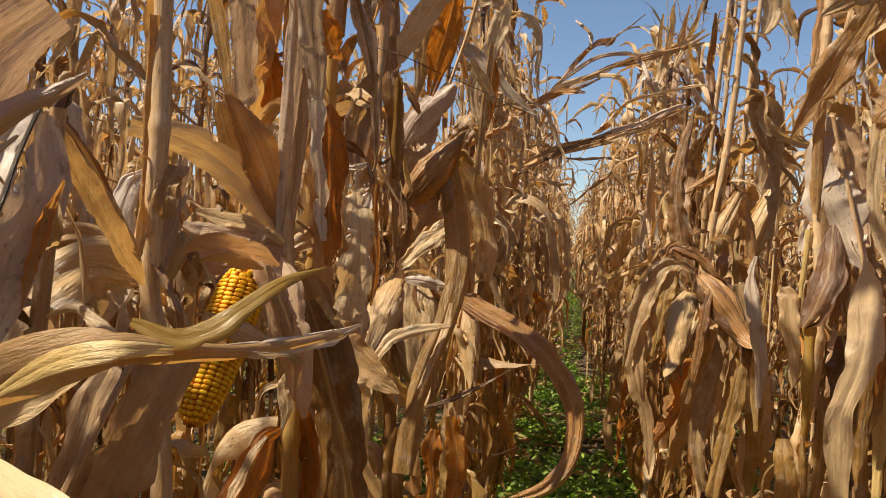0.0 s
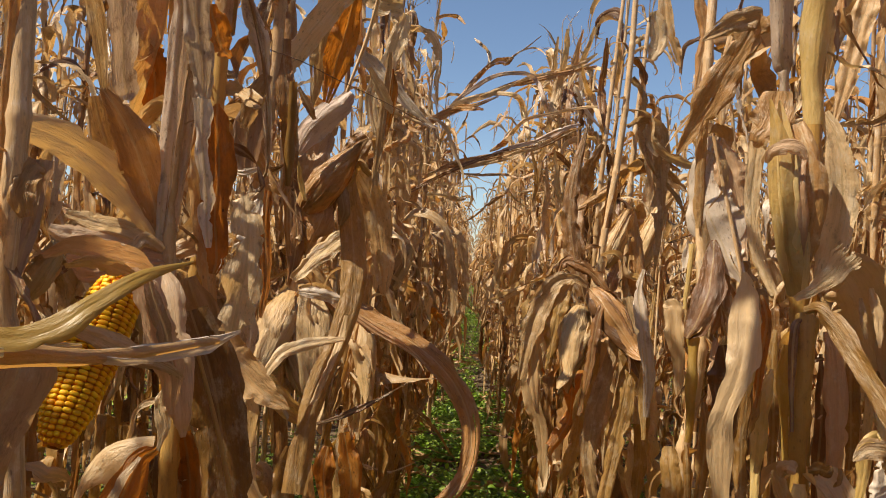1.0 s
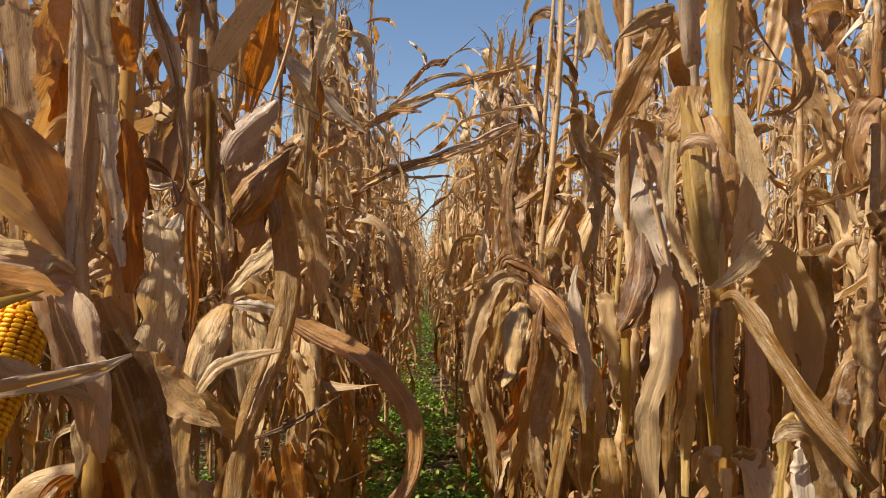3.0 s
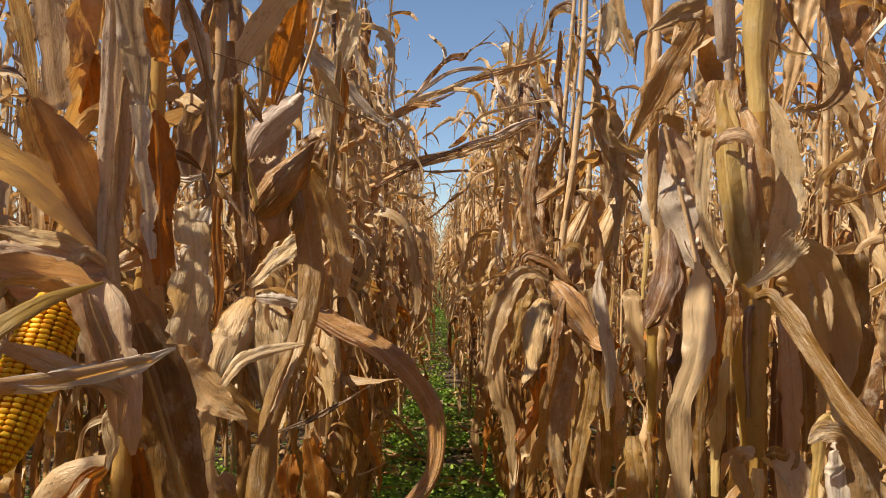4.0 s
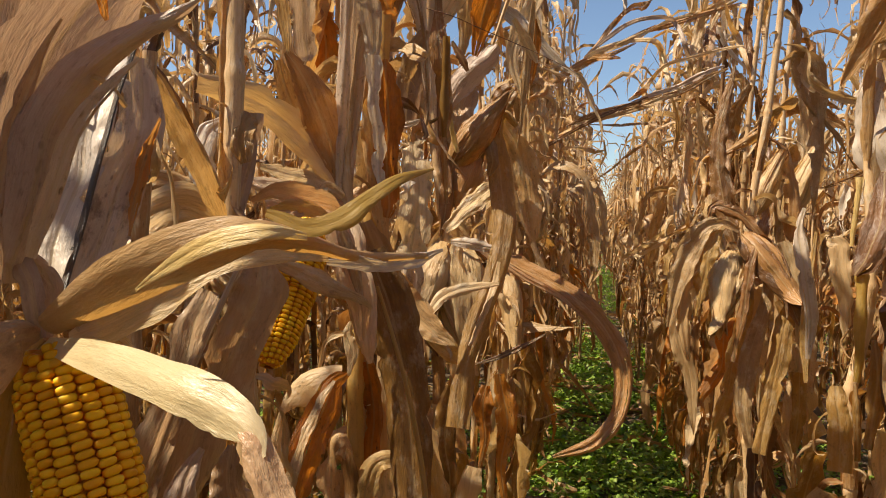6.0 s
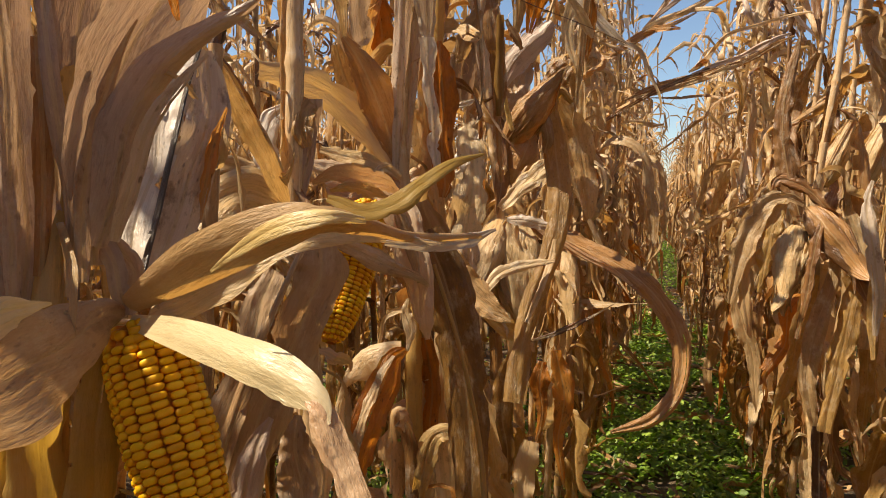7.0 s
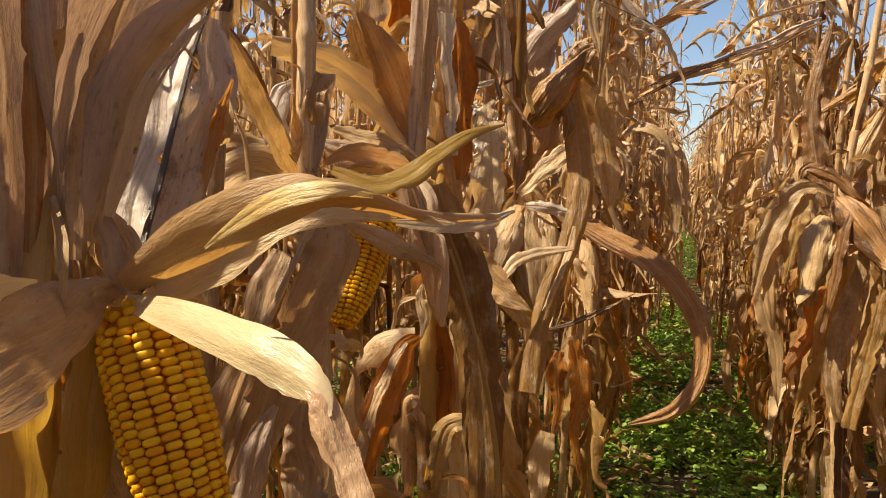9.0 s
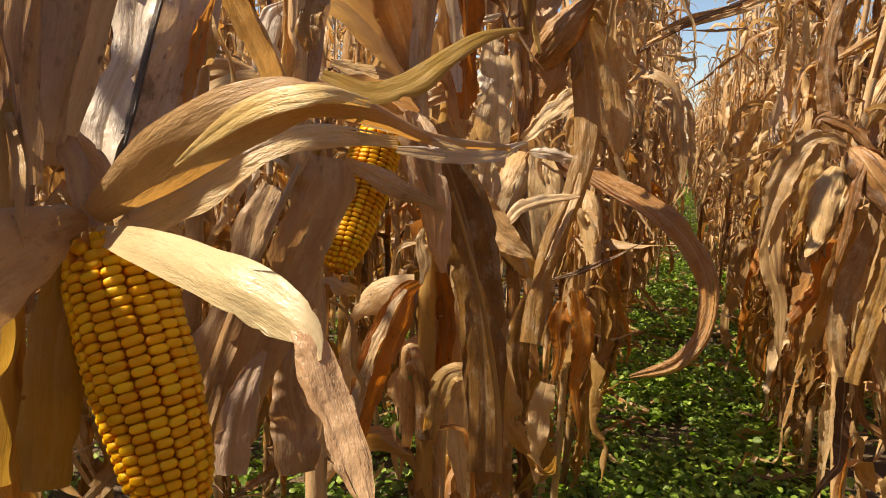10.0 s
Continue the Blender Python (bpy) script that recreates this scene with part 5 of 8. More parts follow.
leaf_on(rust_plant, [(-0.0967, 1.0752, 1.7469), (-0.1773, 1.1035, 1.5783), (-0.2102, 1.1135, 1.5311), (-0.2461, 1.1188, 1.4867), (-0.2752, 1.1236, 1.44), (-0.2895, 1.1293, 1.3967)], (0.0074, 0.0324, 0.0396, 0.0413, 0.0306, 0.0072), curl=0.8, tw=(-15, -15), ruf=0.12, label='pale curled leaf in the sun', seed=279, mat=PALE)
leaf_on(rust_plant, [(-0.1625, 1.1134, 1.768), (-0.1813, 1.1502, 1.5963), (-0.1924, 1.1704, 1.5329), (-0.2115, 1.1837, 1.4741), (-0.227, 1.1955, 1.41)], (0.0077, 0.0244, 0.0413, 0.0431, 0.0113), curl=0.6, ruf=0.12, tatter=0.06, seed=280, mat=RUST_GLOW)
leaf_on(rust_plant, [(-0.2198, 1.1231, 1.7732), (-0.2292, 1.1605, 1.5998), (-0.2367, 1.1864, 1.5195), (-0.2441, 1.2011, 1.4601), (-0.2544, 1.2123, 1.3983)], (0.0079, 0.0191, 0.0324, 0.0286, 0.0095), curl=0.8, ruf=0.12, seed=281, mat=PALE)
stem_on(rust_plant, [(-0.2847, 1.0634, 1.4536), (-0.2399, 1.0793, 1.4424), (-0.1936, 1.0949, 1.424), (-0.1365, 1.1604, 1.411), (-0.071, 1.2235, 1.3906)], (0.0012, 0.0008), DARK, 'thin dark dry strand', name='strand')
leaf_on(rust_plant, [(-0.29, 0.85, 0.959), (-0.282, 0.859, 0.899), (-0.283, 0.854, 0.84), (-0.275, 0.852, 0.789)], 0.03, curl=0.8, seed=62, mat=RUST_GLOW)
leaf_on(rust_plant, [(-0.283, 0.886, 0.983), (-0.278, 0.883, 0.916), (-0.273, 0.88, 0.863), (-0.275, 0.874, 0.804)], 0.02, curl=1.2, kind='strap', seed=63, mat=STRAW)
leaf_on(rust_plant, [(-0.288, 0.824, 0.76), (-0.27, 0.826, 0.836), (-0.243, 0.835, 0.843), (-0.235, 0.846, 0.818)], 0.028, curl=0.5, ruf=0.2, seed=64, mat=SHADE_GOLD)
leaf_on(rust_plant, [(-0.298, 0.849, 0.966), (-0.291, 0.853, 0.988), (-0.288, 0.855, 1.01), (-0.284, 0.859, 1.032)], 0.016, curl=1.3, ruf=0.3, seed=65, mat=PALE)

ragged_plant = hero('dry corn plant with mottled ragged hanging leaves', [(-0.3, 1.051, 0), (-0.295, 1.056, 0.664), (-0.303, 1.075, 0.915), (-0.303, 1.089, 1.094), (-0.289, 1.08, 1.314), (-0.276, 1.076, 1.474), (-0.27, 1.082, 2.1)], r=0.012, seed=26, strips=13, leaves=7, away=(2.4, 3.9), span=(0.3, 2.0), skip=((0.9, 1.4),))
leaf_on(ragged_plant, [(-0.2489, 0.9509, 1.3895), (-0.2623, 0.9495, 1.3675), (-0.2726, 0.9525, 1.3357), (-0.2814, 0.9541, 1.3215)], (0.0121, 0.0257, 0.0227, 0.0061), curl=0.7, seed=282, mat=PALE)
leaf_on(ragged_plant, [(-0.2948, 0.9673, 1.2675), (-0.2805, 0.9641, 1.2645), (-0.2685, 0.9677, 1.268), (-0.2601, 0.973, 1.2732)], (0.0046, 0.0106, 0.0106, 0.0038), curl=0.9, name='shred', seed=283, mat=GREY)
leaf_on(ragged_plant, [(-0.2648, 1.0012, 1.2341), (-0.2743, 0.9995, 1.2097), (-0.2762, 0.9891, 1.178), (-0.2775, 0.9992, 1.1601)], (0.0094, 0.0313, 0.034, 0.0156), curl=0.7, ruf=0.2, ragged=0.2, label='mottled grey leaf tip', tatter=0.05, seed=284, mat=GREY)
leaf_on(ragged_plant, [(-0.2782, 1.0095, 1.1752), (-0.2724, 1.0101, 1.1222), (-0.2767, 1.0141, 1.061), (-0.2814, 1.0143, 1.0)], (0.0237, 0.0347, 0.0319, 0.0129), curl=0.9, ruf=0.15, ragged=0.2, label='mottled brown leaf', seed=285, mat=SPECK)
leaf_on(ragged_plant, [(-0.3093, 0.8737, 1.6199), (-0.278, 0.9111, 1.489), (-0.2701, 0.9222, 1.4654), (-0.2599, 0.9371, 1.4283), (-0.2532, 0.9513, 1.3824), (-0.2513, 0.9693, 1.321), (-0.252, 0.9802, 1.2786)], (0.0062, 0.0076, 0.0182, 0.0258, 0.0167, 0.0137, 0.0061), curl=(0.6, 1.0), tw=(10, -10), ruf=0.1, ragged=0.12, label='mottled leaf hanging from its pale midrib', seed=344, mat=SPECK)
stem_on(ragged_plant, [(-0.2706, 0.9013, 1.4923), (-0.2597, 0.9174, 1.4501), (-0.2513, 0.9347, 1.3995), (-0.2475, 0.95, 1.3464), (-0.2486, 0.9688, 1.2773), (-0.2575, 0.9756, 1.2559)], (0.0034, 0.0016), STALK, 'pale midrib')
leaf_on(ragged_plant, [(-0.2567, 0.968, 1.3746), (-0.2673, 0.9666, 1.3494), (-0.2763, 0.9699, 1.3134), (-0.2805, 0.9761, 1.2805), (-0.282, 0.9774, 1.2644)], (0.0077, 0.0338, 0.0445, 0.0416, 0.0077), curl=0.8, ruf=0.06, label='brown drooping wedge-shaped leaf', pleat=0.03, seed=345, mat=UMBER)
leaf_on(ragged_plant, [(-0.2667, 0.9574, 1.3836), (-0.2722, 0.9582, 1.3621), (-0.277, 0.9613, 1.338), (-0.2847, 0.9635, 1.3224)], (0.0061, 0.0122, 0.0092, 0.0038), curl=0.9, ruf=0.25, seed=346, mat=CREAM)
leaf_on(ragged_plant, [(-0.2415, 1.0455, 1.4049), (-0.2434, 1.0531, 1.3669), (-0.245, 1.0606, 1.3204), (-0.2469, 1.0671, 1.2601)], (0.0215, 0.0224, 0.0215, 0.0182), curl=1.9, fold=0, ragged=0.02, ruf=0.02, crumple=0.02, pleat=0.012, label='olive sheath round the stalk', seed=347, mat=OLIVE)
leaf_on(ragged_plant, [(-0.2482, 1.0719, 1.2605), (-0.2476, 1.0804, 1.2092), (-0.2445, 1.0922, 1.1604)], (0.0117, 0.0134, 0.0135), curl=1.6, fold=0, ruf=0.03, seed=348, mat=DARK)
leaf_on(ragged_plant, [(-0.2318, 1.0396, 1.3958), (-0.2193, 1.0425, 1.3731), (-0.2092, 1.0486, 1.3539)], (0.0049, 0.0147, 0.0065), curl=1.0, ruf=0.12, seed=349, mat=DARK)
leaf_on(ragged_plant, [(-0.3, 1.157, 1.279), (-0.301, 1.151, 1.204), (-0.293, 1.148, 1.13), (-0.294, 1.142, 1.064)], 0.022, curl=0.5, kind='strap', ragged=0.22, seed=69, mat=RUST_GLOW)
leaf_on(ragged_plant, [(-0.267, 1.078, 1.474), (-0.259, 1.074, 1.388), (-0.251, 1.091, 1.305), (-0.257, 1.083, 1.227)], 0.03, curl=0.55, seed=70, mat=LEAF)

twin_plant = hero('dry corn plant with two husked ears hanging side by side', [(-0.312, 1.395, 0), (-0.319, 1.405, 0.518), (-0.324, 1.43, 0.845), (-0.324, 1.451, 1.097), (-0.355, 1.458, 1.301), (-0.364, 1.469, 1.476), (-0.376, 1.486, 2.1)], r=0.0125, seed=27, strips=14, leaves=6, away=(2.4, 3.9), span=(0.3, 2.0), skip=((0.8, 1.5),))
leaf_on(twin_plant, [(-0.1758, 1.3744, 1.3148), (-0.1962, 1.3688, 1.3346), (-0.2114, 1.3643, 1.3047), (-0.2007, 1.3618, 1.2219), (-0.1883, 1.3283, 1.1202), (-0.1972, 1.2897, 1.0337), (-0.2168, 1.2432, 0.9537), (-0.2306, 1.213, 0.8765), (-0.234, 1.1754, 0.7885)], (0.0169, 0.0274, 0.0357, 0.0522, 0.0508, 0.0437, 0.0407, 0.0423, 0.0439), curl=(1.0, 0.8, 1.0, 0.7), fold=0.15, tw=(50, 0, 10, 20, 10), ruf=0.08, label='long folded leaf hanging like a spear', pleat=0.03, seed=286, mat=SHADE_GOLD)
leaf_on(twin_plant, [(-0.189, 1.2839, 1.0636), (-0.1941, 1.274, 1.0258), (-0.2072, 1.2403, 0.9732), (-0.2259, 1.2202, 0.9208)], (0.0079, 0.0137, 0.0135, 0.0077), curl=0.8, tw=(-20, -20), seed=287, mat=PALE)
leaf_on(twin_plant, [(-0.202, 1.3789, 1.3274), (-0.1786, 1.3969, 1.2875), (-0.1589, 1.4038, 1.2246), (-0.1449, 1.4066, 1.161), (-0.139, 1.4054, 1.0973)], (0.0213, 0.0493, 0.06, 0.0428, 0.0129), curl=0.7, ruf=0.08, seed=288, mat=LEAF)
leaf_on(twin_plant, [(-0.3025, 1.1808, 0.9588), (-0.2752, 1.1957, 1.0019), (-0.2394, 1.2278, 1.0188), (-0.184, 1.2607, 1.0276)], (0.0094, 0.0225, 0.0229, 0.0097), curl=0.7, tw=(30, 20, 30), ruf=0.1, seed=289, mat=PALE)
leaf_on(twin_plant, [(-0.3198, 1.4228, 1.1136), (-0.2838, 1.4326, 1.1555), (-0.2486, 1.4503, 1.1871), (-0.2186, 1.4658, 1.2081)], (0.0155, 0.0377, 0.0469, 0.027), curl=0.7, pleat=0.06, tw=(20, 20), seed=290, mat=HUSK)
leaf_on(twin_plant, [(-0.3043, 1.4153, 1.0928), (-0.2732, 1.4122, 1.0915), (-0.2419, 1.4184, 1.0855), (-0.2146, 1.4233, 1.0816)], (0.011, 0.0241, 0.0263, 0.0109), curl=0.8, name='husk_leaf', seed=291, mat=GREY)
closed_ear(twin_plant, (-0.3265, 1.4608, 1.0832), (-0.3598, 1.3479, 0.923), 0.038, seed=3, leaves=6, label='pale striped husked ear hanging down', mat=HUSK, flare=0.5)
closed_ear(twin_plant, (-0.299, 1.4575, 1.0885), (-0.2581, 1.3866, 0.881), 0.038, seed=5, leaves=6, label='husked ear hanging down', mat=HUSK, flare=0.4)
leaf_on(twin_plant, [(-0.3223, 2.4191, 1.0588), (-0.2887, 2.4228, 1.0371), (-0.2585, 2.4251, 1.0116), (-0.2317, 2.426, 0.9824)], (0.03, 0.07, 0.08, 0.02), curl=0.5, label='small pale torn leaf', seed=82, mat=CREAM)
leaf_on(twin_plant, [(-0.2026, 1.2964, 1.4494), (-0.2229, 1.2921, 1.4265), (-0.2486, 1.2863, 1.4014), (-0.2752, 1.2855, 1.3695), (-0.2885, 1.2867, 1.3381)], (0.0142, 0.0445, 0.0504, 0.0423, 0.0141), curl=0.4, fold=-0.1, tw=(-10, -10), ruf=0.08, ragged=0.06, label='grey-brown folded leaf', pleat=0.03, seed=350, mat=UMBER)
closed_ear(twin_plant, (-0.2834, 1.3484, 1.2483), (-0.184, 1.315, 1.3679), 0.030, seed=15, leaves=2, label='brown husked ear pointing up', mat=LEAF, flare=0.15, profile_of=((0, 0.15, 0.4, 0.65, 0.85, 1.0), (0.7, 0.95, 1.0, 0.75, 0.35, 0.06)))
leaf_on(twin_plant, [(-0.2803, 1.3681, 1.2725), (-0.2538, 1.3449, 1.2487), (-0.2532, 1.3362, 1.2198), (-0.2701, 1.3331, 1.1889)], (0.0213, 0.0541, 0.0619, 0.0206), curl=1.1, ruf=0.08, pleat=0.03, seed=351, mat=DARK)
leaf_on(twin_plant, [(-0.2342, 1.3482, 1.2616), (-0.2206, 1.3392, 1.2816), (-0.2143, 1.3427, 1.2494), (-0.2218, 1.3528, 1.2211)], (0.0104, 0.0268, 0.031, 0.0083), curl=0.9, ruf=0.1, seed=352, mat=SOFT)
leaf_on(twin_plant, [(-0.1225, 1.1903, 1.8113), (-0.1518, 1.2302, 1.6275), (-0.1601, 1.2412, 1.594), (-0.1805, 1.2604, 1.5239), (-0.2084, 1.2751, 1.4464)], (0.0082, 0.014, 0.014, 0.013, 0.012), curl=1.8, fold=0, ruf=0.02, tatter=0, label='pale upper stalk joint', seed=353, mat=STALK)
leaf_on(twin_plant, [(-0.175, 1.2906, 1.4936), (-0.1581, 1.3, 1.4666), (-0.1427, 1.3084, 1.4391), (-0.1349, 1.3132, 1.4203)], (0.0102, 0.0203, 0.0183, 0.0051), curl=0.7, ruf=0.1, pleat=0.05, seed=354, mat=PALE)
leaf_on(twin_plant, [(-0.1446, 1.336, 1.5363), (-0.1491, 1.3456, 1.4981), (-0.1556, 1.3601, 1.4293), (-0.1656, 1.3745, 1.3275), (-0.1733, 1.3784, 1.2755)], (0.0084, 0.0169, 0.0169, 0.0106, 0.0042), curl=1.2, ruf=0.15, seed=355, mat=PALE)
leaf_on(twin_plant, [(-0.1455, 1.3631, 1.5129), (-0.1437, 1.3729, 1.4737), (-0.148, 1.3828, 1.4234), (-0.1522, 1.3877, 1.3926)], (0.0107, 0.0214, 0.0171, 0.0054), curl=0.8, ruf=0.15, seed=356, mat=RUST_GLOW)
leaf_on(twin_plant, [(-0.268, 1.2014, 1.3139), (-0.2612, 1.207, 1.2782), (-0.2541, 1.2109, 1.2512)], (0.0056, 0.0131, 0.0075), curl=1.2, ruf=0.1, seed=357, mat=YELLOW)
# DARK puts the shade this hoop hangs in into its colour
leaf_on(twin_plant, [(-0.2885, 1.45, 1.0958), (-0.2278, 1.4609, 1.0701), (-0.1643, 1.4585, 1.0409), (-0.0988, 1.453, 1.0123), (-0.0357, 1.4421, 0.9716), (0.0115, 1.4344, 0.9156), (0.0391, 1.4189, 0.8425), (0.0302, 1.3992, 0.7692), (-0.014, 1.3729, 0.722), (-0.0858, 1.3501, 0.6999)], (0.0203, 0.0383, 0.0447, 0.0511, 0.0507, 0.0441, 0.0397, 0.0397, 0.0328, 0.0065), curl=(0.9, 0.7, 0.5, 0.7), fold=(0.4, 0.3, 0.2), tw=(35, 30, 15, 0, 0, 15), ruf=0.2, crumple=0.12, label='long brown leaf curling down into a hoop', ragged=0.12, pleat=0.045, seed=363, mat=DARK)
leaf_on(twin_plant, [(-0.2801, 1.4419, 1.1007), (-0.2175, 1.4418, 1.0629), (-0.1567, 1.4378, 1.0255), (-0.0969, 1.4362, 0.9968), (-0.0566, 1.4303, 0.9684)], (0.0112, 0.02, 0.0198, 0.0154, 0.0044), curl=0.8, tw=(-20, -20), ruf=0.12, pleat=0.04, seed=364, mat=BLUSH)
leaf_on(twin_plant, [(-0.362, 1.221, 1.006), (-0.312, 1.232, 0.946), (-0.259, 1.255, 0.899), (-0.234, 1.262, 0.884)], 0.045, curl=0.5, seed=75, mat=SHADE_GOLD)
leaf_on(twin_plant, [(-0.242, 1.249, 0.877), (-0.18, 1.27, 0.896), (-0.127, 1.289, 0.922), (-0.075, 1.308, 0.954)], 0.012, curl=1.5, seed=77, mat=DARK)
leaf_on(twin_plant, [(-0.314, 1.462, 1.196), (-0.316, 1.492, 1.315), (-0.297, 1.539, 1.427), (-0.268, 1.587, 1.519)], 0.07, curl=0.5, tw=(0, 20, 0), seed=79, mat=LEAF)
leaf_on(twin_plant, [(-0.307, 1.461, 1.161), (-0.276, 1.479, 1.255), (-0.24, 1.497, 1.337), (-0.203, 1.515, 1.419)], 0.06, curl=0.55, tw=(20, 0), seed=80, mat=LEAF)
leaf_on(twin_plant, [(-0.331, 1.438, 1.103), (-0.323, 1.449, 1.196), (-0.34, 1.463, 1.313), (-0.353, 1.467, 1.406)], 0.04, curl=1.2, kind='strap', seed=81, mat=DARK)
leaf_on(twin_plant, [(-0.202, 1.259, 0.845), (-0.206, 1.253, 0.795), (-0.2, 1.252, 0.754), (-0.208, 1.245, 0.693)], 0.035, curl=1.0, ruf=0.3, seed=83, mat=RUST_GLOW)
leaf_on(twin_plant, [(-0.194, 1.367, 0.844), (-0.175, 1.365, 0.757), (-0.184, 1.356, 0.681), (-0.17, 1.353, 0.582)], 0.045, curl=1.0, ruf=0.3, seed=84, mat=RUST_GLOW)
leaf_on(twin_plant, [(-0.271, 1.288, 0.833), (-0.279, 1.279, 0.749), (-0.266, 1.276, 0.665), (-0.268, 1.267, 0.56)], 0.045, curl=1.0, ruf=0.2, seed=85, mat=SHADE_GOLD)
leaf_on(twin_plant, [(-0.218, 1.242, 0.703), (-0.226, 1.235, 0.643), (-0.229, 1.229, 0.582), (-0.222, 1.226, 0.521)], 0.05, curl=1.0, ruf=0.2, seed=86, mat=STRAW)

husk_plant = hero('olive-stalked dry corn plant with one large upright husked ear', [(0.45, 0.96, 0), (0.444, 0.973, 0.911), (0.432, 0.958, 1.086), (0.43, 0.966, 1.143), (0.442, 0.974, 1.364), (0.439, 0.972, 1.573), (0.437, 0.972, 2.1)], r=0.0135, seed=31, strips=12, leaves=1, away=(-1.0, 1.0), span=(0.2, 2.0), skip=((0.85, 1.4),), bark=OLIVE)
closed_ear(husk_plant, (0.4047, 0.9157, 1.1494), (0.3732, 0.8983, 1.3292), 0.0185, seed=9, leaves=3, label='large upright ear in a yellow husk', flare=0.1, mat=YELLOW, profile_of=((0, 0.06, 0.3, 0.62, 0.86, 1.0), (0.42, 0.5, 0.8, 1.0, 0.8, 0.62)))
leaf_on(husk_plant, [(0.3512, 0.8901, 1.3), (0.3552, 0.8813, 1.3116), (0.3661, 0.8739, 1.317), (0.3795, 0.8699, 1.3141), (0.3869, 0.8721, 1.3018)], (0.0043, 0.0127, 0.0169, 0.0141, 0.0043), curl=0.25, fold=0.05, tw=(-10, 10), name='husk_leaf', ruf=0.06, label='pale collar at the tip of the ear', seed=292, mat=BLUSH)
leaf_on(husk_plant, [(0.3925, 0.9081, 1.3512), (0.3997, 0.8901, 1.3125), (0.4061, 0.8882, 1.2669), (0.4072, 0.8974, 1.2155), (0.4078, 0.9091, 1.1828)], (0.0149, 0.032, 0.0318, 0.0233, 0.0073), curl=0.7, ruf=0.08, label='brown torn husk tongue', seed=293, mat=LEAF)
leaf_on(husk_plant, [(0.3977, 0.8947, 1.3231), (0.3885, 0.8835, 1.279), (0.393, 0.8861, 1.2341), (0.3973, 0.8972, 1.1891)], (0.0073, 0.0143, 0.0157, 0.0087), curl=0.9, name='husk_leaf', seed=294, mat=BLUSH)
leaf_on(husk_plant, [(0.4287, 0.922, 1.3681), (0.4434, 0.9123, 1.3262), (0.4533, 0.9149, 1.2773), (0.4504, 0.9207, 1.2295), (0.4452, 0.9249, 1.1905), (0.4392, 0.9278, 1.1552)], (0.0123, 0.0349, 0.0394, 0.0409, 0.0364, 0.0121), curl=0.5, tw=(-25, -30, -20), pleat=0.04, ruf=0.08, label='long pale striped husk leaf', seed=295, mat=PALE)
leaf_on(husk_plant, [(0.3794, 0.9432, 1.3899), (0.3687, 0.9493, 1.3563), (0.3632, 0.9545, 1.3081), (0.3635, 0.9603, 1.2595), (0.3713, 0.9558, 1.2032), (0.3907, 0.9431, 1.148)], (0.0231, 0.026, 0.0229, 0.0183, 0.0167, 0.0091), curl=0.7, ruf=0.1, ragged=0.12, seed=296, mat=PALE)
leaf_on(husk_plant, [(0.3793, 0.9364, 1.3952), (0.373, 0.9359, 1.3606), (0.3606, 0.9342, 1.3381), (0.3543, 0.9386, 1.3264)], (0.0337, 0.0455, 0.03, 0.0075), curl=0.6, ruf=0.1, seed=297, mat=LEAF)
leaf_on(husk_plant, [(0.4159, 0.9196, 1.3539), (0.4118, 0.9186, 1.4115), (0.4106, 0.9124, 1.4701), (0.4062, 0.8995, 1.5383), (0.3962, 0.8826, 1.6737)], (0.0288, 0.0444, 0.0495, 0.0485, 0.0065), curl=1.5, fold=0, ragged=0.02, ruf=0.02, crumple=0.02, pleat=0.02, label='yellow-olive sheath round the upper stalk', seed=298, mat=YELLOW)
leaf_on(husk_plant, [(0.4036, 0.9753, 1.3764), (0.3975, 0.9659, 1.4241), (0.3943, 0.9637, 1.4362), (0.3878, 0.9515, 1.4831), (0.3805, 0.9382, 1.5546), (0.3701, 0.9187, 1.6953)], (0.0175, 0.0191, 0.0399, 0.0431, 0.0419, 0.0067), curl=1.5, fold=0, ragged=0.02, ruf=0.02, tatter=0, seed=299, mat=SPECK)
leaf_on(husk_plant, [(0.3927, 0.8935, 1.146), (0.4139, 0.8845, 1.1623), (0.4301, 0.8769, 1.1833), (0.4456, 0.8686, 1.205)], (0.0072, 0.0158, 0.0259, 0.0403), curl=0.5, name='husk_leaf', fray=0.3, kind=None, ruf=0.1, label='frayed husk tip', seed=300, mat=PALE)
# the darker gold stands for shade falling on this slanting leaf
leaf_on(husk_plant, [(0.3932, 0.871, 1.133), (0.4014, 0.851, 1.1368), (0.4087, 0.8301, 1.1213), (0.4165, 0.8073, 1.0953), (0.426, 0.7814, 1.0637), (0.4402, 0.7423, 1.0206), (0.4603, 0.6928, 0.9721)], (0.0113, 0.018, 0.0245, 0.0254, 0.0249, 0.0231, 0.0163), curl=(0.9, 0.6, 0.5), fold=(-0.1, 0.25, 0.3), tw=(-10, -25, -30), ruf=0.06, crumple=0.05, pleat=0.03, label='long tan leaf slanting down from the ear', seed=311, mat=SHADE_GOLD)
leaf_on(husk_plant, [(0.4604, 0.9511, 1.1828), (0.4881, 0.9487, 1.1709), (0.5135, 0.9566, 1.1226), (0.5292, 0.9662, 1.0661), (0.5393, 0.9752, 1.0084)], (0.0391, 0.0758, 0.0837, 0.0722, 0.0335), curl=0.5, tw=(-15, -10), ruf=0.08, ragged=0.08, label='broad tan leaf behind the stalk', pleat=0.02, seed=312, mat=STRAW)
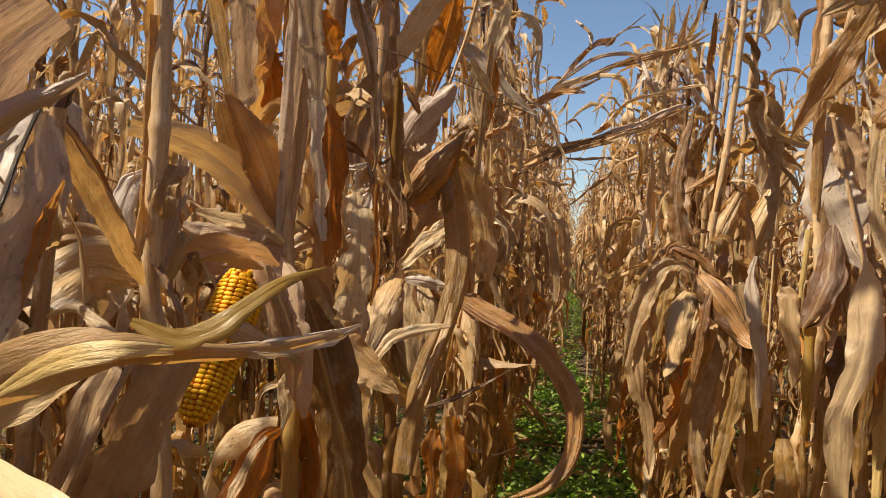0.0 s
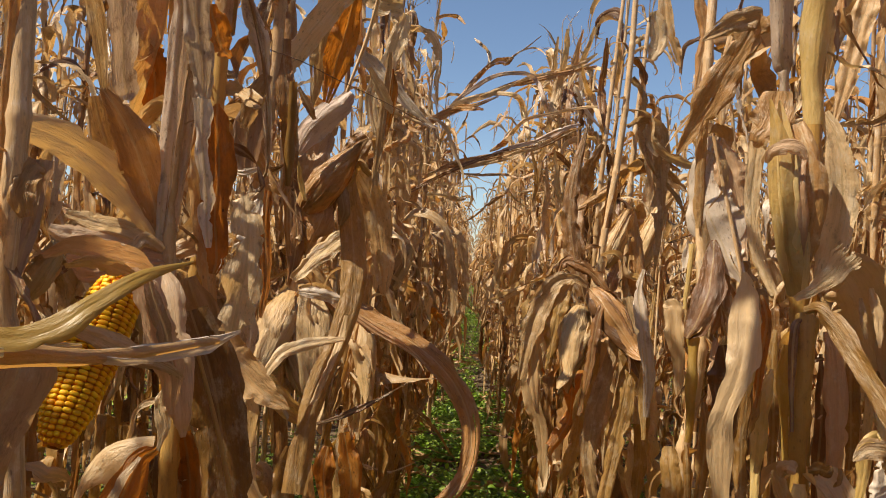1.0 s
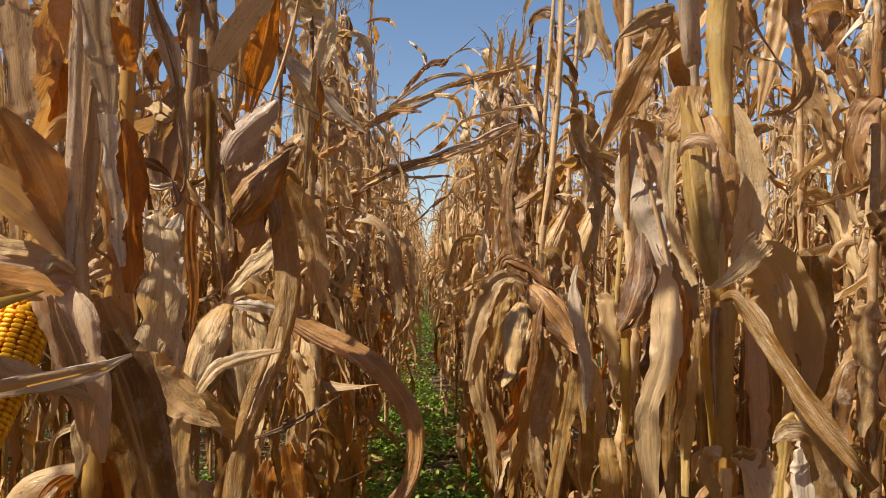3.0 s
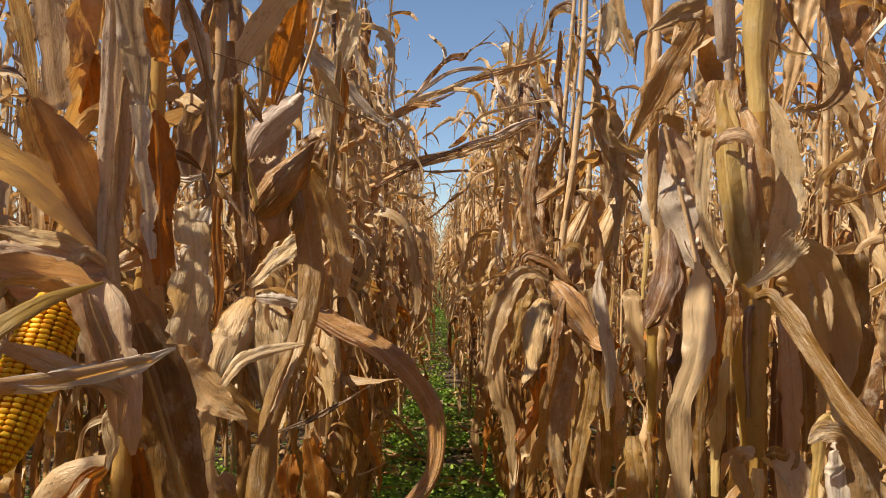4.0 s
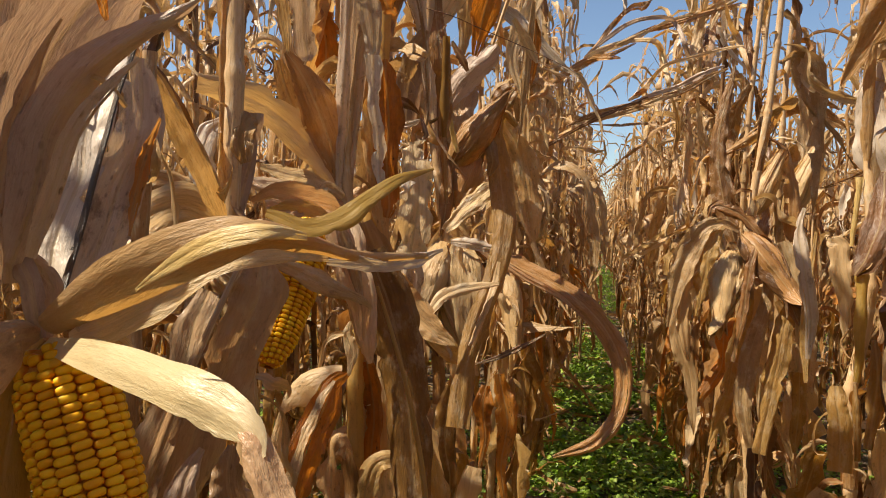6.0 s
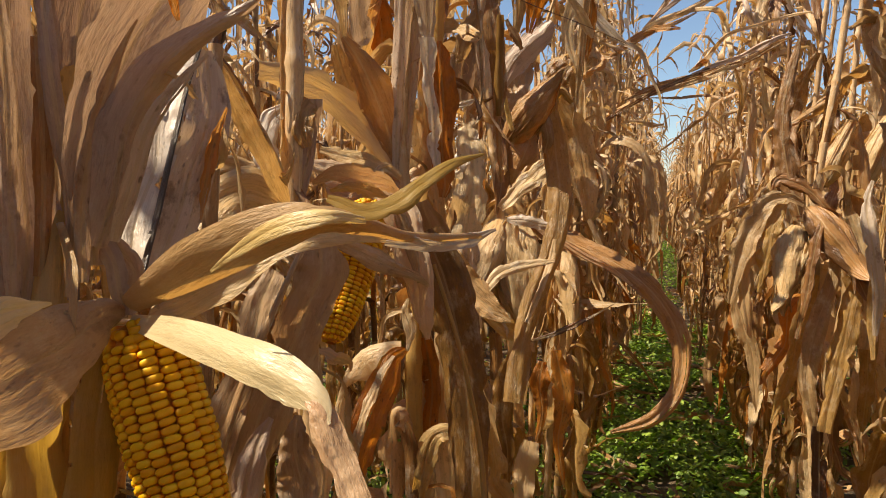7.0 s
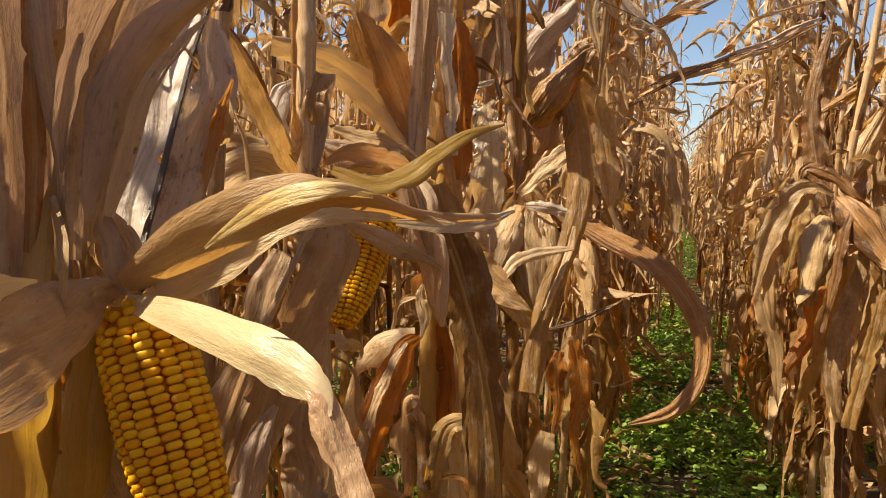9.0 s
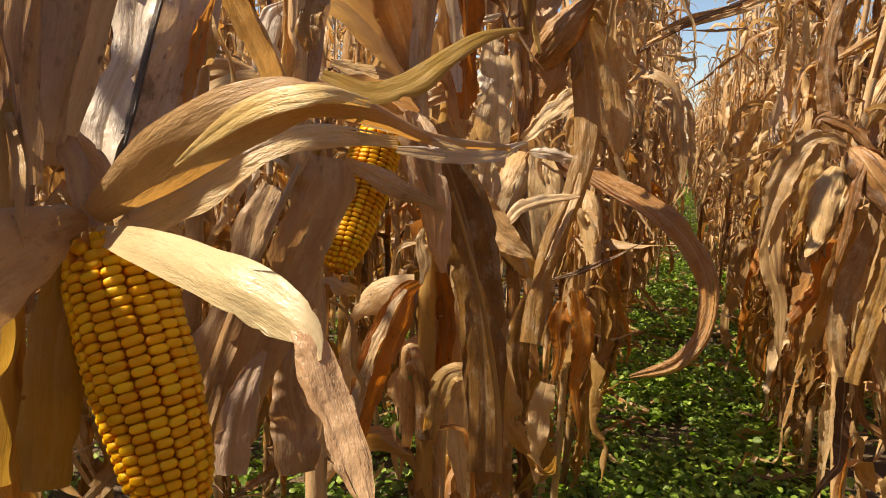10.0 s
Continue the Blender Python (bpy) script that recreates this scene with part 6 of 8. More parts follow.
leaf_on(husk_plant, [(0.5412, 0.9542, 1.186), (0.5505, 0.9592, 1.1234), (0.5515, 0.9637, 1.053), (0.554, 0.9761, 0.9945)], (0.0488, 0.0575, 0.0497, 0.0169), curl=0.7, ruf=0.08, pleat=0.03, seed=313, mat=SHADE_GOLD)
leaf_on(husk_plant, [(0.4914, 0.9187, 1.1634), (0.4966, 0.9155, 1.1409), (0.4995, 0.9127, 1.1173), (0.5001, 0.9107, 1.095)], (0.0046, 0.0139, 0.0123, 0.0031), curl=0.8, ruf=0.15, seed=314, mat=STRAW)
leaf_on(husk_plant, [(0.4799, 0.9189, 1.1511), (0.4829, 0.9163, 1.1246), (0.4857, 0.9134, 1.1036)], (0.0038, 0.0092, 0.0031), curl=0.8, ruf=0.15, name='shred', seed=315, mat=PALE)
leaf_on(husk_plant, [(0.3729, 0.9394, 1.1478), (0.377, 0.9313, 1.1209), (0.3756, 0.9298, 1.0938), (0.3701, 0.9274, 1.0533), (0.3669, 0.9276, 1.0126)], (0.0045, 0.0134, 0.0149, 0.0119, 0.0045), curl=0.9, ruf=0.12, tatter=0, name='shred', seed=316, mat=RUST_GLOW)
leaf_on(husk_plant, [(0.4216, 0.9294, 1.1303), (0.4174, 0.9191, 1.1094), (0.4158, 0.9126, 1.0434), (0.4129, 0.9099, 0.9908), (0.4125, 0.91, 0.9432)], (0.0377, 0.0418, 0.0433, 0.0405, 0.0364), curl=1.9, fold=0, ragged=0.02, ruf=0.02, crumple=0.03, pleat=0.012, label='olive leaf sheath round the stalk', seed=317, mat=OLIVE)
leaf_on(husk_plant, [(0.4151, 0.9264, 1.1222), (0.4055, 0.9188, 1.1091), (0.4032, 0.9143, 1.0561), (0.4032, 0.9086, 0.9908)], (0.006, 0.0119, 0.0104, 0.006), curl=1.2, ruf=0.08, seed=318, mat=DARK)
leaf_on(husk_plant, [(0.384, 0.9012, 0.9487), (0.3873, 0.8961, 0.9346), (0.3937, 0.8918, 0.9102), (0.3975, 0.8879, 0.8859)], (0.0089, 0.0193, 0.0149, 0.006), curl=0.8, ruf=0.12, seed=319, mat=SHADE_GOLD)
leaf_on(husk_plant, [(0.4158, 0.9109, 0.9312), (0.4159, 0.907, 0.8994), (0.4155, 0.9012, 0.8491)], (0.0198, 0.0199, 0.0201), curl=1.6, fold=0, ruf=0.02, seed=320, mat=YELLOW)
leaf_on(husk_plant, [(0.4108, 0.9529, 1.0883), (0.4078, 0.9509, 1.0578), (0.4114, 0.9475, 1.01), (0.4148, 0.9472, 0.9619), (0.4133, 0.9483, 0.9201)], (0.0077, 0.0154, 0.017, 0.0141, 0.0047), curl=1.1, ruf=0.06, seed=321, mat=YOLK)
leaf_on(husk_plant, [(0.4028, 0.969, 1.0552), (0.3943, 0.9672, 1.0199), (0.3911, 0.9712, 0.9765), (0.3895, 0.9723, 0.9322), (0.3877, 0.9685, 0.8781)], (0.0063, 0.0203, 0.0237, 0.0191, 0.0113), curl=1.1, ruf=0.08, seed=322, mat=YELLOW)
leaf_on(husk_plant, [(0.4173, 1.0003, 1.1026), (0.4141, 0.9974, 1.0589), (0.4145, 0.9887, 1.0022), (0.4153, 0.9839, 0.9313)], (0.0081, 0.0177, 0.0193, 0.013), curl=1.1, ruf=0.1, seed=323, mat=SHADE_GOLD)
leaf_on(husk_plant, [(0.3786, 0.9684, 1.0617), (0.3813, 0.9626, 1.0274), (0.3737, 0.9593, 0.9926), (0.3692, 0.964, 0.9563)], (0.0062, 0.0186, 0.017, 0.0063), curl=1.0, ruf=0.2, ragged=0.15, seed=324, mat=SHADE_GOLD)
leaf_on(husk_plant, [(0.4584, 0.9498, 1.1078), (0.4645, 0.9445, 1.0809), (0.4712, 0.9452, 1.0259), (0.4734, 0.9449, 0.9711), (0.4694, 0.9461, 0.9226)], (0.0109, 0.0234, 0.03, 0.0287, 0.0113), curl=(0.9, 1.2), tw=(0, 25), ruf=0.06, pleat=0.03, seed=325, mat=BLUSH)
leaf_on(husk_plant, [(0.4969, 0.9744, 1.0925), (0.4987, 0.968, 1.0438), (0.5024, 0.9679, 0.9876), (0.501, 0.9689, 0.938)], (0.0098, 0.0276, 0.0246, 0.0083), curl=1.1, ruf=0.1, seed=326, mat=SHADE_GOLD)
leaf_on(husk_plant, [(0.4649, 0.9773, 1.0772), (0.4645, 0.9678, 1.0077), (0.4629, 0.9647, 0.938), (0.4591, 0.96, 0.8763)], (0.0081, 0.0177, 0.0195, 0.0115), curl=1.2, ruf=0.08, seed=327, mat=DARK)
leaf_on(husk_plant, [(0.4853, 0.8622, 0.99), (0.4751, 0.8638, 0.998), (0.4643, 0.8617, 0.9882), (0.4628, 0.8628, 0.9655), (0.4605, 0.8668, 0.933), (0.4593, 0.8726, 0.8934)], (0.0059, 0.0192, 0.022, 0.0177, 0.0149, 0.0091), curl=(0.6, 1.2, 0.9), tw=(30, 10, -20), ruf=0.08, label='tan leaf curling over in the sun', seed=328, mat=YELLOW)
leaf_on(husk_plant, [(0.4846, 0.8711, 1.0331), (0.4801, 0.8578, 1.0107), (0.4787, 0.848, 0.9883)], (0.0059, 0.0176, 0.0073), curl=0.8, ruf=0.15, seed=329, mat=YELLOW)
leaf_on(husk_plant, [(0.4866, 0.8666, 0.9865), (0.4847, 0.8558, 0.9619), (0.4859, 0.8527, 0.9321), (0.4899, 0.8543, 0.8887)], (0.009, 0.0327, 0.0403, 0.0379), curl=0.6, ruf=0.1, label='grey mottled leaf', seed=330, mat=GREY)
leaf_on(husk_plant, [(0.505, 0.9435, 1.0546), (0.5051, 0.9373, 1.0147), (0.5033, 0.9399, 0.9664), (0.4977, 0.9402, 0.9116)], (0.0048, 0.0128, 0.0129, 0.0065), curl=1.2, ruf=0.15, name='shred', seed=331, mat=SHADE_GOLD)
leaf_on(husk_plant, [(0.4669, 0.9202, 0.9501), (0.4667, 0.9136, 0.9254), (0.4639, 0.9143, 0.8854)], (0.0063, 0.0219, 0.0237), curl=0.9, ruf=0.15, seed=332, mat=SHADE_GOLD)
leaf_on(husk_plant, [(0.345, 0.9234, 1.1734), (0.347, 0.9172, 1.1547), (0.3449, 0.9117, 1.1281), (0.34, 0.8993, 1.0828), (0.3324, 0.8927, 1.0508), (0.321, 0.8914, 1.0182), (0.3157, 0.8933, 0.9916), (0.318, 0.8941, 0.9525), (0.3255, 0.898, 0.8994)], (0.0058, 0.0217, 0.0316, 0.0313, 0.0283, 0.0283, 0.0327, 0.0288, 0.0147), curl=(0.1, 0.2, 0.1, 0.3), fold=(0.1, 0.3, 0.3, 0.2), tw=(-10, -15, 5, -10), ruf=0.1, ragged=0.14, crumple=0.08, pleat=0.03, label='long pale leaf in full sun', seed=358, mat=STRAW)
leaf_on(husk_plant, [(0.356, 0.922, 1.0537), (0.3523, 0.9172, 1.0141), (0.3486, 0.9158, 0.9743), (0.3486, 0.9098, 0.9293), (0.3508, 0.9062, 0.8843)], (0.0059, 0.0176, 0.0207, 0.0193, 0.0105), curl=1.0, fold=0.2, tw=(20, 10), ruf=0.2, ragged=0.16, crumple=0.1, seed=359, mat=SHADE_GOLD)
leaf_on(husk_plant, [(0.3565, 0.9237, 1.1344), (0.3605, 0.9153, 1.1082), (0.3568, 0.9107, 1.0686), (0.3517, 0.9091, 1.0289)], (0.0044, 0.0102, 0.0102, 0.0036), curl=1.0, ruf=0.12, name='shred', seed=360, mat=YELLOW)
leaf_on(husk_plant, [(0.3872, 0.902, 0.9355), (0.3865, 0.8948, 0.9493), (0.3916, 0.8888, 0.9562), (0.3988, 0.8819, 0.9545)], (0.006, 0.0192, 0.022, 0.0103), curl=0.9, tw=(30, 20), ruf=0.2, ragged=0.15, label='torn tan cuff at the stalk joint', seed=361, mat=STRAW)
leaf_on(husk_plant, [(0.4106, 0.8802, 0.9553), (0.4223, 0.8811, 0.958), (0.4346, 0.8857, 0.9546), (0.4423, 0.8886, 0.9579)], (0.0073, 0.0163, 0.0149, 0.0038), curl=0.5, tw=(-20, -30), ruf=0.2, ragged=0.15, seed=362, mat=SHADE_GOLD)
leaf_on(husk_plant, [(0.452, 0.974, 0.882), (0.433, 0.973, 0.927), (0.409, 0.978, 0.924), (0.399, 0.975, 0.896)], 0.024, curl=0.5, ruf=0.15, seed=99, mat=STRAW)
leaf_on(husk_plant, [(0.51, 0.843, 0.888), (0.49, 0.841, 0.975), (0.458, 0.84, 0.993), (0.441, 0.841, 0.977)], 0.036, curl=0.5, ruf=0.12, seed=100, mat=PALE)

grey_plant = hero('dry corn plant with a dark hanging ear and grey crumpled leaves', [(0.43, 1.27, 0), (0.386, 1.258, 0.807), (0.392, 1.258, 0.903), (0.401, 1.239, 1.074), (0.388, 1.251, 1.33), (0.397, 1.261, 1.652), (0.399, 1.262, 2.1)], r=0.0115, seed=32, strips=18, leaves=3, away=(-1.0, 1.0), span=(0.2, 2.0), skip=((0.85, 1.5),))
leaf_on(grey_plant, [(0.4024, 1.2316, 1.3927), (0.3904, 1.2354, 1.325), (0.4004, 1.2284, 1.2603), (0.4251, 1.2128, 1.2021), (0.443, 1.1963, 1.1631)], (0.0236, 0.0723, 0.0814, 0.05, 0.0114), curl=0.5, fold=-0.1, tw=(-20, -15), ruf=0.14, ragged=0.14, crumple=0.08, label='broad grey-white leaf with a stout midrib', pleat=0.02, seed=301, mat=GREY)
leaf_on(grey_plant, [(0.4093, 1.2301, 1.3888), (0.4289, 1.2265, 1.3392), (0.4419, 1.224, 1.2754), (0.4474, 1.2052, 1.1935)], (0.0138, 0.049, 0.0391, 0.0154), curl=0.5, tw=(20, 20), ruf=0.14, ragged=0.14, seed=302, mat=BLUSH)
stem_on(grey_plant, [(0.3978, 1.2227, 1.391), (0.4109, 1.2206, 1.3326), (0.4242, 1.2143, 1.2742), (0.4359, 1.2035, 1.2111), (0.4429, 1.1909, 1.1579)], (0.0036, 0.0030), STALK, 'stout tan midrib')
# brown husks; DARK also carries the shade that falls on them
leaf_on(grey_plant, [(0.4081, 1.228, 1.2257), (0.4046, 1.2146, 1.1836), (0.3943, 1.2017, 1.1387), (0.3771, 1.1945, 1.096), (0.3641, 1.1962, 1.069)], (0.0136, 0.0421, 0.0586, 0.0563, 0.0131), curl=(1.0, 1.2), tw=(-10, -20), ruf=0.06, label='brown husk drooping from the stalk, darkened as if in shade', pleat=0.03, seed=333, mat=DARK)
leaf_on(grey_plant, [(0.4215, 1.2348, 1.2116), (0.4243, 1.2239, 1.1568), (0.4198, 1.2186, 1.1116), (0.4101, 1.2194, 1.0751)], (0.0098, 0.0252, 0.029, 0.0077), curl=1.1, ruf=0.1, seed=334, mat=DARK)
leaf_on(grey_plant, [(0.3751, 1.2042, 1.0774), (0.375, 1.1964, 1.0497), (0.3725, 1.1903, 0.9974), (0.3708, 1.187, 0.9452), (0.3706, 1.1896, 0.9077)], (0.0246, 0.0283, 0.0283, 0.0246, 0.021), curl=1.8, fold=0, ragged=0.02, ruf=0.02, crumple=0.02, pleat=0.015, label='olive-yellow sheath under the drooping husk', seed=335, mat=YOLK)
leaf_on(grey_plant, [(0.4086, 1.2034, 1.0676), (0.413, 1.1939, 1.0404), (0.4107, 1.1903, 1.0073), (0.4016, 1.1923, 0.968)], (0.0076, 0.0285, 0.0304, 0.0095), curl=0.9, ruf=0.1, seed=336, mat=BLUSH)
leaf_on(grey_plant, [(0.3782, 1.2427, 1.2182), (0.376, 1.239, 1.183), (0.3716, 1.2398, 1.1368), (0.3702, 1.2392, 1.111)], (0.0117, 0.0136, 0.0116, 0.0078), curl=1.4, ruf=0.03, seed=337, mat=YELLOW)
leaf_on(grey_plant, [(0.3493, 1.2865, 1.1154), (0.3592, 1.2733, 1.1106), (0.3662, 1.2687, 1.0695), (0.3737, 1.2721, 1.0221), (0.3788, 1.2729, 0.9654)], (0.01, 0.0318, 0.0338, 0.026, 0.0101), curl=(0.5, 0.9), ruf=0.2, ragged=0.12, label='small sunlit torn leaf', seed=338, mat=STRAW)
leaf_on(grey_plant, [(0.3442, 1.195, 0.8986), (0.346, 1.1861, 0.8657), (0.3496, 1.1835, 0.8228), (0.3491, 1.1779, 0.7724)], (0.0191, 0.0381, 0.0423, 0.0388), curl=1.0, ruf=0.12, seed=339, mat=SHADE_GOLD)
leaf_on(grey_plant, [(0.3688, 1.1893, 0.9042), (0.3697, 1.1778, 0.8601), (0.3727, 1.1774, 0.7908)], (0.0114, 0.0153, 0.0155), curl=1.5, fold=0, ruf=0.03, seed=340, mat=SHADE_GOLD)
leaf_on(grey_plant, [(0.3878, 1.1765, 0.974), (0.3909, 1.1674, 0.9326), (0.3883, 1.1668, 0.881), (0.3809, 1.1606, 0.814)], (0.0075, 0.0244, 0.0265, 0.0153), curl=1.1, ruf=0.12, seed=341, mat=SHADE_GOLD)
leaf_on(grey_plant, [(0.3316, 1.3641, 1.1721), (0.3224, 1.3553, 1.1314), (0.3302, 1.3393, 1.0622), (0.3432, 1.3373, 0.9829), (0.3404, 1.3363, 0.9133)], (0.0084, 0.023, 0.027, 0.023, 0.0084), curl=1.0, ruf=0.25, ragged=0.2, seed=342, mat=GREY)
leaf_on(grey_plant, [(0.3585, 1.388, 1.1311), (0.3488, 1.375, 1.0491), (0.3404, 1.3669, 0.9681), (0.3442, 1.3573, 0.8686)], (0.0065, 0.0171, 0.0193, 0.0086), curl=1.2, ruf=0.2, name='shred', seed=343, mat=SHADE_GOLD)
leaf_on(grey_plant, [(0.423, 1.123, 1.556), (0.405, 1.145, 1.51), (0.37, 1.178, 1.429), (0.334, 1.211, 1.352)], 0.055, curl=0.44, ruf=0.15, ragged=0.22, seed=106, mat=LEAF)
leaf_on(grey_plant, [(0.428, 1.123, 1.556), (0.398, 1.124, 1.546), (0.368, 1.125, 1.532), (0.341, 1.126, 1.512)], 0.036, curl=0.6, ruf=0.15, seed=108, mat=PALE)
leaf_on(grey_plant, [(0.412, 1.228, 1.412), (0.409, 1.226, 1.477), (0.415, 1.224, 1.543), (0.424, 1.222, 1.6)], 0.03, curl=1.4, kind='strap', seed=109, mat=STALK)
leaf_on(grey_plant, [(0.384, 1.234, 1.243), (0.381, 1.231, 1.327), (0.382, 1.229, 1.393), (0.385, 1.227, 1.458)], 0.036, curl=1.5, kind='strap', ruf=0.04, crumple=0.04, seed=111, mat=HUSK)
leaf_on(grey_plant, [(0.388, 1.32, 1.664), (0.404, 1.322, 1.593), (0.4, 1.324, 1.532), (0.396, 1.327, 1.461)], 0.03, curl=1.2, seed=113, mat=DARK)
leaf_on(grey_plant, [(0.4, 1.139, 1.066), (0.414, 1.141, 0.998), (0.411, 1.144, 0.912), (0.408, 1.147, 0.826)], 0.06, curl=0.44, kind='strap', seed=114, mat=DARK)

drooping_plant = hero('dry corn plant with ears hanging from a broken dark shank', [(0.42, 1.9, 0), (0.358, 1.905, 0.609), (0.346, 1.894, 0.956), (0.336, 1.889, 1.115), (0.38, 1.908, 1.452), (0.402, 1.918, 1.752), (0.407, 1.92, 2.1)], r=0.012, seed=33, strips=18, leaves=5, away=(-1.0, 1.0), span=(0.2, 1.6))
closed_ear(drooping_plant, (0.3084, 1.7851, 1.1155), (0.4012, 1.6967, 0.9855), 0.031, seed=12, leaves=7, label='dark husked ear drooping to the side', mat=DARK, flare=1.2)
closed_ear(drooping_plant, (0.288, 1.7864, 1.0744), (0.2523, 1.7146, 0.92), 0.030, seed=13, leaves=7, label='pale husked ear hanging down', mat=HUSK, flare=0.9)
leaf_on(drooping_plant, [(0.3003, 1.7867, 1.1287), (0.2618, 1.7825, 1.1441), (0.2186, 1.7772, 1.1244), (0.1852, 1.7775, 1.059), (0.1624, 1.7722, 0.9782), (0.1481, 1.7723, 0.8974)], (0.0165, 0.0246, 0.0381, 0.0462, 0.0435, 0.0137), curl=0.5, fold=0.5, ruf=0.2, ragged=0.2, label='pale broad leaf', seed=303, mat=PALE)
leaf_on(drooping_plant, [(0.2685, 1.7916, 1.1414), (0.2377, 1.7736, 1.0874), (0.223, 1.7695, 1.0069), (0.2115, 1.7712, 0.9261)], (0.0138, 0.0381, 0.0408, 0.0137), curl=0.9, ruf=0.3, ragged=0.25, seed=304, mat=SHADE_GOLD)
leaf_on(drooping_plant, [(0.2156, 1.7973, 1.1128), (0.1891, 1.7852, 1.0315), (0.1824, 1.7738, 0.9249), (0.1972, 1.7644, 0.8201)], (0.011, 0.0301, 0.0356, 0.0138), curl=0.9, ruf=0.3, ragged=0.2, seed=305, mat=STRAW)
leaf_on(drooping_plant, [(0.3245, 1.7206, 1.0922), (0.3109, 1.7084, 1.0281), (0.2986, 1.7003, 0.9388), (0.2822, 1.6956, 0.8369)], (0.0106, 0.0264, 0.0264, 0.0106), curl=0.9, ruf=0.3, ragged=0.2, seed=306, mat=DARK)
leaf_on(drooping_plant, [(0.351, 1.7981, 1.116), (0.2973, 1.808, 1.1691), (0.2501, 1.8144, 1.1845), (0.2373, 1.8159, 1.1539)], (0.0195, 0.0334, 0.0362, 0.0139), curl=1.0, ruf=0.35, ragged=0.3, seed=307, mat=DARK)
leaf_on(drooping_plant, [(0.3182, 1.7632, 1.1165), (0.3452, 1.7459, 1.0651), (0.3785, 1.7264, 1.0282), (0.4177, 1.7125, 0.9764)], (0.019, 0.0352, 0.0323, 0.0108), curl=0.9, ruf=0.3, ragged=0.2, seed=308, mat=DARK)
leaf_on(drooping_plant, [(0.3724, 1.7915, 1.0627), (0.3586, 1.7639, 0.9578), (0.3281, 1.7431, 0.8546), (0.3153, 1.7302, 0.7396), (0.3286, 1.7201, 0.6392)], (0.0195, 0.0413, 0.0465, 0.0358, 0.0195), curl=0.8, fold=0.2, ruf=0.12, seed=309, mat=PALE)
leaf_on(drooping_plant, [(0.4075, 1.7369, 0.9888), (0.3892, 1.7265, 0.8855), (0.3691, 1.7174, 0.7704), (0.3464, 1.7039, 0.6323)], (0.019, 0.0544, 0.0492, 0.036), curl=1.0, ruf=0.15, ragged=0.15, seed=310, mat=SHADE_GOLD)
leaf_on(drooping_plant, [(0.305, 1.87, 1.101), (0.273, 1.887, 1.23), (0.263, 1.903, 1.347), (0.301, 1.926, 1.543)], 0.055, curl=0.2, fold=-0.15, kind='leaf', ruf=0.15, label='long brown leaf rising from the ear shank', seed=117, mat=LEAF)
leaf_on(drooping_plant, [(0.401, 1.843, 0.963), (0.452, 1.845, 0.879), (0.461, 1.849, 0.739), (0.455, 1.854, 0.598)], 0.05, curl=0.5, kind='strap', seed=119, mat=SHADE_GOLD)
leaf_on(drooping_plant, [(0.367, 1.893, 0.985), (0.333, 1.898, 0.84), (0.342, 1.903, 0.696), (0.359, 1.907, 0.552)], 0.05, curl=0.5, seed=120, mat=STRAW)
leaf_on(drooping_plant, [(0.335, 1.784, 0.969), (0.303, 1.788, 0.86), (0.291, 1.792, 0.751), (0.252, 1.797, 0.615)], 0.04, curl=0.3, kind='strap', ruf=0.3, ragged=0.2, seed=121, mat=SHADE_GOLD)
leaf_on(drooping_plant, [(0.406, 1.838, 1.104), (0.433, 1.831, 1.021), (0.456, 1.834, 0.909), (0.451, 1.838, 0.797)], 0.05, curl=0.2, kind='torn', ruf=0.3, ragged=0.22, seed=122, mat=PALE)
leaf_on(drooping_plant, [(0.22, 1.946, 0.978), (0.191, 1.95, 0.859), (0.223, 1.953, 0.74), (0.24, 1.958, 0.592)], 0.05, curl=0.5, seed=124, mat=STRAW)

slim_plant = hero('slender dry corn plant with bare upper joints', [(0.45, 2.659, 0), (0.459, 2.646, 0.865), (0.454, 2.612, 1.291), (0.465, 2.602, 1.607), (0.502, 2.583, 2.158)], r=0.0125, seed=34, strips=18, leaves=6, away=(-0.8, 0.8), span=(0.2, 1.3))
leaf_on(slim_plant, [(-0.3507, 2.5901, 1.6781), (-0.3053, 2.6293, 1.6685), (-0.2582, 2.6673, 1.6601), (-0.1996, 2.6171, 1.6315), (-0.1437, 2.6445, 1.672), (-0.0539, 2.6693, 1.7236), (0.0079, 2.6083, 1.7278), (0.0837, 2.63, 1.7661)], (0.0123, 0.0249, 0.0272, 0.0225, 0.0249, 0.023, 0.0184, 0.0062), fold=0.3, label='long dry leaf bent across the aisle', curl=0.9, ruf=0.25, ragged=0.15, seed=365, mat=LEAF)
leaf_on(slim_plant, [(-0.1979, 2.5978, 1.626), (-0.1485, 2.6238, 1.672), (-0.0736, 2.649, 1.719), (-0.0017, 2.5911, 1.7119), (0.0323, 2.6214, 1.7148)], (0.0102, 0.0206, 0.0249, 0.0183, 0.0062), curl=0.9, ruf=0.25, ragged=0.15, seed=366, mat=DARK)
leaf_on(slim_plant, [(-0.1934, 2.6363, 1.6411), (-0.1146, 2.6611, 1.7004), (-0.0343, 2.6842, 1.7519), (0.0372, 2.6209, 1.7633), (0.1075, 2.6416, 1.8016), (0.1405, 2.6657, 1.8244)], (0.0083, 0.0209, 0.0253, 0.0248, 0.0167, 0.0063), fold=0.3, curl=0.9, ruf=0.25, ragged=0.15, seed=367, mat=PALE)
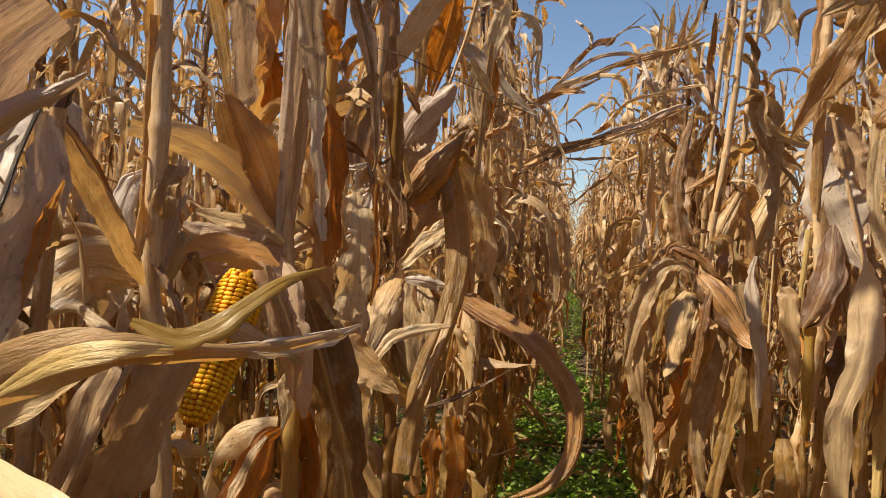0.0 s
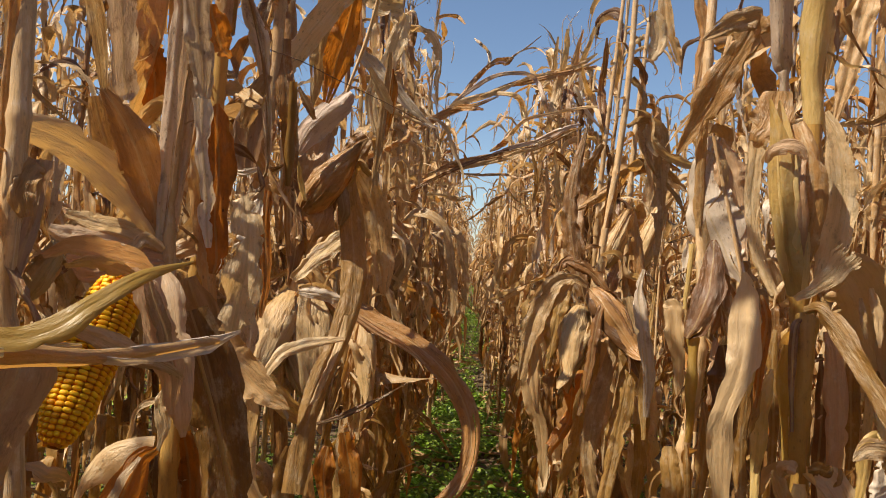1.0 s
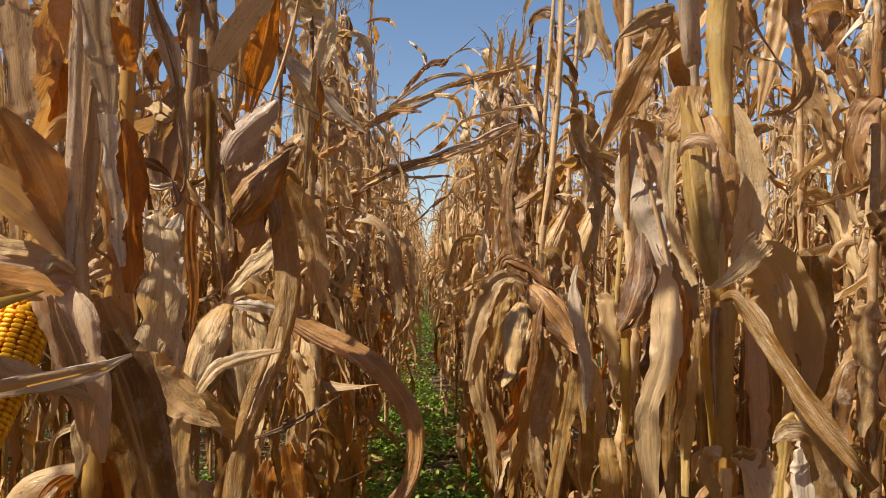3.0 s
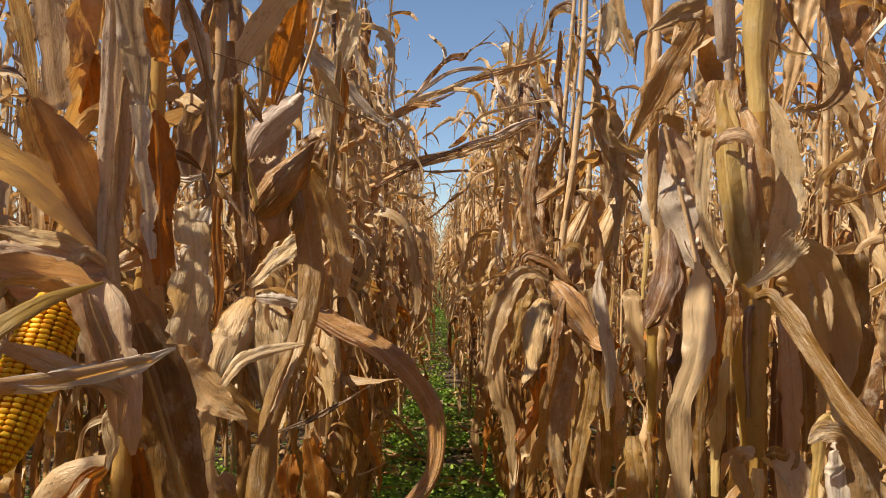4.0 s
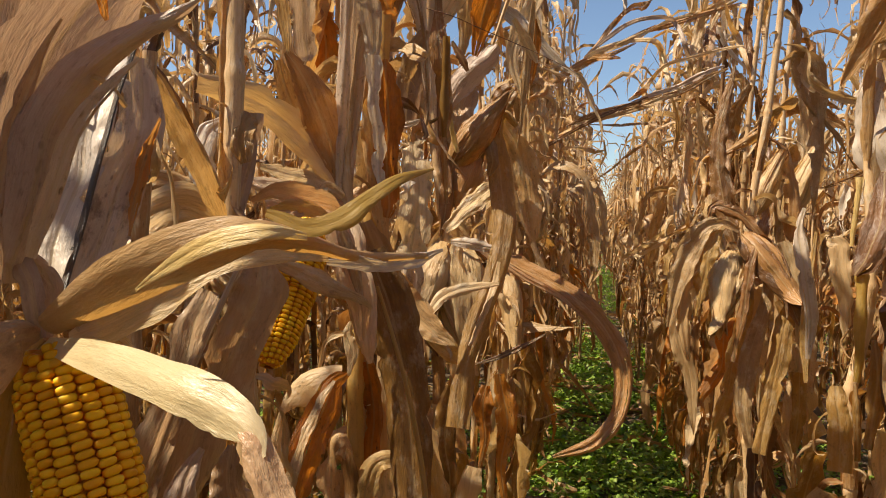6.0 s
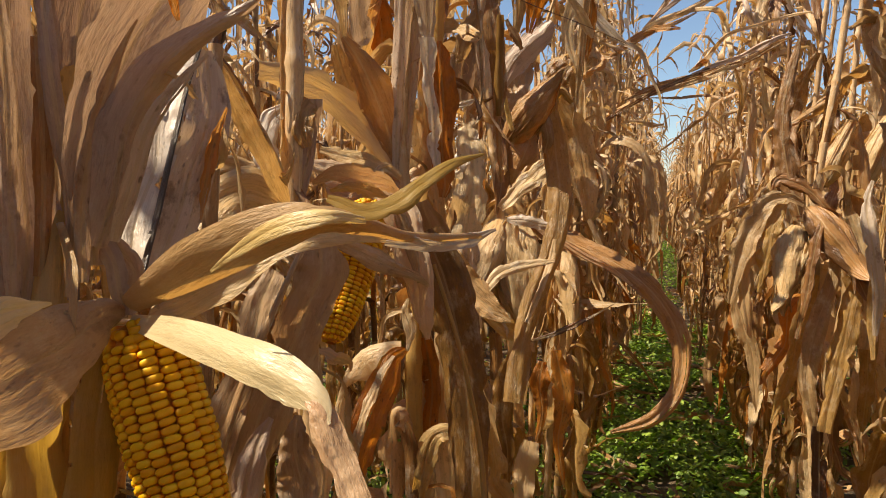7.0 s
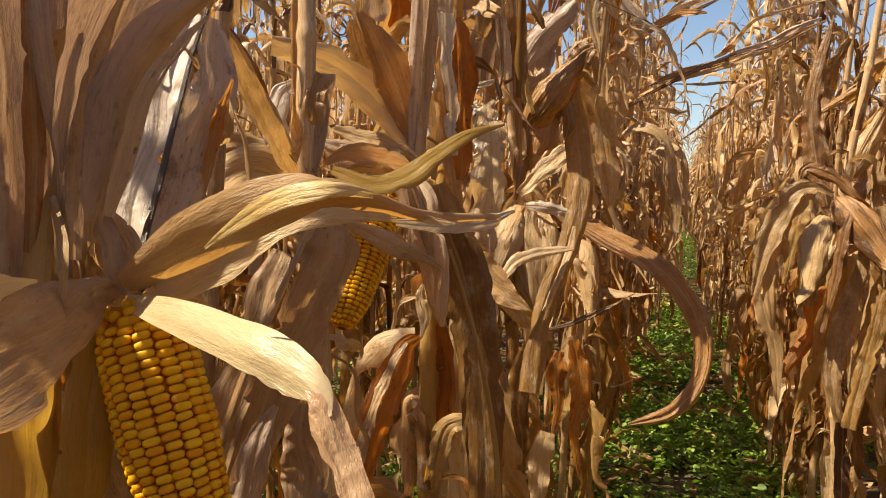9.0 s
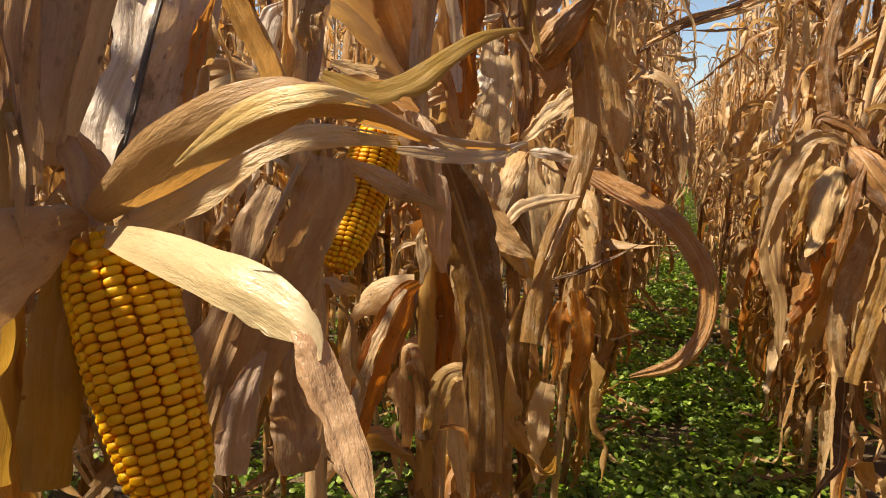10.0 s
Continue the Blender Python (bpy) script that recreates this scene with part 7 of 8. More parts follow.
leaf_on(slim_plant, [(-0.082, 2.6454, 1.7344), (-0.0224, 2.6657, 1.7891), (0.0422, 2.6847, 1.8401), (0.1017, 2.62, 1.8467), (0.1794, 2.6452, 1.8565), (0.2187, 2.6778, 1.8409), (0.245, 2.6322, 1.765), (0.2699, 2.6714, 1.7169), (0.2867, 2.7088, 1.6749)], (0.0083, 0.0189, 0.0191, 0.0187, 0.021, 0.0191, 0.0166, 0.0168, 0.0064), label='arching brown leaf', curl=0.9, ruf=0.25, ragged=0.15, seed=368, mat=UMBER)
leaf_on(slim_plant, [(-0.0912, 2.5888, 1.71), (-0.0207, 2.6135, 1.7486), (0.0593, 2.638, 1.7777), (0.1259, 2.5782, 1.7627), (0.1636, 2.611, 1.7469), (0.183, 2.65, 1.7029), (0.1956, 2.6021, 1.6294), (0.2009, 2.6388, 1.5915)], (0.0081, 0.0206, 0.0229, 0.0244, 0.0247, 0.0249, 0.0183, 0.0062), fold=0.2, label='pale leaf arching over and hanging', curl=0.9, ruf=0.25, ragged=0.15, seed=369, mat=PALE)
leaf_on(slim_plant, [(0.1095, 2.5633, 1.763), (0.1505, 2.5935, 1.7587), (0.1732, 2.6302, 1.727), (0.1836, 2.5817, 1.6613)], (0.004, 0.0123, 0.0124, 0.0061), ruf=0.3, name='shred', curl=0.9, ragged=0.15, seed=370, mat=CREAM)
leaf_on(slim_plant, [(0.0595, 2.6746, 1.7965), (0.1336, 2.6956, 1.8296), (0.1824, 2.7209, 1.8429), (0.2491, 2.6531, 1.8473), (0.3414, 2.6671, 1.8768), (0.4339, 2.678, 1.9057)], (0.0063, 0.0192, 0.0259, 0.0211, 0.0192, 0.0086), curl=0.9, ruf=0.25, ragged=0.15, seed=371, mat=DARK)
leaf_on(slim_plant, [(0.1372, 2.6853, 1.8292), (0.2017, 2.7051, 1.86), (0.2858, 2.7235, 1.8827), (0.3686, 2.6469, 1.9002), (0.4298, 2.6569, 1.9447)], (0.0064, 0.0193, 0.0261, 0.0213, 0.0086), curl=0.9, ruf=0.25, ragged=0.15, seed=372, mat=LEAF)
leaf_on(slim_plant, [(0.2118, 2.6977, 1.8458), (0.2958, 2.7159, 1.8684), (0.3794, 2.7275, 1.9061), (0.4487, 2.6477, 1.93)], (0.0064, 0.0173, 0.0175, 0.0064), curl=0.9, ruf=0.25, ragged=0.15, seed=373, mat=PALE)
leaf_on(slim_plant, [(-0.0918, 2.6858, 1.7348), (-0.0357, 2.7044, 1.798), (0.0045, 2.7215, 1.8572), (0.0411, 2.6542, 1.8773), (0.0777, 2.6774, 1.9048), (0.1071, 2.7045, 1.9169), (0.1294, 2.6427, 1.9121)], (0.0063, 0.0192, 0.0237, 0.019, 0.0256, 0.0302, 0.0084), label='dark withered leaf with a frayed tip', curl=0.9, ruf=0.25, ragged=0.15, seed=374, mat=DARK)
leaf_on(slim_plant, [(0.0978, 2.6512, 1.8855), (0.1343, 2.6692, 1.9279), (0.1757, 2.6883, 1.9629), (0.2227, 2.6152, 1.986)], (0.0042, 0.0085, 0.0065, 0.0032), name='shred', curl=0.9, ruf=0.25, ragged=0.15, seed=375, mat=TASSEL)
leaf_on(slim_plant, [(0.114, 2.6636, 1.9137), (0.1672, 2.6814, 1.9525), (0.2139, 2.7052, 1.9685), (0.2472, 2.6517, 1.9285), (0.2673, 2.6877, 1.9061)], (0.0043, 0.0064, 0.0065, 0.0043, 0.0032), name='shred', curl=0.9, ruf=0.25, ragged=0.15, seed=376, mat=STALK)
leaf_on(slim_plant, [(0.0331, 2.6563, 1.8696), (0.0447, 2.6768, 1.9083), (0.0358, 2.6969, 1.9471), (0.0108, 2.6327, 1.9523), (-0.0143, 2.6555, 1.9794)], (0.0063, 0.0128, 0.0151, 0.0169, 0.0064), curl=0.9, ruf=0.25, ragged=0.15, seed=377, mat=GREY)
leaf_on(slim_plant, [(-0.2933, 2.5227, 1.3151), (-0.2397, 2.5551, 1.3772), (-0.1645, 2.5871, 1.4332), (-0.0639, 2.5272, 1.4795), (0.0322, 2.5529, 1.5276), (0.13, 2.5752, 1.5682)], (0.0078, 0.0158, 0.018, 0.0156, 0.0158, 0.01), label='long dark leaf hanging across the aisle', curl=0.9, ruf=0.25, ragged=0.15, seed=378, mat=DARK)
leaf_on(slim_plant, [(-0.1426, 2.5445, 1.4684), (-0.0465, 2.5739, 1.5133), (0.0521, 2.6017, 1.5389), (0.1481, 2.536, 1.5546), (0.2459, 2.5549, 1.5866), (0.3246, 2.5693, 1.6337), (0.3728, 2.4988, 1.6485)], (0.0079, 0.0239, 0.0282, 0.0236, 0.0199, 0.0181, 0.0079), fold=0.3, label='bundle of dry leaves across the aisle', curl=0.9, ruf=0.25, ragged=0.15, seed=379, mat=LEAF)
leaf_on(slim_plant, [(-0.1103, 2.5256, 1.4745), (-0.026, 2.5566, 1.4956), (0.072, 2.5833, 1.5247), (0.1663, 2.5153, 1.5517), (0.2253, 2.538, 1.5757)], (0.0059, 0.0198, 0.024, 0.0195, 0.0059), fold=0.3, curl=0.9, ruf=0.25, ragged=0.15, seed=380, mat=PALE)
leaf_on(slim_plant, [(0.071, 2.5596, 1.5489), (0.1498, 2.5824, 1.5815), (0.2298, 2.6031, 1.6102), (0.3005, 2.5303, 1.6378), (0.3678, 2.5476, 1.6656)], (0.006, 0.0181, 0.0224, 0.0199, 0.008), curl=0.9, ruf=0.25, ragged=0.15, seed=381, mat=UMBER)
leaf_on(slim_plant, [(0.0632, 2.5783, 1.5595), (0.1068, 2.6026, 1.592), (0.1426, 2.6234, 1.6404), (0.1816, 2.5542, 1.6717), (0.2647, 2.5727, 1.7004), (0.364, 2.5864, 1.7286), (0.4199, 2.5177, 1.7223)], (0.008, 0.0243, 0.0225, 0.016, 0.0121, 0.0123, 0.006), curl=0.9, ruf=0.25, ragged=0.15, seed=382, mat=LEAF)
leaf_on(slim_plant, [(0.082, 2.5459, 1.5706), (0.102, 2.5731, 1.5871), (0.1264, 2.6006, 1.6)], (0.0059, 0.02, 0.0061), curl=0.9, ruf=0.25, ragged=0.15, seed=383, mat=RUST_GLOW)
leaf_on(slim_plant, [(-0.0637, 2.5282, 1.4718), (0.0334, 2.56, 1.4736), (0.1127, 2.5878, 1.4824), (0.1728, 2.5268, 1.4645)], (0.0039, 0.0099, 0.01, 0.0039), name='shred', curl=0.9, ruf=0.25, ragged=0.15, seed=384, mat=STALK)
leaf_on(slim_plant, [(-0.1411, 2.4923, 1.3893), (-0.0968, 2.5249, 1.3931), (-0.0431, 2.558, 1.3834), (-0.0107, 2.4988, 1.3809)], (0.0058, 0.0156, 0.0158, 0.0038), curl=0.9, ruf=0.25, ragged=0.15, seed=385, mat=PALE)
leaf_on(slim_plant, [(-0.0294, 2.6119, 1.5992), (0.002, 2.6393, 1.6206), (0.0227, 2.673, 1.6021), (0.0315, 2.6175, 1.569)], (0.0041, 0.0082, 0.0062, 0.003), name='shred', curl=0.9, ruf=0.25, ragged=0.15, seed=386, mat=DARK)
leaf_on(slim_plant, [(0.3122, 2.5992, 2.01), (0.316, 2.6528, 1.9379), (0.3006, 2.7147, 1.8305), (0.2789, 2.6804, 1.7189), (0.272, 2.7238, 1.6566)], (0.0084, 0.0299, 0.0345, 0.0274, 0.0085), label='pale leaf hanging at the upper stalk', curl=0.9, ruf=0.25, ragged=0.15, seed=387, mat=PALE)
leaf_on(slim_plant, [(0.3694, 2.6119, 2.0149), (0.3583, 2.6674, 1.9427), (0.351, 2.7239, 1.8545), (0.3417, 2.6935, 1.7226), (0.3578, 2.7403, 1.6274)], (0.0064, 0.0258, 0.0282, 0.0213, 0.0064), curl=0.9, ruf=0.25, ragged=0.15, seed=388, mat=BLUSH)
leaf_on(slim_plant, [(0.4021, 2.5658, 2.012), (0.3913, 2.6168, 1.9565), (0.3678, 2.6696, 1.8942), (0.3287, 2.6345, 1.8072)], (0.0063, 0.0212, 0.0214, 0.0084), curl=0.9, ruf=0.25, ragged=0.15, seed=389, mat=PALE)
leaf_on(slim_plant, [(0.3598, 2.5498, 1.877), (0.3827, 2.5929, 1.8218), (0.4173, 2.6314, 1.7715), (0.4434, 2.5846, 1.682), (0.4633, 2.6242, 1.6178)], (0.0061, 0.0186, 0.0209, 0.0164, 0.0062), curl=0.9, ruf=0.25, ragged=0.15, seed=390, mat=LEAF)
leaf_on(slim_plant, [(0.4436, 2.5521, 1.9688), (0.4508, 2.6072, 1.8863), (0.4536, 2.6607, 1.7992), (0.4627, 2.6265, 1.6624), (0.4751, 2.6669, 1.5967)], (0.0083, 0.0294, 0.0298, 0.0166, 0.0063), curl=0.9, ruf=0.25, ragged=0.15, seed=391, mat=DARK)
leaf_on(slim_plant, [(0.4885, 2.5642, 1.9732), (0.5038, 2.6159, 1.8975), (0.503, 2.6676, 1.822), (0.4996, 2.6208, 1.7583)], (0.0084, 0.0233, 0.0193, 0.0063), curl=0.9, ruf=0.25, ragged=0.15, seed=392, mat=LEAF)
leaf_on(slim_plant, [(0.2859, 2.6483, 1.9972), (0.2845, 2.7, 1.9305), (0.2962, 2.7541, 1.8402), (0.3113, 2.7166, 1.7268), (0.3053, 2.7624, 1.6513)], (0.0064, 0.0195, 0.0197, 0.015, 0.0065), curl=0.9, ruf=0.25, ragged=0.15, seed=393, mat=PALE)
leaf_on(slim_plant, [(0.4272, 2.431, 1.5806), (0.399, 2.4774, 1.5084), (0.3809, 2.5213, 1.4176), (0.3613, 2.4723, 1.2992), (0.364, 2.5053, 1.2053)], (0.0153, 0.0465, 0.0589, 0.0536, 0.0194), curl=0.7, label='brown leaf hanging below a joint', ruf=0.25, ragged=0.15, seed=394, mat=LEAF)
leaf_on(slim_plant, [(0.4417, 2.4292, 1.5768), (0.4691, 2.4682, 1.4896), (0.4965, 2.504, 1.3991), (0.4849, 2.4521, 1.3008)], (0.0077, 0.031, 0.0353, 0.0115), curl=0.9, ruf=0.25, ragged=0.15, seed=395, mat=DARK)
leaf_on(slim_plant, [(0.2899, 2.6022, 1.5832), (0.3084, 2.6441, 1.4888), (0.3304, 2.6802, 1.4115), (0.3452, 2.6122, 1.4657)], (0.0061, 0.0247, 0.0249, 0.0081), curl=0.9, ruf=0.25, ragged=0.15, seed=396, mat=PALE)
leaf_on(slim_plant, [(0.207, 2.6093, 1.5828), (0.2364, 2.6508, 1.4883), (0.2336, 2.6913, 1.3899), (0.2476, 2.6365, 1.2848)], (0.0061, 0.0206, 0.0249, 0.0081), curl=0.9, ruf=0.25, ragged=0.15, seed=397, mat=LEAF)
leaf_on(slim_plant, [(0.2656, 2.6304, 1.5469), (0.2803, 2.6736, 1.4304), (0.2743, 2.7134, 1.3093), (0.2838, 2.6557, 1.1848)], (0.0061, 0.0207, 0.0209, 0.0082), curl=0.9, ruf=0.25, ragged=0.15, seed=398, mat=BLUSH)
leaf_on(slim_plant, [(-0.124, 2.1294, 1.8674), (-0.0931, 2.1567, 1.8869), (-0.0613, 2.1875, 1.8944), (-0.0357, 2.1373, 1.858)], (0.0052, 0.0139, 0.0141, 0.0034), curl=0.9, ruf=0.25, ragged=0.15, seed=399, mat=LEAF)
leaf_on(slim_plant, [(-0.1044, 2.1326, 1.8621), (-0.0979, 2.1693, 1.8477), (-0.1012, 2.2045, 1.8351), (-0.1042, 2.1506, 1.8052)], (0.0052, 0.0174, 0.0141, 0.0034), curl=0.9, ruf=0.25, ragged=0.15, seed=400, mat=LEAF)

jointed_plant = hero('slender dry corn plant with open husks at mid height', [(0.495, 2.342, 0), (0.505, 2.341, 0.975), (0.504, 2.332, 1.262), (0.51, 2.343, 1.553), (0.537, 2.339, 1.955)], r=0.0125, seed=35, strips=18, leaves=6, away=(-0.8, 0.8), span=(0.2, 1.3))
closed_ear(jointed_plant, (0.503, 2.235, 1.164), (0.58, 2.227, 1.371), 0.03, seed=15, leaves=6, label='half-open upright husk')
closed_ear(jointed_plant, (0.42, 2.256, 1.18), (0.495, 2.289, 1.349), 0.03, seed=16, leaves=6, label='half-open upright husk')
leaf_on(jointed_plant, [(0.551, 2.338, 1.991), (0.57, 2.34, 1.919), (0.562, 2.342, 1.864), (0.535, 2.343, 1.827)], 0.06, curl=0.44, seed=125, mat=PALE)
leaf_on(jointed_plant, [(0.593, 2.404, 2.091), (0.608, 2.407, 1.979), (0.643, 2.41, 1.886), (0.662, 2.411, 1.839)], 0.05, curl=0.44, seed=126, mat=LEAF)
leaf_on(jointed_plant, [(0.515, 2.324, 1.513), (0.588, 2.324, 1.479), (0.642, 2.324, 1.452), (0.678, 2.324, 1.426)], 0.05, curl=0.44, seed=127, mat=LEAF)
leaf_on(slim_plant, [(0.356, 3.63, 1.415), (0.266, 3.738, 1.218), (0.231, 3.848, 0.951), (0.256, 3.85, 0.863)], 0.06, curl=0.5, seed=135, mat=LEAF)
leaf_on(slim_plant, [(0.389, 4.052, 0.69), (0.302, 4.083, 0.401), (0.251, 4.071, 0.197), (0.303, 4.027, 0.014), (0.455, 4.002, -0.099)], 0.055, curl=0.44, ruf=0.1, label='pale leaf curling above the weeds', seed=136, mat=STRAW)

back_plant = hero('yellowed dry corn plant with long crinkled leaves', [(1.118, 2.04, 0), (1.106, 2.03, 1.01), (1.089, 2.022, 1.275), (1.082, 2.013, 1.557), (1.072, 2.003, 1.853), (1.068, 2, 2.1)], r=0.013, seed=41, leaves=4, away=(-1, 1.2), span=(0.3, 1.3), strips=5)
leaf_on(back_plant, [(1.058, 1.986, 1.769), (1.088, 1.97, 1.641), (1.143, 1.964, 1.503), (1.178, 1.967, 1.381), (1.198, 1.97, 1.26)], 0.055, ruf=0.2, kind='strap', label='long pale crinkled leaf', seed=137, mat=PALE)
leaf_on(back_plant, [(1.104, 1.998, 2.01), (1.134, 1.983, 1.847), (1.185, 1.976, 1.706), (1.235, 1.971, 1.536)], 0.075, ruf=0.2, seed=138, mat=DARK)
leaf_on(back_plant, [(1.042, 1.999, 1.993), (1.02, 2.004, 1.852), (0.991, 2.009, 1.712), (0.962, 2.014, 1.571)], 0.065, ruf=0.2, seed=139, mat=LEAF)
leaf_on(back_plant, [(1.154, 2.004, 1.807), (1.216, 2.001, 1.855), (1.278, 2, 1.84), (1.342, 2.001, 1.794)], 0.05, ruf=0.2, seed=140, mat=PALE)
leaf_on(back_plant, [(1.066, 2.02, 1.353), (1.129, 2.018, 1.37), (1.192, 2.018, 1.332), (1.255, 2.019, 1.278)], 0.06, ruf=0.2, seed=141, mat=HUSK)
leaf_on(back_plant, [(1.04, 1.925, 1.211), (1.093, 1.926, 1.138), (1.138, 1.926, 1.109), (1.197, 1.925, 1.117)], 0.05, ruf=0.2, seed=142, mat=LEAF)

edge_plant = hero('pale dry corn plant with torn leaves', [(0.991, 1.548, 0), (0.989, 1.541, 0.724), (0.979, 1.53, 1.055), (0.981, 1.524, 1.242), (0.981, 1.512, 1.617), (0.979, 1.506, 2.1)], r=0.013, seed=42, leaves=4, away=(-1, 1.2), span=(0.3, 1.6), strips=6)
leaf_on(edge_plant, [(0.969, 1.509, 1.102), (0.952, 1.511, 1.056), (0.959, 1.514, 0.964), (0.949, 1.518, 0.825)], 0.06, ruf=0.2, kind='strap', seed=143, mat=PALE)
leaf_on(edge_plant, [(0.969, 1.496, 1.519), (0.94, 1.497, 1.484), (0.924, 1.5, 1.402), (0.942, 1.502, 1.333)], 0.05, ruf=0.2, seed=144, mat=DARK)
leaf_on(edge_plant, [(0.966, 1.503, 1.287), (1.001, 1.504, 1.242), (1.014, 1.507, 1.149), (1.004, 1.51, 1.057)], 0.06, ruf=0.2, seed=145, mat=LEAF)
leaf_on(rust_plant, [(-0.235, 0.84, 1.228), (-0.224, 0.83, 1.187), (-0.224, 0.821, 1.138), (-0.231, 0.821, 1.077)], 0.036, curl=0.3, kind='torn', ruf=0.25, ragged=0.25, label='rotten mottled leaf', seed=152, mat=PALE)
leaf_on(twin_plant, [(-0.297, 0.989, 1.056), (-0.281, 0.99, 1.019), (-0.243, 0.992, 0.983), (-0.206, 0.993, 0.961)], 0.05, curl=0.3, kind='leaf', ruf=0.15, seed=154, mat=LEAF)
leaf_on(ear_plant, [(-0.324, 0.837, 1.501), (-0.305, 0.839, 1.414), (-0.297, 0.841, 1.364), (-0.293, 0.842, 1.314)], 0.034, curl=0.3, kind='strap', ruf=0.25, ragged=0.2, seed=164, mat=PALE)
leaf_on(twin_plant, [(-0.237, 1.33, 1.696), (-0.196, 1.33, 1.651), (-0.167, 1.331, 1.626), (-0.129, 1.33, 1.622)], 0.055, curl=0.4, kind='torn', ruf=0.3, ragged=0.2, seed=168, mat=PALE)
leaf_on(twin_plant, [(-0.186, 1.389, 1.39), (-0.217, 1.39, 1.348), (-0.242, 1.393, 1.294), (-0.244, 1.395, 1.231)], 0.05, curl=0.4, kind='leaf', ruf=0.2, seed=169, mat=LEAF)
leaf_on(twin_plant, [(-0.153, 1.628, 1.705), (-0.183, 1.632, 1.605), (-0.219, 1.635, 1.517), (-0.199, 1.638, 1.417)], 0.045, curl=0.4, kind='leaf', ruf=0.3, seed=170, mat=PALE)
leaf_on(twin_plant, [(-0.245, 1.533, 1.6), (-0.185, 1.534, 1.543), (-0.114, 1.535, 1.473), (-0.067, 1.535, 1.439)], 0.03, curl=0.6, kind='leaf', ruf=0.3, seed=171, mat=GREY)

# the row carried on out of view, added to shade the near plants
for i, y in enumerate((0.10, -0.07, -0.25, -0.43)):
    shade_plant = hero("unseen dry corn plant added for its shade on the near plants", [(-0.36, y, 0), (-0.37, y + 0.005, 1.0), (-0.385, y, 2.15)], r=0.012, seed=60 + i, leaves=4, away=(2.3, 3.9), span=(1.6, 2.1), reach=0.6, strips=0, shreds=0)
    if y == 0.10:
        # unseen leaf added to keep the sun off the near ear
        leaf_on(shade_plant, [(-0.375, 0.11, 1.25), (-0.405, 0.19, 1.27), (-0.414, 0.26, 1.21), (-0.412, 0.30, 1.12), (-0.40, 0.33, 1.0)], (0.02, 0.03, 0.040, 0.036, 0.012), curl=0.3, seed=190, mat=UMBER)

# ---- the rows of corn round the aisle ----
PLAIN = "dry tan corn plant with hanging withered leaves and closed ears"
rng = random.Random(11)
STOCK = [raise_plant(100 + i, PLAIN, height=rng.uniform(1.95, 2.25), ear=1 + (i % 3 == 0), reach=0.9) for i in range(9)]
SLIM = [raise_plant(140 + i, "dry corn plant with short leaves drooping close to its stalk", height=2.0, ear=1, reach=0.5) for i in range(2)]
used = set()


def stand(stock, k, x, y, turn, lean=(0, 0)):
    """Puts a plant of the stock at a place; the first use moves the plant itself."""
    ob = stock[k % len(stock)]
    m = pose(x, y, 0.0, lean[0], lean[1], turn)
    if ob.name in used:
        return copy_thing(ob, m)
    used.add(ob.name)
    ob.matrix_basis = m
    return ob


count = 0
for row, first, last in ((ROW_L, 1.93, 5.2), (ROW_R, 2.75, 5.2), (ROW_L - GAP, 0.0, 3.6), (ROW_R + GAP, 0.2, 4.2), (ROW_L - 2 * GAP, 0.3, 3.0), (ROW_R + 2 * GAP, 0.8, 3.6)):
    y = first
    while y < last:
        stand(STOCK, count * 5 + rng.randrange(3), row + rng.gauss(0, 0.025), y, rng.uniform(0, 360), (rng.gauss(0, 2.0), rng.gauss(0, 2.0)))
        count += 1
        y += rng.uniform(0.14, 0.21)
for i, y in enumerate((-0.12, -0.32, -0.5, -0.7, -0.9)):
    if y < -0.6:
        stand(SLIM, i, ROW_L - 0.04, y, 80 + i * 40)
    stand(SLIM, i + 1, ROW_R + 0.04, y + 0.2, 30 + i * 70)

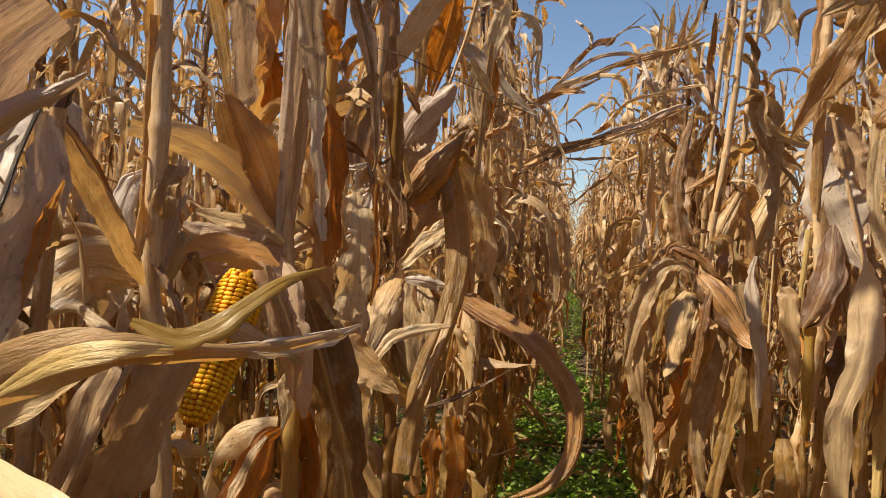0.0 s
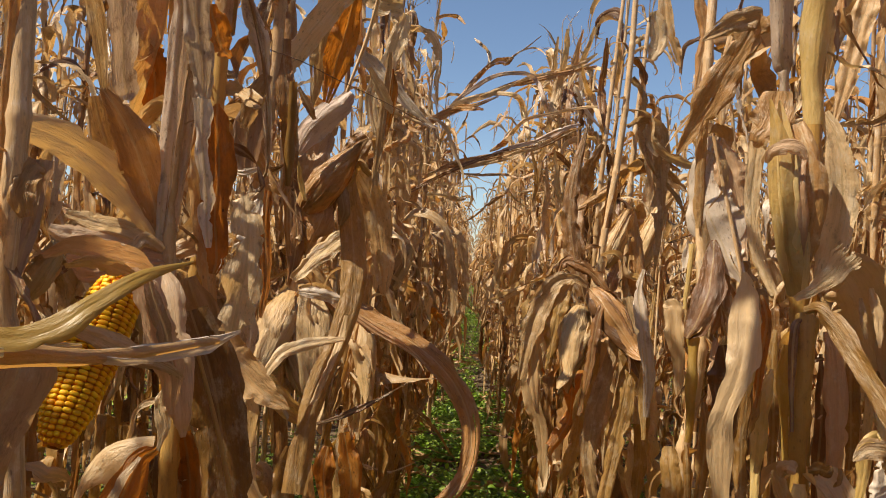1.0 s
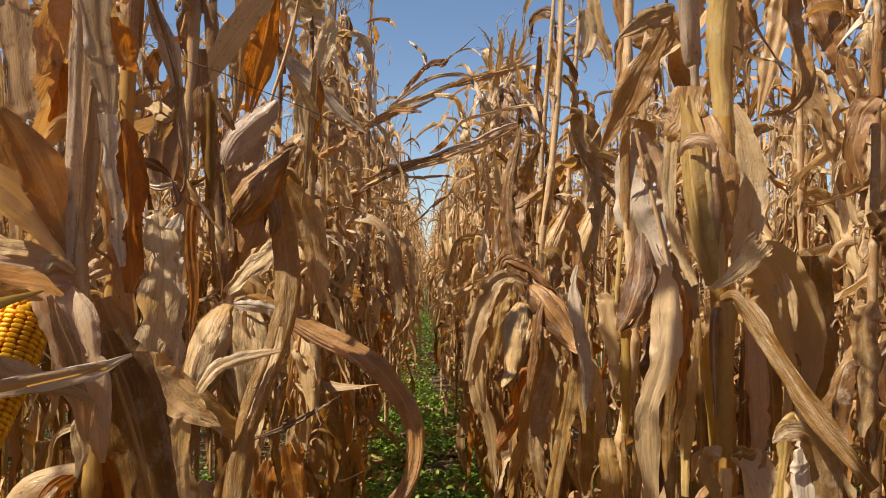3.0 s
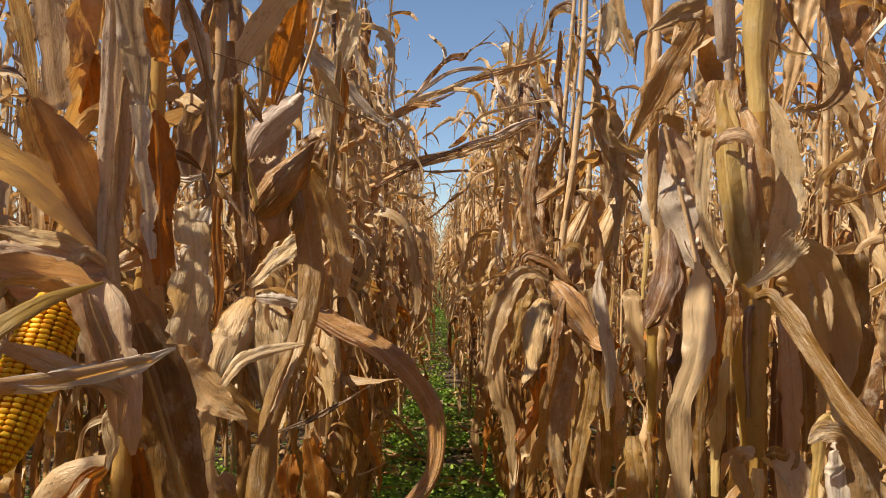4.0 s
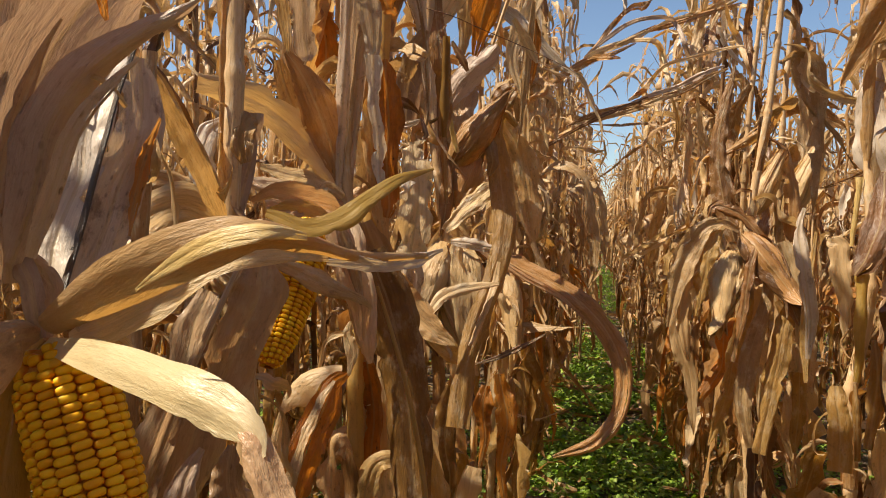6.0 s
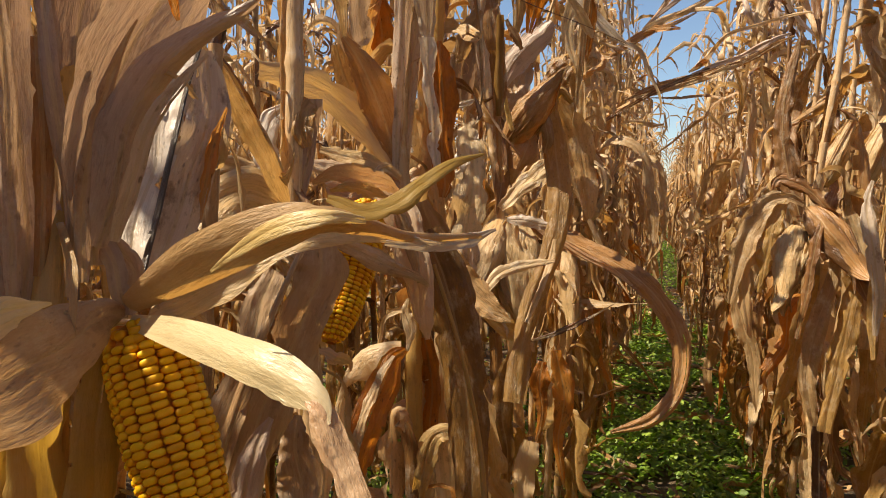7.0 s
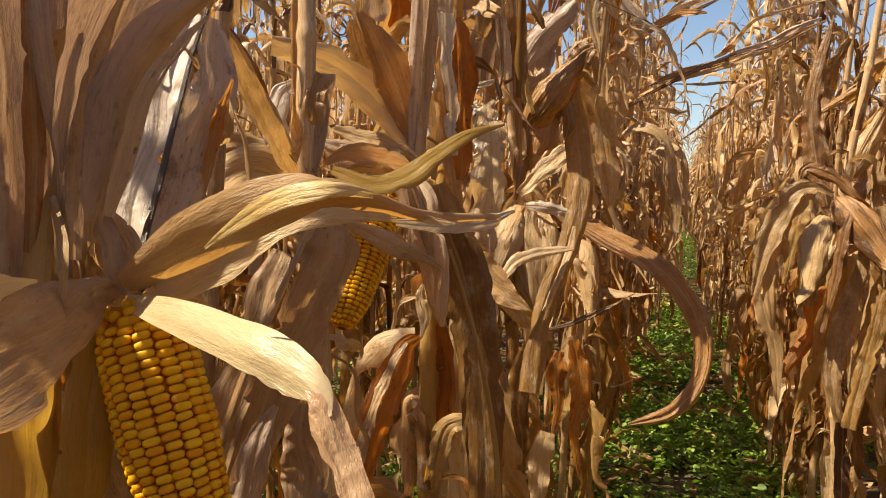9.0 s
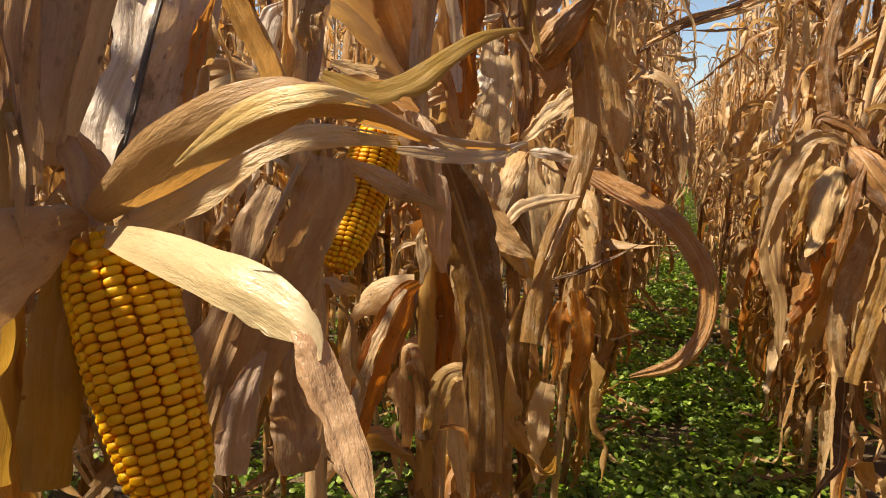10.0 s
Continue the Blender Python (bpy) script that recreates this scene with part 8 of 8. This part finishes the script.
# ---- the field beyond, too many plants to count ----


def field():
    rng = random.Random(5)
    kinds = []
    for i in range(14):
        g = grow(300 + i, height=rng.uniform(1.9, 2.25), n=7, cols=3, ear=1, tatter=0)
        body = join([g["stalk"], g["tassel"]])
        kinds.append((body, join(g["leaf"][::2] + g["shreds"]), join(g["leaf"][1::2]), join([g["ear"][0][0]])))
    bulk = {"stalk": [], "leaf": [], "pale": [], "husk": []}
    for r in range(-6, 8):
        row = ROW_L + r * GAP
        near = {0: 5.2, 1: 5.2, -1: 3.6, 2: 4.2, -2: 3.0, 3: 3.6}
        back = {0: -1.1, 1: -1.0, -1: -0.15, 2: 0.05, -2: 0.15, 3: 0.65}
        if r in near:
            spans = [(near[r], 55.0 if r in (0, 1) else 24.0 if r in (-1, 2) else 16.0), (-4.0, back[r])]
        else:
            spans = [(-4.0, 11.0)]
        for lo, hi in spans:
            y = lo
            while y < hi:
                k = rng.choice(kinds)
                c, s = math.cos(t := rng.random() * 6.28), math.sin(t)
                m = np.array([[c, s, 0], [-s, c, 0], [0, 0, 1]]) * rng.uniform(0.92, 1.06)
                off = np.array([row + rng.gauss({0: 0.05, 1: -0.05}.get(r, 0.0), 0.075), y, 0])
                for key, (v, f, uv) in zip(bulk, k):
                    bulk[key].append((v @ m + off, f, uv))
                y += rng.uniform(0.14, 0.22) * (1.0 if y < 25 else 1.5)
    root = tagged(new("corn_field"), "rows of dry tan corn running far across the field", "corn field", kind="stuff")
    for key, mat in (("stalk", STALK), ("leaf", LEAF), ("pale", PALE), ("husk", HUSK)):
        tagged(sheet("field_" + ("leaf" if key == "pale" else key), join(bulk[key]), mat, root), kind="stuff")


field()

# ---- weeds and litter on the ground ----


def weeds():
    rs = np.random.RandomState(3)
    spots = []
    for x0, x1, y0, y1, count in ((-0.30, 0.42, 0.6, 7.0, 6800), (-0.30, 0.42, 7.0, 18.0, 1800), (-0.30, 0.42, 18.0, 40.0, 900), (-1.06, -0.31, 0.2, 4.0, 2200), (0.43, 1.2, 0.4, 4.0, 1500), (-1.8, -1.06, 0.3, 4.0, 1200), (-5.0, 5.5, -4.0, 0.6, 4200), (-5.0, -1.8, 0.4, 11.0, 2600), (1.2, 5.5, 0.4, 11.0, 3200), (-1.8, 1.2, 4.0, 11.0, 1200)):
        p = np.stack([rs.uniform(x0, x1, count), rs.uniform(y0, y1, count)], -1)
        keep = np.array([noise.noise((a * 2.2, b * 1.6, 5.0)) > -0.32 for a, b in p])
        spots.append(p[keep])
    spots = np.vstack(spots)
    per = 5
    c = np.repeat(spots, per, axis=0)
    n = len(c)
    spread = rs.normal(0, 0.032, (n, 2))
    h = rs.gamma(2.0, 0.016, n).clip(0.004, 0.10)
    at = np.stack([c[:, 0] + spread[:, 0], c[:, 1] + spread[:, 1], h], -1)
    az = rs.uniform(0, 6.283, n)
    tilt = rs.normal(0.25, 0.45, n)
    size = rs.uniform(0.007, 0.019, n)
    d = np.stack([np.cos(az) * np.cos(tilt), np.sin(az) * np.cos(tilt), np.sin(tilt)], -1)
    s = np.stack([-np.sin(az), np.cos(az), rs.normal(0, 0.3, n)], -1)
    nrm = np.cross(d, s)
    rows = []
    for f, w in ((0.0, 0.15), (0.35, 0.62), (0.75, 0.62), (1.0, 0.10)):
        mid = at + d * (f * 2 * size)[:, None] - nrm * (0.5 * f * f * size)[:, None]
        rows += [mid - s * (w * size)[:, None] + nrm * (0.2 * w * size)[:, None], mid + s * (w * size)[:, None] + nrm * (0.2 * w * size)[:, None]]
    V = np.stack(rows, 1).reshape(-1, 3)
    base = (np.arange(n) * 8)[:, None, None]
    quads = np.array([[0, 1, 3, 2], [2, 3, 5, 4], [4, 5, 7, 6]])[None] + base
    UV = np.stack([np.tile([-0.005, 0.005], 4 * n), np.tile(np.repeat([0, 0.01, 0.02, 0.03], 2), n)], -1)
    tagged(sheet("weeds", (V, quads.reshape(-1, 4), UV), WEED), "low bright green weeds covering the soil between the rows", "weeds", kind="stuff")


weeds()


def litter():
    rng = random.Random(8)
    pieces = []
    for k in range(520):
        x, y = rng.uniform(-1.5, 1.5), rng.uniform(0.3, 9)
        if k % 2:
            x = rng.choice([ROW_L, ROW_R]) + rng.gauss(0, 0.12)
        az, ln = rng.random() * 6.3, rng.uniform(0.10, 0.45)
        n = 9
        path = np.array([x, y, 0.03]) + np.stack([np.cos(az + wave(rng, n, 0.4, 1)) * np.linspace(0, ln, n), np.sin(az + wave(rng, n, 0.4, 1)) * np.linspace(0, ln, n), 0.02 + np.abs(wave(rng, n, 0.03, 1.5))], -1)
        pieces.append(ribbon(path, rng.uniform(0.015, 0.05), (0.3, 0.2, 1.0) if k % 3 == 0 else (-np.sin(az), np.cos(az), 0.2), "leaf", wave(rng, n, 0.6, 1), 0.2, 0.8, 0.2, 5, rng, 0.15))
    tagged(sheet("leaf_litter", join(pieces), LEAF), "fallen dry corn leaves lying on the soil", "leaf litter", kind="stuff")


litter()
